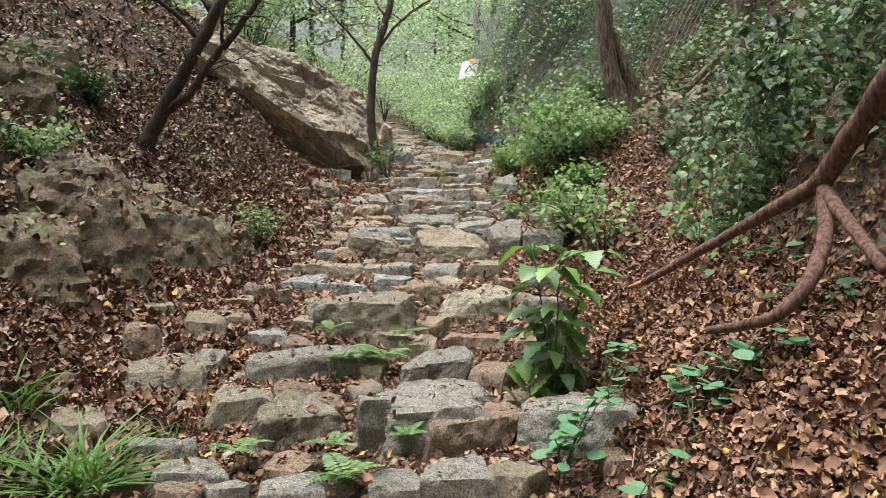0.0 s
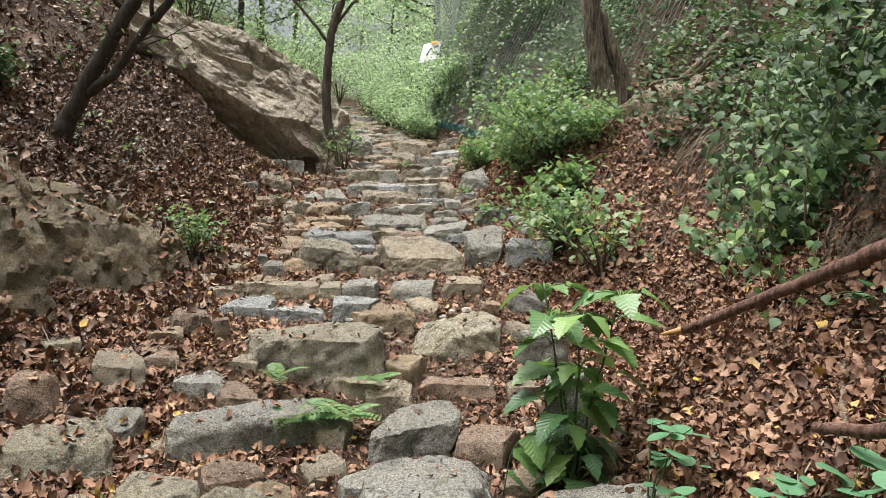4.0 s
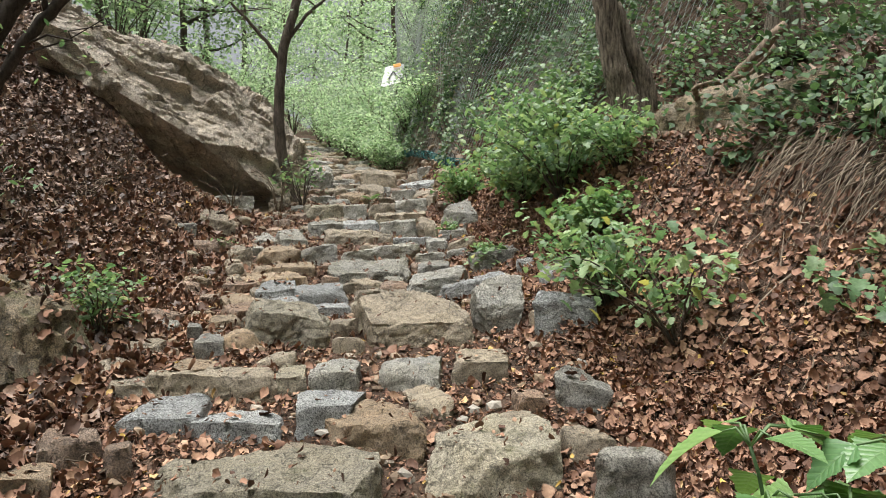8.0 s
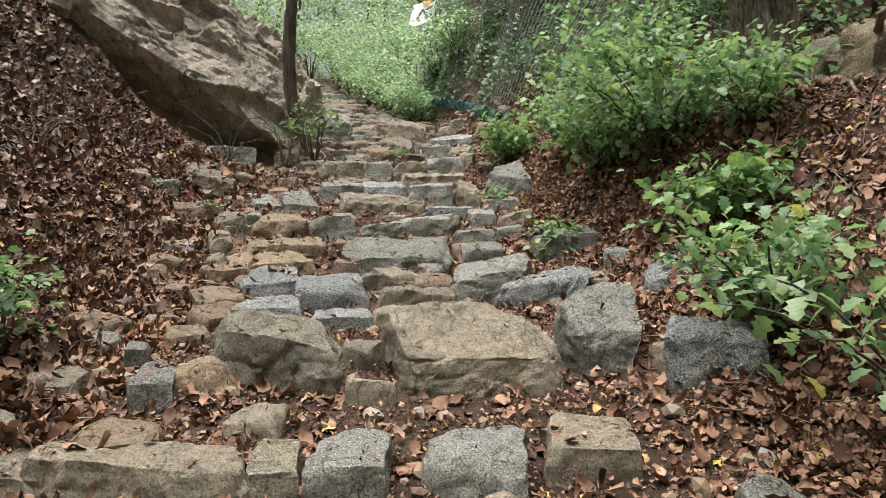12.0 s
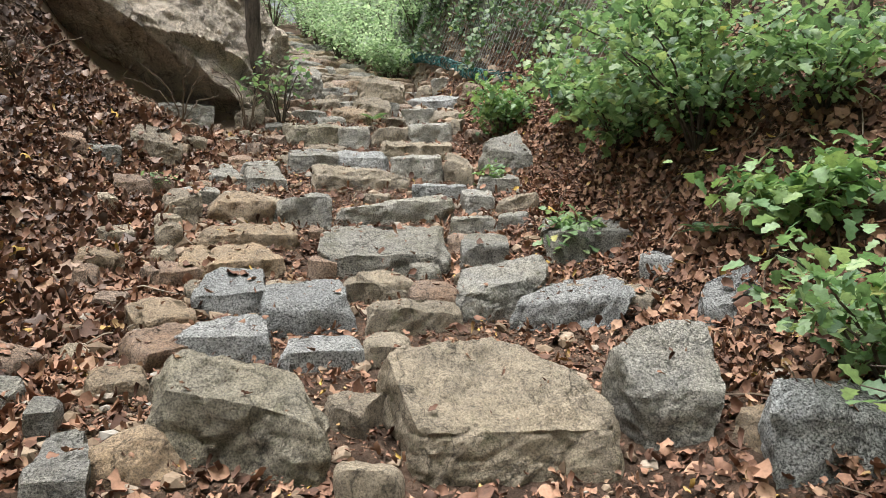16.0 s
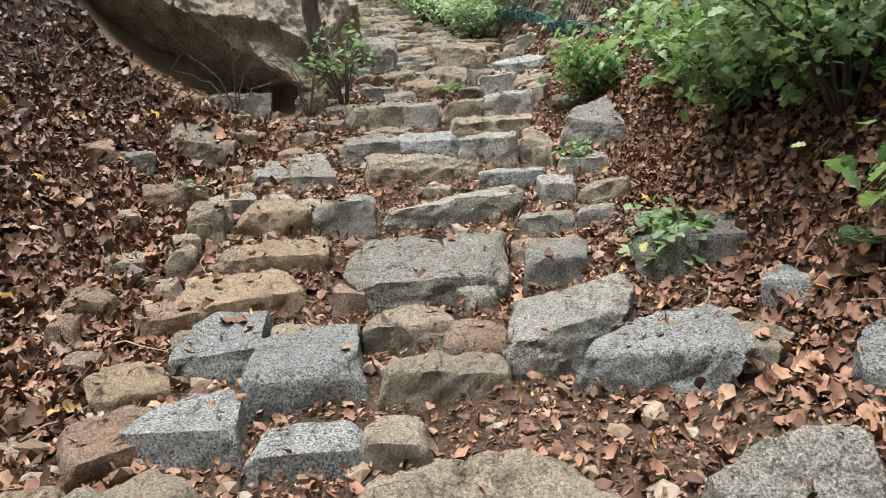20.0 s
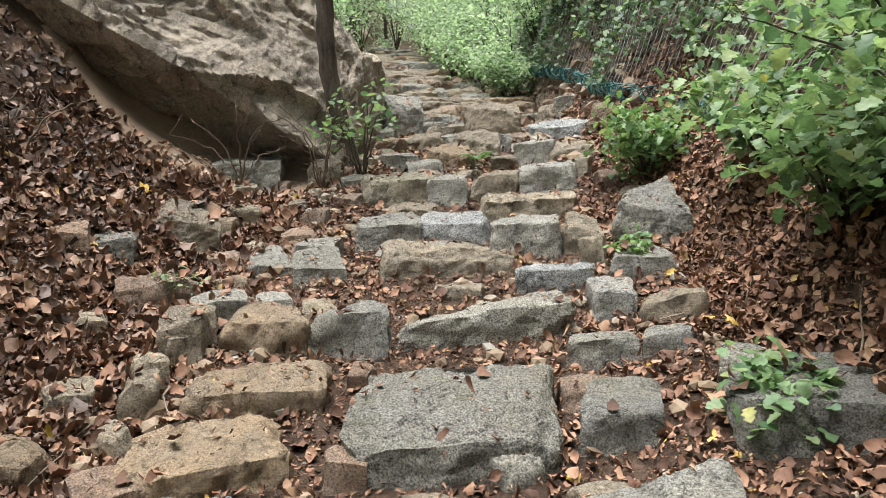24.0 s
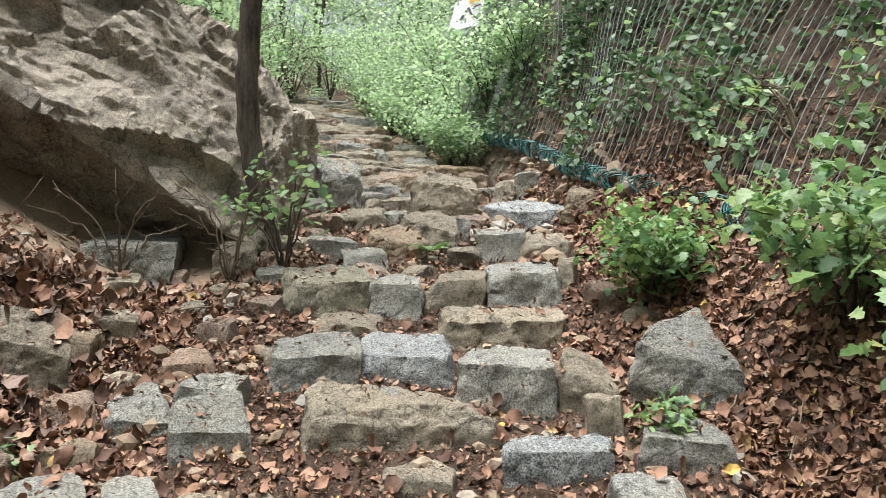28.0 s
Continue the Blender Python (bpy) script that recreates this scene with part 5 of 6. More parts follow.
def twigs(base, n, length, r, spread=1.0, up=0.4):
    """Fine side twigs from points along a line: their verts, faces and outer points."""
    pieces, tips = [], []
    for _ in range(n):
        p = np.array(base[r.randrange(len(base) // 3, len(base))])
        d = np.array([r.uniform(-1, 1) * spread, r.uniform(-1, 1) * spread, r.uniform(-0.2, 1) * up + 0.1])
        d /= np.linalg.norm(d)
        L = length * r.uniform(0.5, 1.2)
        line = [tuple(p + d * L * k / 4 + np.array([r.uniform(-1, 1), r.uniform(-1, 1), r.uniform(-1, 1)]) * 0.05 * L * k) for k in range(5)]
        pieces.append(tube(line, [0.012, 0.003], 4))
        tips += line[1:]
    return joined(pieces), tips


def leaves_at(points, per, spread, size, shape, r, droop=-0.3):
    p = np.repeat(np.asarray(points, float), per, axis=0)
    n = len(p)
    p = p + r.normal(0, spread, (n, 3))
    return scatter(shape, p, r.uniform(0, 6.28, n), r.normal(droop, 0.35, n), r.normal(0, 0.35, n), size * r.uniform(0.5, 1.25, n))


def bank_tree(name, limbs, bark, label, twig_n, twig_len, leaf_n, leaf_size, leaf_mat, seed):
    """A tree from its limbs (points in the world, radii): trunk, branches, twigs and leaves."""
    base = limbs[0][0][0]
    root = thing(name, pose(*base), label, "tree")
    r, g = random.Random(seed), np.random.default_rng(seed)
    tips, fine = [], []
    for k, (pts, radii) in enumerate(limbs):
        local = [tuple(np.array(p) - np.array(base)) for p in pts]
        limb("trunk" if k == 0 else "branch", local, radii, bark, root, seed + k, 12 if k == 0 else 8)
        if twig_n and k > 0:
            tw, t = twigs(curve_through(local, 5), twig_n, twig_len, r)
            fine.append(tw)
            tips += t
    if fine:
        v, f = joined(fine)
        part("twig_spray", mesh_of("twig_spray", v, f, bark), root)
    if leaf_n:
        v, f = leaves_at(tips, leaf_n, twig_len * 0.2, leaf_size, OVATE, g)
        part("foliage", mesh_of("foliage", v, f, leaf_mat, True), root, "thin scattered green leaves")
    return root


bank_tree("tree", [
    ([(-3.8, 9.1, 2.5), (-3.74, 9.1, 2.8), (-3.52, 9.1, 3.26), (-3.13, 9.1, 3.97), (-2.8, 9.1, 4.6), (-2.45, 9.2, 5.5), (-2.2, 9.4, 6.6)], [0.15, 0.1, 0.085, 0.075, 0.06, 0.04]),
    ([(-3.5, 9.1, 3.22), (-3.2, 9.05, 3.42), (-2.95, 9.05, 3.78), (-2.55, 9.0, 4.25), (-2.2, 9.0, 4.7), (-1.5, 8.9, 5.3)], [0.06, 0.05, 0.045, 0.03]),
    ([(-3.05, 9.1, 4.12), (-3.35, 9.0, 4.45), (-3.75, 8.9, 4.65), (-4.4, 8.7, 4.75)], [0.04, 0.03, 0.02]),
    ([(-2.75, 9.02, 4.05), (-2.7, 8.9, 4.5), (-2.5, 8.8, 5.2)], [0.025, 0.02, 0.01]),
    ([(-2.9, 9.1, 4.5), (-3.3, 9.3, 5.1), (-3.6, 9.6, 5.9)], [0.05, 0.03, 0.02]),
    ([(-2.3, 9.0, 4.6), (-1.9, 9.4, 4.9), (-1.5, 10.0, 4.95), (-0.9, 10.8, 5.3)], [0.02, 0.014, 0.008]),
], BARK_DARK, "dark slender leaning tree rooted in the leafy bank", 5, 0.9, 5, 0.06, GREEN, 41)
bank_tree("tree", [
    ([(-1.2, 13.7, 2.7), (-1.22, 13.7, 2.95), (-1.36, 13.7, 3.85), (-1.35, 13.7, 4.5), (-1.28, 13.7, 5.2), (-1.05, 13.75, 6.0), (-0.8, 13.9, 7.5)], [0.14, 0.085, 0.078, 0.072, 0.068, 0.055]),
    ([(-1.22, 13.7, 5.3), (-0.8, 13.9, 5.9), (-0.2, 14.1, 6.4), (0.3, 14.3, 6.9)], [0.03, 0.022, 0.01]),
    ([(-1.3, 13.7, 5.0), (-1.8, 13.6, 5.6), (-2.3, 13.6, 6.1), (-2.9, 13.4, 6.5)], [0.03, 0.02, 0.01]),
    ([(-1.1, 13.7, 5.9), (-1.5, 14.0, 6.6), (-1.9, 14.5, 7.2)], [0.03, 0.02, 0.01]),
], BARK_GREY, "thin grey-brown tree standing beside the boulder", 8, 0.8, 5, 0.08, GREEN_HAZED, 43)
right_tree = bank_tree("tree", [
    ([(2.42, 9.45, 2.75), (2.36, 9.42, 3.1), (2.24, 9.4, 3.5), (2.15, 9.4, 3.95), (2.08, 9.4, 4.7), (2.0, 9.5, 5.6), (1.9, 9.6, 7.0)], [0.24, 0.17, 0.125, 0.115, 0.11, 0.1, 0.09]),
    ([(2.42, 9.42, 3.1), (2.5, 9.4, 3.45), (2.38, 9.4, 3.85), (2.22, 9.42, 4.35)], [0.12, 0.1, 0.085, 0.05]),
    ([(2.05, 9.45, 5.2), (1.5, 9.6, 5.7), (0.9, 9.8, 6.0)], [0.05, 0.03, 0.015]),
    ([(2.0, 9.5, 5.5), (2.6, 9.3, 6.0), (3.2, 9.1, 6.3)], [0.05, 0.03, 0.015]),
], BARK_FURROWED, "furrowed old trunk with a dead fork on the eroded bank", 0, 0.8, 0, 0.08, GREEN, 47)
bank_tree("tree", [
    ([(4.05, 9.6, 3.9), (4.0, 9.55, 4.3), (3.95, 9.5, 5.2), (3.9, 9.5, 6.6)], [0.2, 0.16, 0.14, 0.12]),
    ([(3.95, 9.5, 5.3), (3.4, 9.3, 5.8), (2.9, 9.2, 6.0)], [0.05, 0.03, 0.015]),
], BARK_FURROWED, "brown furrowed tree trunk high on the bank", 0, 0.8, 0, 0.08, GREEN, 53)


def root_line(points, r0, r1, seed, label=""):
    base = points[0]
    v, f = tube(curve_through([tuple(np.array(p) - np.array(base)) for p in points], 6, 0.012, seed), [r0, (r0 + r1) / 2, r1], 7, 0.15, seed)
    ob = part("root", mesh_of("root", v, f, ROOT, True))
    ob.location = base
    return tagged(ob, label or "bare woody root exposed in the eroded bank", "root", "bare roots")


for k, (pts, a, b) in enumerate([
    ([(2.45, 9.3, 3.0), (2.62, 9.0, 3.05), (2.8, 8.8, 3.25), (3.4, 8.75, 3.75)], 0.09, 0.03),
    ([(2.5, 9.2, 2.95), (2.6, 8.9, 2.95), (2.75, 8.6, 3.02), (3.0, 8.45, 3.15)], 0.07, 0.03),
    ([(2.4, 9.2, 2.95), (2.42, 8.95, 2.8), (2.5, 8.7, 2.72), (2.75, 8.55, 2.8)], 0.06, 0.02),
    ([(2.75, 8.7, 3.2), (3.0, 8.6, 3.5), (3.35, 8.5, 3.85)], 0.04, 0.05),
    ([(2.4, 9.1, 2.95), (2.33, 8.85, 2.7), (2.36, 8.7, 2.5)], 0.025, 0.008),
    ([(2.55, 8.8, 2.95), (2.45, 8.6, 2.75), (2.4, 8.5, 2.45)], 0.02, 0.006),
    ([(2.6, 8.6, 3.25), (2.5, 8.4, 3.3), (2.8, 8.2, 3.35), (2.95, 8.05, 3.5)], 0.025, 0.01),
]):
    root_line([(x, y, max(z, ground_at(x, y) + 0.03)) for x, y, z in pts], a, b, 60 + k)

# hanging root mats under the eroded lip of the bank
def hanging_roots(x0, y0, x1, y1, z_up, n, length, seed):
    r = random.Random(seed)
    pieces = []
    for _ in range(n):
        t = r.random()
        x, y = x0 + (x1 - x0) * t + r.uniform(-0.15, 0.1), y0 + (y1 - y0) * t + r.uniform(-0.15, 0.15)
        L = length * r.uniform(0.5, 1.4)
        by = r.uniform(-0.25, 0.25)
        line = []
        for k in range(9):
            t_ = k / 8
            qx, qy = x + 0.15 - 0.62 * L * t_ + r.uniform(-0.012, 0.012), y + by * t_ ** 1.6 + r.uniform(-0.012, 0.012)
            line.append((qx, qy, ground_at(qx, qy) + 0.015 + z_up * 0.5 * math.sin(math.pi * min(1.0, t_ * 1.15)) * r.uniform(0.7, 1.1)))
        pieces.append(tube(line, [r.uniform(0.002, 0.007), 0.0015], 4))
    v, f = joined(pieces)
    return tagged(part("hanging_roots", mesh_of("hanging_roots", v, f, DRY, True)), "pale tangled roots hanging from the eroded bank", "roots", kind="stuff")


hanging_roots(2.6, 7.5, 2.75, 6.2, 0.22, 260, 0.7, 71)
hanging_roots(2.6, 6.2, 2.8, 5.2, 0.25, 90, 0.5, 72)
hanging_roots(2.5, 9.0, 2.7, 8.1, 0.15, 60, 0.4, 73)

# ---- broken pine branch ----
near = lambda p: (0.79 * p[0], 0.79 * p[1], 1.5 + 0.79 * (p[2] - 1.5))
o = np.array(near((1.49, 5.7, 1.2)))
branch = thing("broken_branch", pose(*o), "broken reddish pine branch propped on the bank", "branch")
sub = lambda pts: [tuple(np.array(near(p)) - o) for p in pts]
main_limb = limb("main_limb", sub([(1.56, 5.6, 1.24), (1.94, 4.9, 1.6), (2.1, 4.6, 1.75), (2.26, 4.3, 1.9)]), [0.022, 0.032, 0.044], BARK_RED, branch, 1, wobble=0.003, rough=0.03)
limb("thick_end", sub([(2.24, 4.32, 1.87), (2.29, 4.1, 2.1), (2.33, 3.85, 2.33), (2.4, 3.5, 2.7)]), [0.05, 0.052, 0.054, 0.058], BARK_RED, branch, 2, wobble=0.003, rough=0.03)
limb("split_tip", sub([(1.47, 5.74, 1.2), (1.52, 5.66, 1.22), (1.58, 5.56, 1.26)]), [0.006, 0.016, 0.021], WOOD_BROKEN, main_limb, 3, label="pale orange split wood end", wobble=0.003, rough=0.03)
limb("side_limb", sub([(2.25, 4.28, 1.86), (2.16, 3.8, 1.6), (2.08, 3.4, 1.4)]), [0.036, 0.028, 0.024], BARK_RED, branch, 4, wobble=0.003, rough=0.03)
limb("stub", sub([(2.25, 4.28, 1.85), (2.2, 4.2, 1.7), (2.25, 4.1, 1.58)]), [0.028, 0.024, 0.01], BARK_RED, branch, 5, wobble=0.003, rough=0.03)
limb("lower_limb", sub([(2.24, 4.25, 1.82), (2.1, 3.97, 1.58), (1.98, 3.83, 1.42), (1.86, 3.74, 1.28), (1.74, 3.76, 1.16), (1.63, 3.95, 1.08), (1.54, 4.2, 1.03)]), [0.032, 0.034, 0.028, 0.018], BARK_RED, branch, 6, wobble=0.003, rough=0.03)


# ---- shrubs and herbs ----
def shrub(name, x, y, h, spread, stems, per, leaf, shape, material, label, seed, lean=(0, 0), start=0.35, stem_mat=None):
    """Arching stems from one foot, with leaves along their upper parts."""
    base = (x, y, ground_at(x, y) - 0.03)
    root = thing(name, pose(*base), label, "shrub" if h > 0.5 else "plant")
    r, g = random.Random(seed), np.random.default_rng(seed)
    pts, n_stem = [], 0
    for k in range(stems):
        a = 2 * math.pi * (k + r.random()) / stems
        reach = spread * r.uniform(0.4, 1.0)
        hh = h * r.uniform(0.6, 1.05)
        dx, dy = math.cos(a) * reach + lean[0], math.sin(a) * reach + lean[1]
        line = curve_through([(0, 0, 0), (dx * 0.25, dy * 0.25, hh * 0.45), (dx * 0.65, dy * 0.65, hh * 0.85), (dx * 1.05, dy * 1.05, hh * r.uniform(0.85, 1.05))], 5, 0.01, seed + k)
        v, f = tube(line, [0.006 + 0.006 * h, 0.002], 5)
        part("stem", mesh_of("stem", v, f, stem_mat or BARK_GREY, True), root)
        tips = line[int(len(line) * start):]
        pts += tips
        for q in tips[1::2]:
            d = np.array([r.uniform(-1, 1), r.uniform(-1, 1), r.uniform(-0.1, 0.7)]) * spread * 0.4
            pts += [tuple(np.array(q) + d * t) for t in (0.4, 0.7, 1.0)]
    v, f = leaves_at(pts, per, 0.045 + 0.05 * spread, leaf, shape, g)
    part("foliage", mesh_of("foliage", v, f, material, True), root)
    return root


L1 = "leafy green shrub with toothed leaves on the bank"
shrub("shrub", 1.85, 10.2, 0.9, 0.65, 13, 4, 0.066, LOBED, GREEN, L1, 101, (-0.25, -0.1))
shrub("shrub", 1.65, 9.5, 0.8, 0.7, 14, 4, 0.066, LOBED, GREEN, L1, 102, (-0.2, -0.1))
shrub("shrub", 1.55, 11.3, 0.62, 0.5, 9, 3, 0.075, LOBED, GREEN, L1, 103, (-0.12, -0.15))
shrub("shrub", 2.0, 8.9, 0.5, 0.5, 9, 3, 0.066, LOBED, GREEN, L1, 104, (-0.15, -0.2))
shrub("shrub", 1.15, 12.4, 0.5, 0.42, 10, 4, 0.06, LOBED, GREEN_BRIGHT, "low bright green bush beside the stone steps", 105)
shrub("shrub", 1.5, 6.75, 0.7, 0.6, 9, 1, 0.078, LOBED, GREEN, "open branching shrub with pale green leaves", 106, (-0.2, 0.1))
shrub("shrub", 1.35, 7.5, 0.55, 0.45, 9, 3, 0.06, LOBED, GREEN, "low green shrub over grey stones", 107, (-0.1, 0))
shrub("shrub", 1.55, 8.4, 0.35, 0.35, 7, 3, 0.075, LOBED, GREEN_BRIGHT, "small toothed-leaf plant in dead leaves", 108)
shrub("shrub", 1.0, 9.7, 0.16, 0.2, 6, 3, 0.07, LOBED, GREEN, "small seedling with maple-like leaves on a stone", 109)
shrub("shrub", 0.82, 11.3, 0.14, 0.08, 5, 2, 0.045, LOBED, GREEN_BRIGHT, "small fresh fern-like plant between stones", 110)
shrub("shrub", 2.0, 10.75, 0.45, 0.45, 6, 2, 0.075, LOBED, GREEN_SHADED, "broad-leaved green shrub near the net", 111, (-0.05, -0.3))
shrub("shrub", 1.5, 10.4, 0.5, 0.5, 9, 2, 0.08, LOBED, GREEN, L1, 121, (-0.12, -0.2), start=0.25)
shrub("shrub", 1.75, 9.7, 0.4, 0.45, 8, 2, 0.075, LOBED, GREEN, L1, 122, (-0.2, 0.1), start=0.25)
shrub("shrub", 2.45, 11.5, 0.55, 0.45, 6, 2, 0.075, LOBED, GREEN_SHADED, "broad-leaved green shrub near the net", 112, (-0.1, -0.2))
shrub("shrub", -2.0, 7.9, 0.5, 0.28, 8, 2, 0.055, OVATE, GREEN, "small upright bush in dark leaf litter", 113)
shrub("shrub", -4.3, 8.8, 0.4, 0.4, 7, 3, 0.07, OVATE, GREEN_DARK, "low green plant on the upper bank", 114)
shrub("shrub", -3.7, 6.5, 0.45, 0.4, 7, 2, 0.065, LOBED, GREEN, "thin green seedling on the rocky bank", 115)
shrub("shrub", -3.1, 5.6, 0.3, 0.3, 6, 2, 0.06, OVATE, GREEN, "thin green seedling on the rocky bank", 116)
shrub("shrub", -4.4, 7.6, 0.5, 0.5, 7, 2, 0.07, OVATE, GREEN_DARK, "low green plant on the upper bank", 117)
shrub("shrub", -1.02, 13.3, 0.75, 0.42, 9, 1, 0.07, OVATE, GREEN, "thin bush with few leaves beside the boulder", 118, start=0.5)
shrub("shrub", -1.75, 11.2, 0.12, 0.12, 5, 2, 0.05, OVATE, GREEN, "tiny green plant on a cracked stone", 119)
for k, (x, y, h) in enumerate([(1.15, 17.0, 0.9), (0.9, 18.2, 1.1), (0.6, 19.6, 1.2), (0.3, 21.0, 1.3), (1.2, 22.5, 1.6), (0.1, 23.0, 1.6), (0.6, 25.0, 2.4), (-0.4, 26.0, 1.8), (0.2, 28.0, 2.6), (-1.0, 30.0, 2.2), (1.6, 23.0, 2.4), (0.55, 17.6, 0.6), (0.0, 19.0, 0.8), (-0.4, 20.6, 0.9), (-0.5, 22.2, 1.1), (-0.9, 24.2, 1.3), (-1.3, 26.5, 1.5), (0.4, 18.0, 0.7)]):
    shrub("shrub", x, y, h, 0.55 * h + 0.2, 11, 4, 0.055 + 0.014 * h, OVATE, GREEN_HAZED, "yellow-green bush along the upper path, paled as by haze", 130 + k, (-0.15, -0.1))
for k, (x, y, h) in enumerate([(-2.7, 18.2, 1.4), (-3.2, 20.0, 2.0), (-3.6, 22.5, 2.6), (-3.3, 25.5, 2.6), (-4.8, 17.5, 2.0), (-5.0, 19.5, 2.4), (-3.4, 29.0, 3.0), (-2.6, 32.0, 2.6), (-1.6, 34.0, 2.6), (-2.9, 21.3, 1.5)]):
    shrub("shrub", x, y, h, 0.55 * h + 0.2, 11, 4, 0.055 + 0.014 * h, OVATE, GREEN_HAZED, "green undergrowth behind the boulder, paled as by haze", 150 + k)


# vines and ivy that cover the bank
def vine_cover(name, n, x0, x1, y0, y1, size, shape, material, out, clump, level, label, seed, clear=False):
    r = np.random.default_rng(seed)
    x, y = r.uniform(x0, x1, n), r.uniform(y0, y1, n)
    k = np.array([noise.noise(Vector((a * clump, b * clump, seed * 0.77))) for a, b in zip(x, y)])
    ok = k > level
    if clear:
        ok &= x > np.interp(y, [11.4, 12.1, 12.9, 14.8, 16.7, 18.6, 24], [1.95, 1.85, 1.72, 1.42, 1.2, 1.0, 0.7])
    x, y, k = x[ok], y[ok], k[ok]
    n = len(x)
    z = height(x, y) + np.array([bumps(a, b) for a, b in zip(x, y)])
    sx, sy = slopes(x, y)
    nrm = np.stack([-sx, -sy, np.ones(n)], 1)
    nrm /= np.linalg.norm(nrm, axis=1, keepdims=True)
    d = (0.03 + out * (k - level) * 2.2) * r.random(n) ** 0.6
    p = np.stack([x, y, z], 1) + nrm * d[:, None]
    v, f = scatter(shape, p, r.uniform(2.0, 4.4, n), r.normal(-0.35, 0.4, n), r.normal(0, 0.4, n), size * r.uniform(0.5, 1.25, n))
    return tagged(part(name, mesh_of(name, v, f, material, True)), label, "ivy", kind="stuff")


vine_cover("ivy", 12000, 2.25, 4.6, 2.6, 6.0, 0.065, HEART, GREEN_DARK, 0.45, 1.5, -0.2, "dark green vines thick on the bank above the path", 214)
vine_cover("ivy", 2600, 2.25, 4.6, 2.8, 6.0, 0.07, HEART, GREEN_SHADED, 0.5, 1.7, 0.05, "broad green vine leaves on the bank above the path", 215)
vine_cover("ivy", 15000, 2.3, 5.6, 3.2, 8.0, 0.075, OVATE, GREEN_DARK, 0.6, 1.3, 0.0, "dark green vines trailing over the steep bank", 201)
vine_cover("ivy", 3000, 2.0, 4.6, 3.8, 6.3, 0.085, LOBED, GREEN_SHADED, 0.5, 1.4, 0.15, "fresh green creeper hanging on the bank", 202)
vine_cover("ivy", 7000, 2.7, 6.0, 9.3, 13.5, 0.065, OVATE, GREEN_SHADED, 0.4, 1.2, 0.0, "green creepers on the bank above the tree", 203)
vine_cover("ivy", 16000, 0.9, 4.6, 13.0, 20.0, 0.075, OVATE, GREEN_DARK, 0.35, 0.9, -0.05, "dense creepers hanging over the netted rock face", 204, True)
vine_cover("ivy", 6000, 0.9, 4.0, 14.5, 24.0, 0.09, OVATE, GREEN, 0.35, 0.8, 0.05, "green creepers hanging over the netted rock face", 205, True)
vine_cover("ivy", 3200, 1.7, 5.0, 11.2, 16.0, 0.065, OVATE, GREEN_DARK, 0.3, 1.3, -0.12, "creepers growing through the mesh on the bank", 211, True)
vine_cover("ivy", 8000, 2.5, 5.2, 9.4, 16.0, 0.07, OVATE, GREEN_DARK, 0.35, 1.2, -0.3, "dark creepers thick on the upper netted bank", 216)
vine_cover("ivy", 3500, 2.4, 5.0, 8.8, 15.0, 0.08, HEART, GREEN_SHADED, 0.4, 1.4, 0.0, "broad-leaved creepers on the upper netted bank", 217)
vine_cover("ivy", 3000, 1.7, 4.0, 10.8, 15.0, 0.09, LOBED, GREEN, 0.4, 1.5, 0.15, "broad-leaved creeper growing through the mesh", 212, True)
vine_cover("ivy", 12000, 0.7, 3.2, 15.0, 21.0, 0.07, OVATE, GREEN_DARK, 0.25, 1.1, -0.35, "dark creepers covering the netted rock face", 213, True)
vine_cover("undergrowth", 22000, -9.0, -2.6, 17.0, 46.0, 0.1, OVATE, GREEN_HAZED, 0.9, 0.6, -0.1, "green undergrowth on the upper slope, paled as by haze", 206)
vine_cover("undergrowth", 26000, -0.7, 7.0, 20.5, 48.0, 0.1, OVATE, GREEN_HAZED, 1.1, 0.6, -0.45, "green undergrowth on the upper slope, paled as by haze", 207)
vine_cover("undergrowth", 2600, -7.0, -3.2, 5.0, 14.0, 0.07, OVATE, GREEN, 0.35, 1.3, 0.22, "sparse green plants on the leafy bank", 208)


def hanging_vine(line, n, drop, leaf, shape, material, out, label, seed):
    """Strands that fall from a lip of the bank, leaves along them."""
    r, g = random.Random(seed), np.random.default_rng(seed)
    lip = np.array(line, float)
    base = lip.mean(0)
    root = thing("hanging_vine", pose(*base), label, "vine")
    pts = []
    for k in range(n):
        t = r.random() * (len(lip) - 1)
        i = min(int(t), len(lip) - 2)
        p = lip[i] + (lip[i + 1] - lip[i]) * (t - i) - base + np.array([r.uniform(0.0, 0.35), r.uniform(-0.12, 0.12), r.uniform(-0.1, 0.22)])
        fall = drop * r.uniform(0.25, 1.1)
        push = out * r.uniform(0.2, 1.0)
        strand = curve_through([tuple(p), (p[0] - push * 0.8, p[1] - push * 0.3, p[2] + 0.03), (p[0] - push * 1.1, p[1] - push * 0.4, p[2] - fall * 0.5), (p[0] - push + r.uniform(-0.08, 0.08), p[1] - push * 0.4, p[2] - fall)], 5, 0.012, seed + k)
        v, f = tube(strand, [0.005, 0.002], 4)
        part("vine_stem", mesh_of("vine_stem", v, f, DRY, True), root)
        pts += strand[2:]
    p = np.repeat(np.array(pts), 2, axis=0)
    p = p + g.normal(0, 0.035, p.shape)
    m = len(p)
    v, f = scatter(shape, p, g.normal(2.6, 0.8, m), g.normal(-0.75, 0.4, m), g.normal(0, 0.4, m), leaf * g.uniform(0.5, 1.3, m))
    part("foliage", mesh_of("foliage", v, f, material, True), root)
    return root


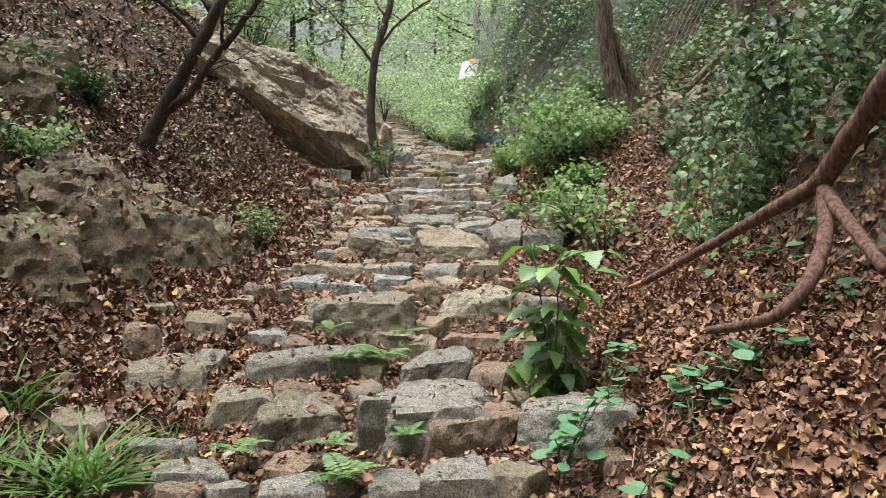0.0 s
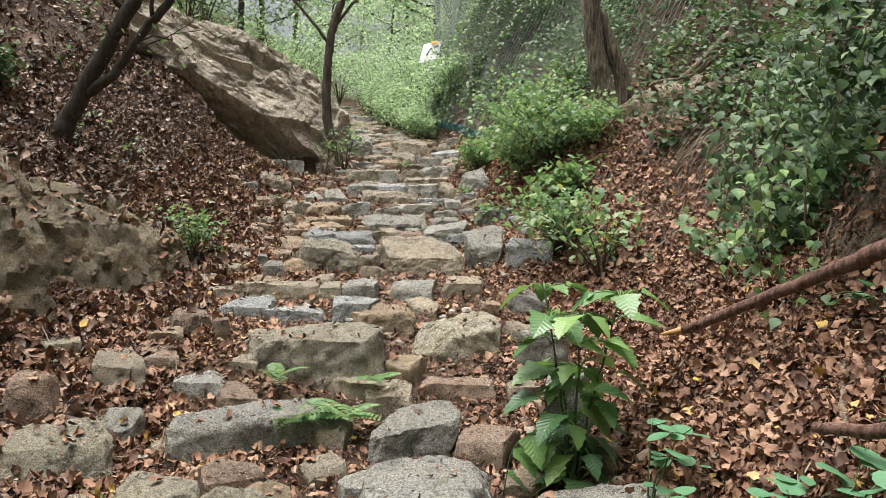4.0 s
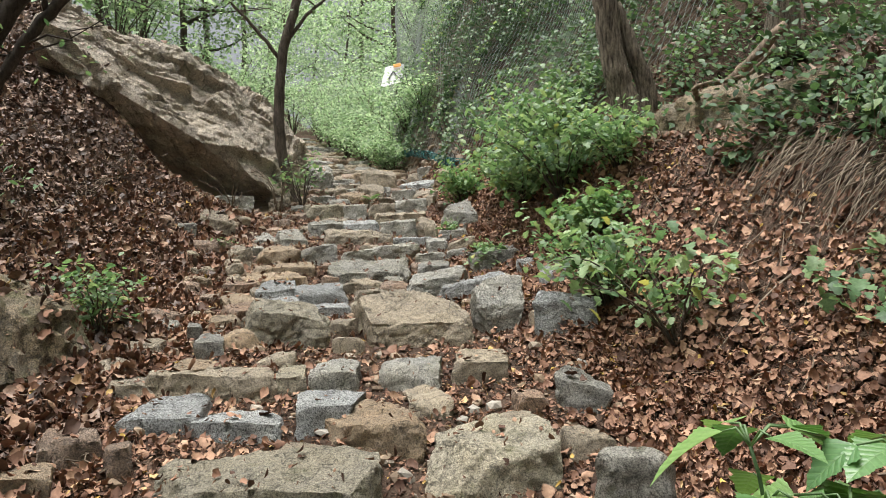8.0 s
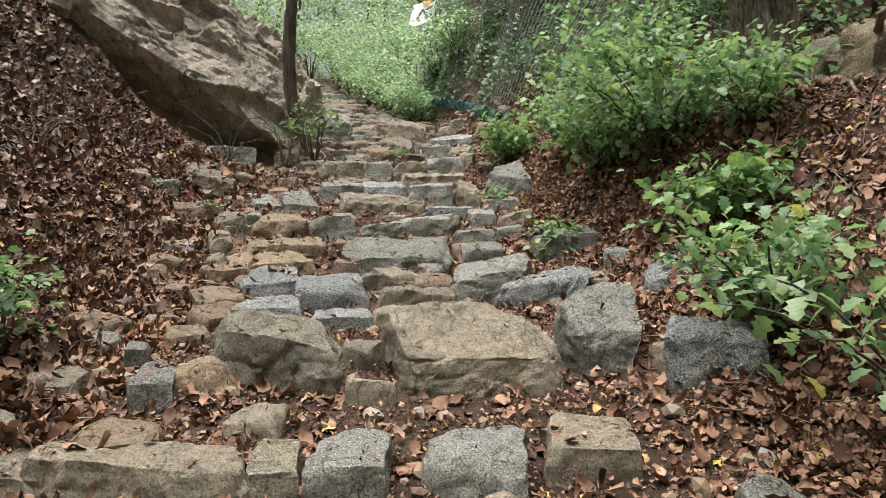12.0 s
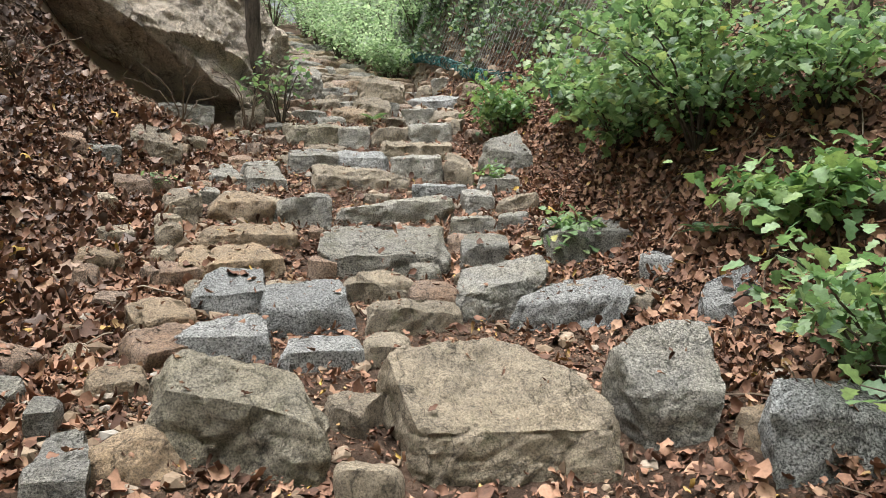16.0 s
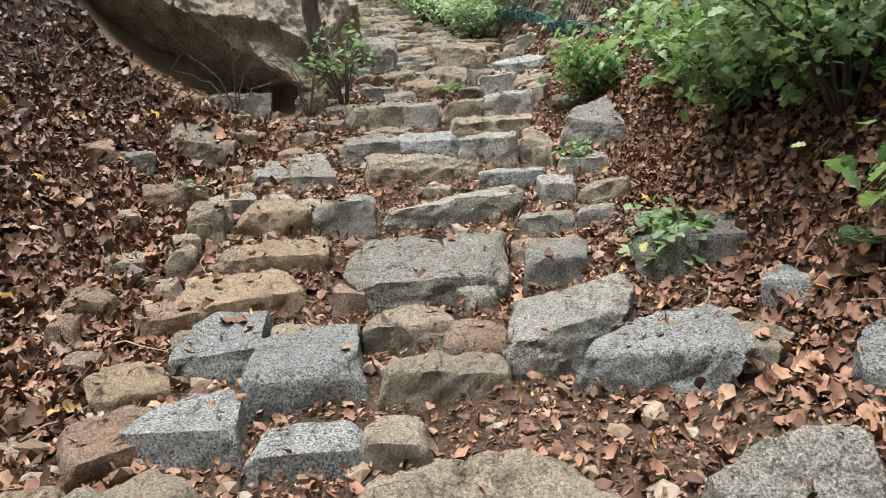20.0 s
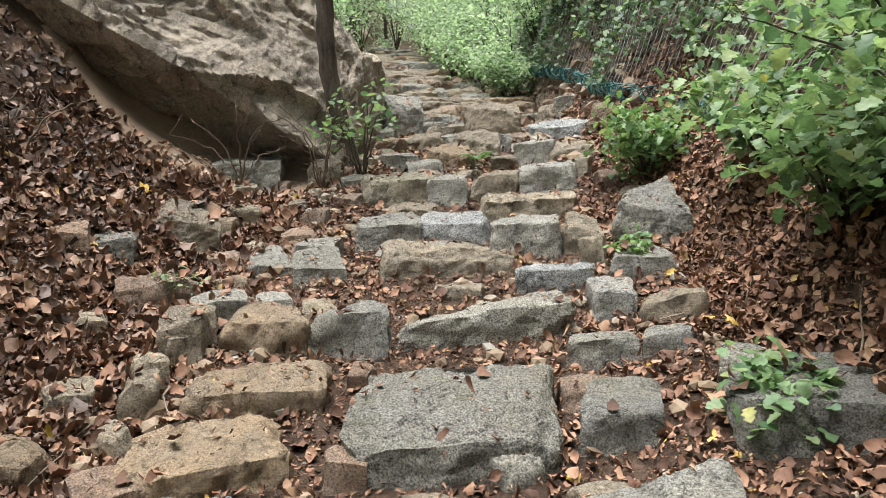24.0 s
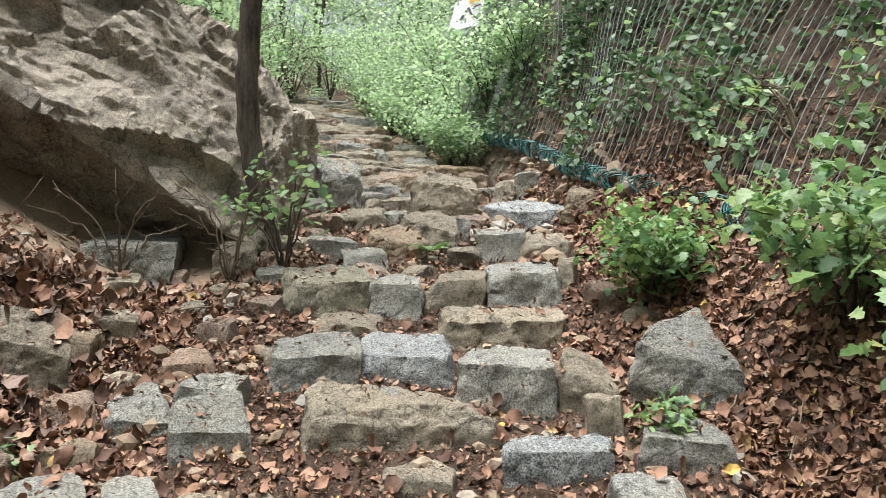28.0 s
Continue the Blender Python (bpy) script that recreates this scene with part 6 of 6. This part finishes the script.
VINE = "broad-leaved green vine hanging over the bank's lip"
hanging_vine([(1.5, 4.7, 2.1), (1.6, 4.3, 2.25), (1.75, 3.9, 2.4), (1.95, 3.5, 2.5)], 14, 0.3, 0.055, HEART, GREEN_SHADED, 0.12, VINE, 501)
hanging_vine([(1.65, 4.9, 2.2), (1.8, 4.4, 2.5), (2.0, 3.9, 2.75), (2.2, 3.4, 2.9)], 26, 0.35, 0.055, HEART, GREEN_DARK, 0.15, VINE, 502)
hanging_vine([(1.6, 4.25, 2.1), (1.5, 4.4, 1.9)], 5, 0.6, 0.055, HEART, GREEN_BRIGHT, 0.1, "long trailing vine strand with fresh leaves", 503)
hanging_vine([(2.35, 5.9, 2.5), (2.45, 5.4, 2.6), (2.3, 5.0, 2.6)], 16, 0.4, 0.06, HEART, GREEN_DARK, 0.15, VINE, 504)
hanging_vine([(2.7, 7.0, 2.9), (2.65, 6.4, 2.9), (2.6, 5.9, 2.85)], 34, 0.4, 0.055, HEART, GREEN_SHADED, 0.15, VINE, 505)


# tall herb with large toothed leaves
def big_leaf(seed):
    r = random.Random(seed)
    lobes = [0.02, 0.2, 0.36, 0.46, 0.42, 0.34, 0.31, 0.37, 0.33, 0.25, 0.2, 0.21, 0.13, 0.06, 0.005]
    out = np.interp(np.linspace(0, 14, 27), range(15), lobes)
    out = [w * (1.0 if i % 2 else 0.88) for i, w in enumerate(out)]
    return leaf_shape(out, 0.2, r.uniform(0.2, 0.45))


herb = thing("tall_herb", pose(0.66, 4.3, ground_at(0.66, 4.3) - 0.02), "tall herb with large toothed leaves beside the path", "plant")
r = random.Random(5)
herb_leaves = [mesh_of("leaf", *big_leaf(k), m, True) for k, m in enumerate([HERB_DARK, HERB_LIT, HERB_DARK, HERB_LIT])]
for s in range(4):
    top = ((-0.12, 0.02, 0.22, -0.02)[s], (0.05, -0.08, 0.0, 0.1)[s], (0.98, 0.86, 0.95, 0.6)[s])
    line = curve_through([(r.uniform(-0.04, 0.04), r.uniform(-0.04, 0.04), 0), (top[0] * 0.4, top[1] * 0.5, top[2] * 0.5), top], 8, 0.006, s)
    v, f = tube(line, [0.008, 0.004], 6)
    stem = part("stem", mesh_of("stem", v, f, GREEN_DARK, True), herb)
    for i, q in enumerate(line[2::2] + line[-1:]):
        for side in range(3 if i > 5 else 2):
            a = i * 1.57 + side * math.pi + s * 0.8 + r.uniform(-0.4, 0.4)
            size = 0.17 * r.uniform(0.65, 1.2)
            out = r.uniform(0.05, 0.13)
            p = (q[0] - math.sin(a) * out, q[1] + math.cos(a) * out, q[2] + 0.03)
            v, f = tube([q, ((q[0] + p[0]) / 2, (q[1] + p[1]) / 2, p[2] + 0.01), p], [0.004, 0.003], 4)
            part("leaf_stalk", mesh_of("leaf_stalk", v, f, GREEN, True), stem)
            # upper leaves all take the brighter copy: their lit look is in the colour
            ob = part("leaf", herb_leaves[(1, 3, 1)[side] if i > 4 else (0, 2, 3)[(i + s) % 3]], stem)
            ob.matrix_local = pose(*p, r.uniform(-38, 2), r.uniform(-18, 18), math.degrees(a)) @ Matrix.Scale(size, 4)
line = curve_through([(0, 0, 0.2), (-0.15, -0.05, 0.35), (-0.28, -0.08, 0.3), (-0.33, -0.1, 0.1)], 5)
v, f = tube(line, [0.005, 0.003], 5)
runner = part("runner", mesh_of("runner", v, f, GREEN_DARK, True), herb)
for i, q in enumerate(line[4::3]):
    ob = part("leaf", herb_leaves[1], runner)
    ob.matrix_local = pose(*q, -35, 5, 150 + 40 * i) @ Matrix.Scale(0.16, 4)


def round_plant(x, y, n, spread, h, seed, label):
    """Sprawling stems with round leaves, each leaf its own piece."""
    base = thing("round_leaved_plant", pose(x, y, ground_at(x, y)), label, "plant")
    r = random.Random(seed)
    meshes = [mesh_of("leaf", *ROUND, ROUND_LEAF, True)]
    for s in range(max(3, n // 9)):
        a = r.uniform(0, 6.28)
        end = (math.cos(a) * spread, math.sin(a) * spread * 0.8)
        zz = ground_at(x + end[0], y + end[1]) - ground_at(x, y)
        line = curve_through([(0, 0, 0), (end[0] * 0.5, end[1] * 0.5, h * 0.8 + zz * 0.5), (end[0], end[1], h + zz)], 6, 0.006, s)
        v, f = tube(line, [0.004, 0.002], 5)
        stem = part("stem", mesh_of("stem", v, f, GREEN_DARK, True), base)
        for k in range(n // max(3, n // 9)):
            q = line[r.randrange(3, len(line))]
            ob = part("leaf", meshes[0], stem)
            ob.matrix_local = pose(q[0] + r.uniform(-0.07, 0.07), q[1] + r.uniform(-0.07, 0.07), q[2] + r.uniform(-0.03, 0.04), r.uniform(-15, 25), r.uniform(-20, 20), r.uniform(0, 360)) @ Matrix.Scale(0.085 * r.uniform(0.55, 1.2), 4)
    return base


round_plant(1.05, 3.0, 60, 0.36, 0.14, 3, "sprawling seedling with round blue-green leaves")
round_plant(0.55, 3.4, 46, 0.3, 0.32, 4, "bushy seedling with round green leaves by the stones")
round_plant(0.85, 3.85, 18, 0.2, 0.28, 6, "small seedling with fresh round leaves")
round_plant(1.6, 3.2, 18, 0.25, 0.12, 8, "thin seedling with small round leaves")
round_plant(1.9, 3.9, 14, 0.25, 0.2, 9, "thin seedling with small round leaves")


def tuft(name, x, y, n, length, seed, label, material=GRASS, spread=0.06):
    """Arching blades from one foot, each its own piece."""
    r = random.Random(seed)
    base = thing(name, pose(x, y, ground_at(x, y) - 0.01), label, "grass")
    blades = [mesh_of("blade", *leaf_shape([0.014, 0.024 + 0.003 * k, 0.026, 0.018, 0.002], 0.4, 0.55 + 0.2 * k), material, True) for k in range(3)]
    for k in range(n):
        ob = part("blade", blades[k % 3], base)
        ob.matrix_local = pose(r.gauss(0, spread), r.gauss(0, spread), 0, r.uniform(40, 84), r.uniform(-12, 12), r.uniform(0, 360)) @ Matrix.Scale(length * r.uniform(0.55, 1.1), 4)
    return base


tuft("grass_tuft", -1.66, 3.3, 130, 0.42, 1, "dense tuft of long green grass", spread=0.07)
tuft("grass_tuft", -2.15, 3.5, 60, 0.3, 2, "loose tuft of long grass at the path edge")
tuft("grass_tuft", -2.4, 4.1, 40, 0.35, 3, "loose tuft of long grass at the path edge")
tuft("grass_tuft", -1.4, 4.35, 40, 0.16, 4, "small thin grass tuft between stones", spread=0.03)
tuft("grass_tuft", -1.5, 3.95, 30, 0.14, 6, "small thin grass tuft between stones", spread=0.03)


def fern(x, y, z_up, n, length, seed, label, material=GREEN_BRIGHT):
    """Arching fronds, each a stalk with paired leaflets."""
    base = thing("fern", pose(x, y, ground_at(x, y) + z_up), label, "fern")
    r = random.Random(seed)
    leaflets = []
    rows = 11
    for k in range(rows):
        t = (k + 1) / (rows + 0.5)
        w = 0.24 * math.sin(math.pi * (0.15 + 0.85 * t) ** 0.8) + 0.02
        for s in (-1, 1):
            v, f = scatter(SMALL, [(0, t, 0.35 * t - 0.55 * t * t)], np.array([-s * 1.25]), np.array([-0.1]), np.array([0.0]), np.array([w]))
            leaflets.append((v, f))
    v, f = merged(leaflets)
    frond = mesh_of("frond", v, f, material, True)
    for k in range(n):
        ob = part("frond", frond, base)
        ob.matrix_local = pose(0, 0, 0, r.uniform(5, 30), r.uniform(-10, 10), 360 * k / n + r.uniform(-25, 25)) @ Matrix.Scale(length * r.uniform(0.7, 1.15), 4)
    return base


fern(-0.42, 5.0, 0.12, 8, 0.3, 1, "fresh green fern growing between step stones")
fern(-0.68, 4.98, 0.1, 7, 0.26, 2, "fresh green fern growing between step stones")
fern(-0.45, 3.3, 0.1, 7, 0.24, 3, "small bright fern among the lowest stones")
fern(-0.25, 5.35, 0.15, 6, 0.18, 4, "small fern against a mossy block")
fern(-0.85, 5.4, 0.15, 7, 0.2, 5, "small fern against a mossy block")
fern(-0.55, 3.6, 0.12, 6, 0.17, 6, "tiny fern sprout between stones")
fern(-0.18, 3.72, 0.12, 6, 0.17, 7, "tiny fern sprout between stones")
fern(-1.02, 3.55, 0.12, 6, 0.18, 8, "tiny fern sprout between stones")
fern(1.32, 8.75, 0.12, 6, 0.2, 9, "dark green fern on a grey stone", GREEN_DARK)
fern(-0.05, 13.6, 0.08, 5, 0.2, 10, "small green fern in a step joint")


# dry twiggy bush below the boulder, and dead sticks on the bank
def dry_bush(x, y, h, spread, n, seed, label):
    root = thing("dry_bush", pose(x, y, ground_at(x, y) - 0.02), label, "shrub")
    r = random.Random(seed)
    for k in range(n):
        a = r.uniform(0, 6.28)
        e = (math.cos(a) * spread * r.uniform(0.4, 1), math.sin(a) * spread * r.uniform(0.4, 1), h * r.uniform(0.5, 1))
        line = curve_through([(0, 0, 0), (e[0] * 0.4, e[1] * 0.4, e[2] * 0.7), e], 6, 0.015, seed + k)
        pieces = [tube(line, [0.008, 0.003], 5)]
        for _ in range(5):
            q = np.array(line[r.randrange(3, len(line))])
            d = np.array([r.uniform(-1, 1), r.uniform(-1, 1), r.uniform(-0.3, 0.8)]) * 0.18
            pieces.append(tube([tuple(q), tuple(q + d * 0.5), tuple(q + d + (0, 0, 0.02))], [0.004, 0.0015], 4))
        v, f = joined(pieces)
        part("stem", mesh_of("stem", v, f, DRY, True), root)
    return root


dry_bush(-1.95, 12.95, 0.55, 0.6, 6, 91, "bare pale twigs below the boulder's hollow")
dry_bush(-1.35, 13.2, 0.8, 0.4, 6, 92, "bare thin stems beside the grey tree")
dry_bush(-3.0, 10.6, 0.4, 0.6, 7, 93, "dry brown brushwood on the leafy bank")
dry_bush(-2.9, 11.6, 0.4, 0.5, 7, 94, "dry brown brushwood on the leafy bank")
dry_bush(1.7, 9.9, 0.6, 0.45, 9, 95, "dry brown stems under the green shrub")
dry_bush(1.9, 12.3, 0.6, 0.5, 7, 96, "dry brown stems below the net")
for k, pts in enumerate([[(-3.4, 10.2, 3.3), (-3.0, 10.0, 2.95), (-2.6, 9.8, 2.55)], [(-3.6, 8.6, 3.0), (-3.1, 8.3, 2.55), (-2.9, 7.9, 2.3)], [(-3.0, 11.2, 3.05), (-2.7, 10.9, 2.8), (-2.5, 10.4, 2.5)], [(1.25, 3.2, 0.0), (1.0, 3.45, 0.0), (0.95, 3.75, 0.0)], [(1.3, 3.3, 0.0), (1.5, 3.6, 0.0), (1.6, 3.75, 0.0)]]):
    pts = [(x, y, ground_at(x, y) + 0.04) for x, y, z in pts]
    root_line(pts, 0.016, 0.007, 400 + k, "fallen grey stick lying on dead leaves")

# ---- rockfall net with its cord bundle, and the sign on it ----
net = thing("rockfall_net", pose(0, 0, 0), "steel mesh net draped over the rock face", "net")
FOOT = curve_through([(0.55, 21.5, 4.75), (0.74, 18.57, 4.3), (0.95, 16.71, 4.08), (1.16, 14.76, 3.62), (1.46, 12.93, 3.27), (1.6, 12.09, 3.08), (1.85, 11.3, 2.98), (2.5, 10.4, 3.1)], 12)
FOOT = np.array(FOOT)
dist = np.concatenate([[0], np.cumsum(np.linalg.norm(np.diff(FOOT, axis=0), axis=1))])


def net_point(s, h):
    """A point of the net: s metres along its foot, h metres up."""
    p = np.array([np.interp(s, dist, FOOT[:, k]) for k in range(3)])
    lean = np.interp(s, [0, 5, 8, dist[-1]], [0.10, 0.22, 0.6, 0.8])
    sag = 0.06 * math.sin(s * 2.3 + h * 0.7) + 0.05 * math.sin(h * 2.9 + s)
    return (p[0] + lean * h + sag, p[1] + 0.05 * h, p[2] + 0.05 + h)


pieces = []
CELL, UP = 0.09, 4.0
steps = int(UP / 0.2)
for d in (-1, 1):
    s = -UP * 0.3
    while s < dist[-1] + UP * 0.3:
        line = [net_point(s + d * 0.3 * h, h) for h in np.linspace(0, UP, steps) if 0 <= s + d * 0.3 * h <= dist[-1]]
        if len(line) > 2:
            pieces.append(tube(line, [0.0028], 3))
        s += CELL
v, f = joined(pieces)
part("mesh_wire", mesh_of("mesh_wire", v, f, WIRE), net)
# the coiled bundle along the foot
for k in range(12):
    r = random.Random(k)
    ph, turns = r.uniform(0, 6.28), r.choice((-1, 1)) * r.uniform(7, 26)
    line = []
    for i in range(420):
        s = 1.5 + (dist[-1] - 3.2) * i / 419
        p = np.array(net_point(s, 0))
        a = ph + turns * s
        rad = 0.03 + 0.05 * abs(math.sin(s * (1.3 + 0.37 * k) + k)) + 0.02 * noise.noise(Vector((s * 5, k, 0)))
        line.append((p[0] + math.cos(a) * rad, p[1], p[2] - 0.02 + math.sin(a) * rad))
    v, f = tube(line, [0.005], 4)
    part("cord", mesh_of("cord", v, f, ROPE), net, "tangled teal plastic cord along the foot")

# creepers that climb on the net
g = np.random.default_rng(61)
for mat_, name_, n, level, size, seed in ((GREEN_DARK, "ivy", 16000, 0.02, 0.07, 3.0), (GREEN, "ivy", 9000, 0.12, 0.075, 9.0)):
    pl = []
    for s, h in zip(g.uniform(2.6, dist[-1], n), 4.3 * g.random(n)):
        k = noise.noise(Vector((s * 0.75, h * 0.55, seed))) + 0.4 * noise.noise(Vector((s * 2.3, h * 1.6, seed)))
        if k > level + (0.34 if s > 7 else 0) and not (s < 4.2 and 1.2 < h < 3.2):
            p = net_point(s, h)
            pl.append((p[0] - (0.02 + 0.45 * (k - level)) * g.random(), p[1] - 0.15 * g.random(), p[2]))
    n = len(pl)
    v, f = scatter(OVATE, pl, g.uniform(2.0, 4.4, n), g.normal(-0.4, 0.4, n), g.normal(0, 0.4, n), size * g.uniform(0.5, 1.25, n))
    tagged(part(name_, mesh_of(name_, v, f, mat_, True)), "green creepers climbing over the steel net", "ivy", kind="stuff")

sign = thing("warning_sign", pose(0.72, 20.0, 6.47, -24, 0, 0), "crumpled white warning sheet tied to the net", "sign")
cols, rows = 8, 10
sv, sf = [], []
quad = [(-0.31, -0.34), (0.19, -0.2), (0.29, 0.36), (-0.18, 0.24)]
for j in range(rows + 1):
    for i in range(cols + 1):
        a, b = i / cols, j / rows
        x = (quad[0][0] * (1 - a) + quad[1][0] * a) * (1 - b) + (quad[3][0] * (1 - a) + quad[2][0] * a) * b
        z = (quad[0][1] * (1 - a) + quad[1][1] * a) * (1 - b) + (quad[3][1] * (1 - a) + quad[2][1] * a) * b
        sv.append((x, 0.02 * math.sin(a * 7 + b * 3), z))
sf = [(j * (cols + 1) + i, j * (cols + 1) + i + 1, (j + 1) * (cols + 1) + i + 1, (j + 1) * (cols + 1) + i) for j in range(rows) for i in range(cols)]
back = [(x, y + 0.008, z) for x, y, z in sv]
n0 = len(sv)
sheet = part("sheet", mesh_of("sheet", sv + back, sf + [tuple(i + n0 for i in q[::-1]) for q in sf], SHEET, True), sign)
strokes = [([(-0.12, -0.03, -0.14), (-0.04, -0.03, 0.02), (0.02, -0.03, 0.12)], INK), ([(0.02, -0.03, 0.12), (0.06, -0.03, 0.0), (0.16, -0.03, -0.1)], INK), ([(0.08, -0.03, 0.1), (0.14, -0.03, 0.16), (0.22, -0.03, 0.2)], INK)]
for pts, m in strokes:
    v, f = tube(curve_through(pts, 4), [0.022, 0.016], 5)
    v[:, 1] = -0.028 + (v[:, 1] + 0.03) * 0.15
    part("printed_mark", mesh_of("printed_mark", v, f, m), sheet)
v, f = tube(curve_through([(0.02, -0.03, 0.27), (0.12, -0.03, 0.29), (0.2, -0.03, 0.31)], 4), [0.05, 0.05], 6)
v[:, 1] = -0.028 + (v[:, 1] + 0.03) * 0.1
part("printed_mark", mesh_of("printed_mark", v, f, ORANGE), sheet, "orange printed patch")


# ---- woods behind, and unseen trees that block low sky ----
def wood_tree(seed, h, crown, leaves, size):
    """A background or unseen tree: trunk, limbs and a loose crown in clumps."""
    root = thing("tree", pose(0, 0, 0), "slender woodland tree with a green crown paled as by haze", "tree", "trees of the wood")
    r, g = random.Random(seed), np.random.default_rng(seed)
    top = (r.uniform(-0.6, 0.6), r.uniform(-0.6, 0.6), h)
    trunk = curve_through([(0, 0, -0.4), (r.uniform(-0.2, 0.2), 0, h * 0.35), (top[0] * 0.6, top[1] * 0.6, h * 0.7), top], 6, 0.03, seed)
    v, f = tube(trunk, [0.014 * h, 0.01 * h, 0.003 * h], 8, 0.08, seed)
    part("trunk", mesh_of("trunk", v, f, BARK_GREY, True), root)
    clumps = [top]
    for k in range(13):
        q = np.array(trunk[r.randrange(len(trunk) // 5, len(trunk) - 2)])
        a = r.uniform(0, 6.28)
        e = q + np.array([math.cos(a), math.sin(a), r.uniform(0.1, 0.7)]) * crown * r.uniform(0.6, 1.1)
        line = curve_through([tuple(q), tuple((q + e) / 2 + np.array([0, 0, -0.15])), tuple(e)], 5, 0.03, seed + k)
        v, f = tube(line, [0.006 * h, 0.0015 * h], 5)
        part("branch", mesh_of("branch", v, f, BARK_GREY, True), root)
        clumps += [tuple(e), line[len(line) // 2], line[-3]]
    cl = np.array(clumps)
    n = leaves
    c = cl[g.integers(0, len(cl), n)]
    p = c + g.normal(0, 1, (n, 3)) * crown * np.array([0.3, 0.3, 0.18])
    v, f = scatter(OVATE, p, g.uniform(0, 6.28, n), g.normal(-0.3, 0.5, n), g.normal(0, 0.5, n), size * g.uniform(0.6, 1.3, n))
    part("crown", mesh_of("crown", v, f, GREEN_HAZED, True), root)
    return root


kinds = [wood_tree(300, 8.0, 2.3, 4200, 0.12), wood_tree(310, 6.0, 1.9, 3600, 0.12), wood_tree(320, 10.0, 2.8, 4600, 0.14)]
spots = [(-4.9, 27), (-0.6, 40), (1.6, 33), (-6.5, 25), (-3.6, 38), (0.4, 44), (3.2, 38), (-8.5, 33), (-6.0, 43), (4.5, 30), (-2.6, 50),
         (-7.5, 19), (-9, 24), (-6.9, 16.5), (-11, 38), (7, 42), (0.6, 56), (-6, 56), (5, 54), (-5.6, 19.2), (-5.4, 25.8),
         # trees out of view, added to block low sky so light falls from above
         (-4.5, -4), (0.5, -7), (4.5, -3), (-8, -2), (-2, -12), (7.5, 2), (-8.5, 4), (7.5, 8), (-8.5, 9.5), (4, -11), (9, -5), (-10, -9), (1.5, -16), (8.5, 12)]
r = random.Random(77)
for k, (x, y) in enumerate(spots):
    m = pose(x, y, ground_at(x, y), 0, 0, r.uniform(0, 360)) @ Matrix.Scale(r.uniform(0.8, 1.2), 4)
    kind = kinds[k % 3]
    if k < 3:
        kind.matrix_world = m
    else:
        twin = copy_thing(kind, m)
        twin.matrix_world = m
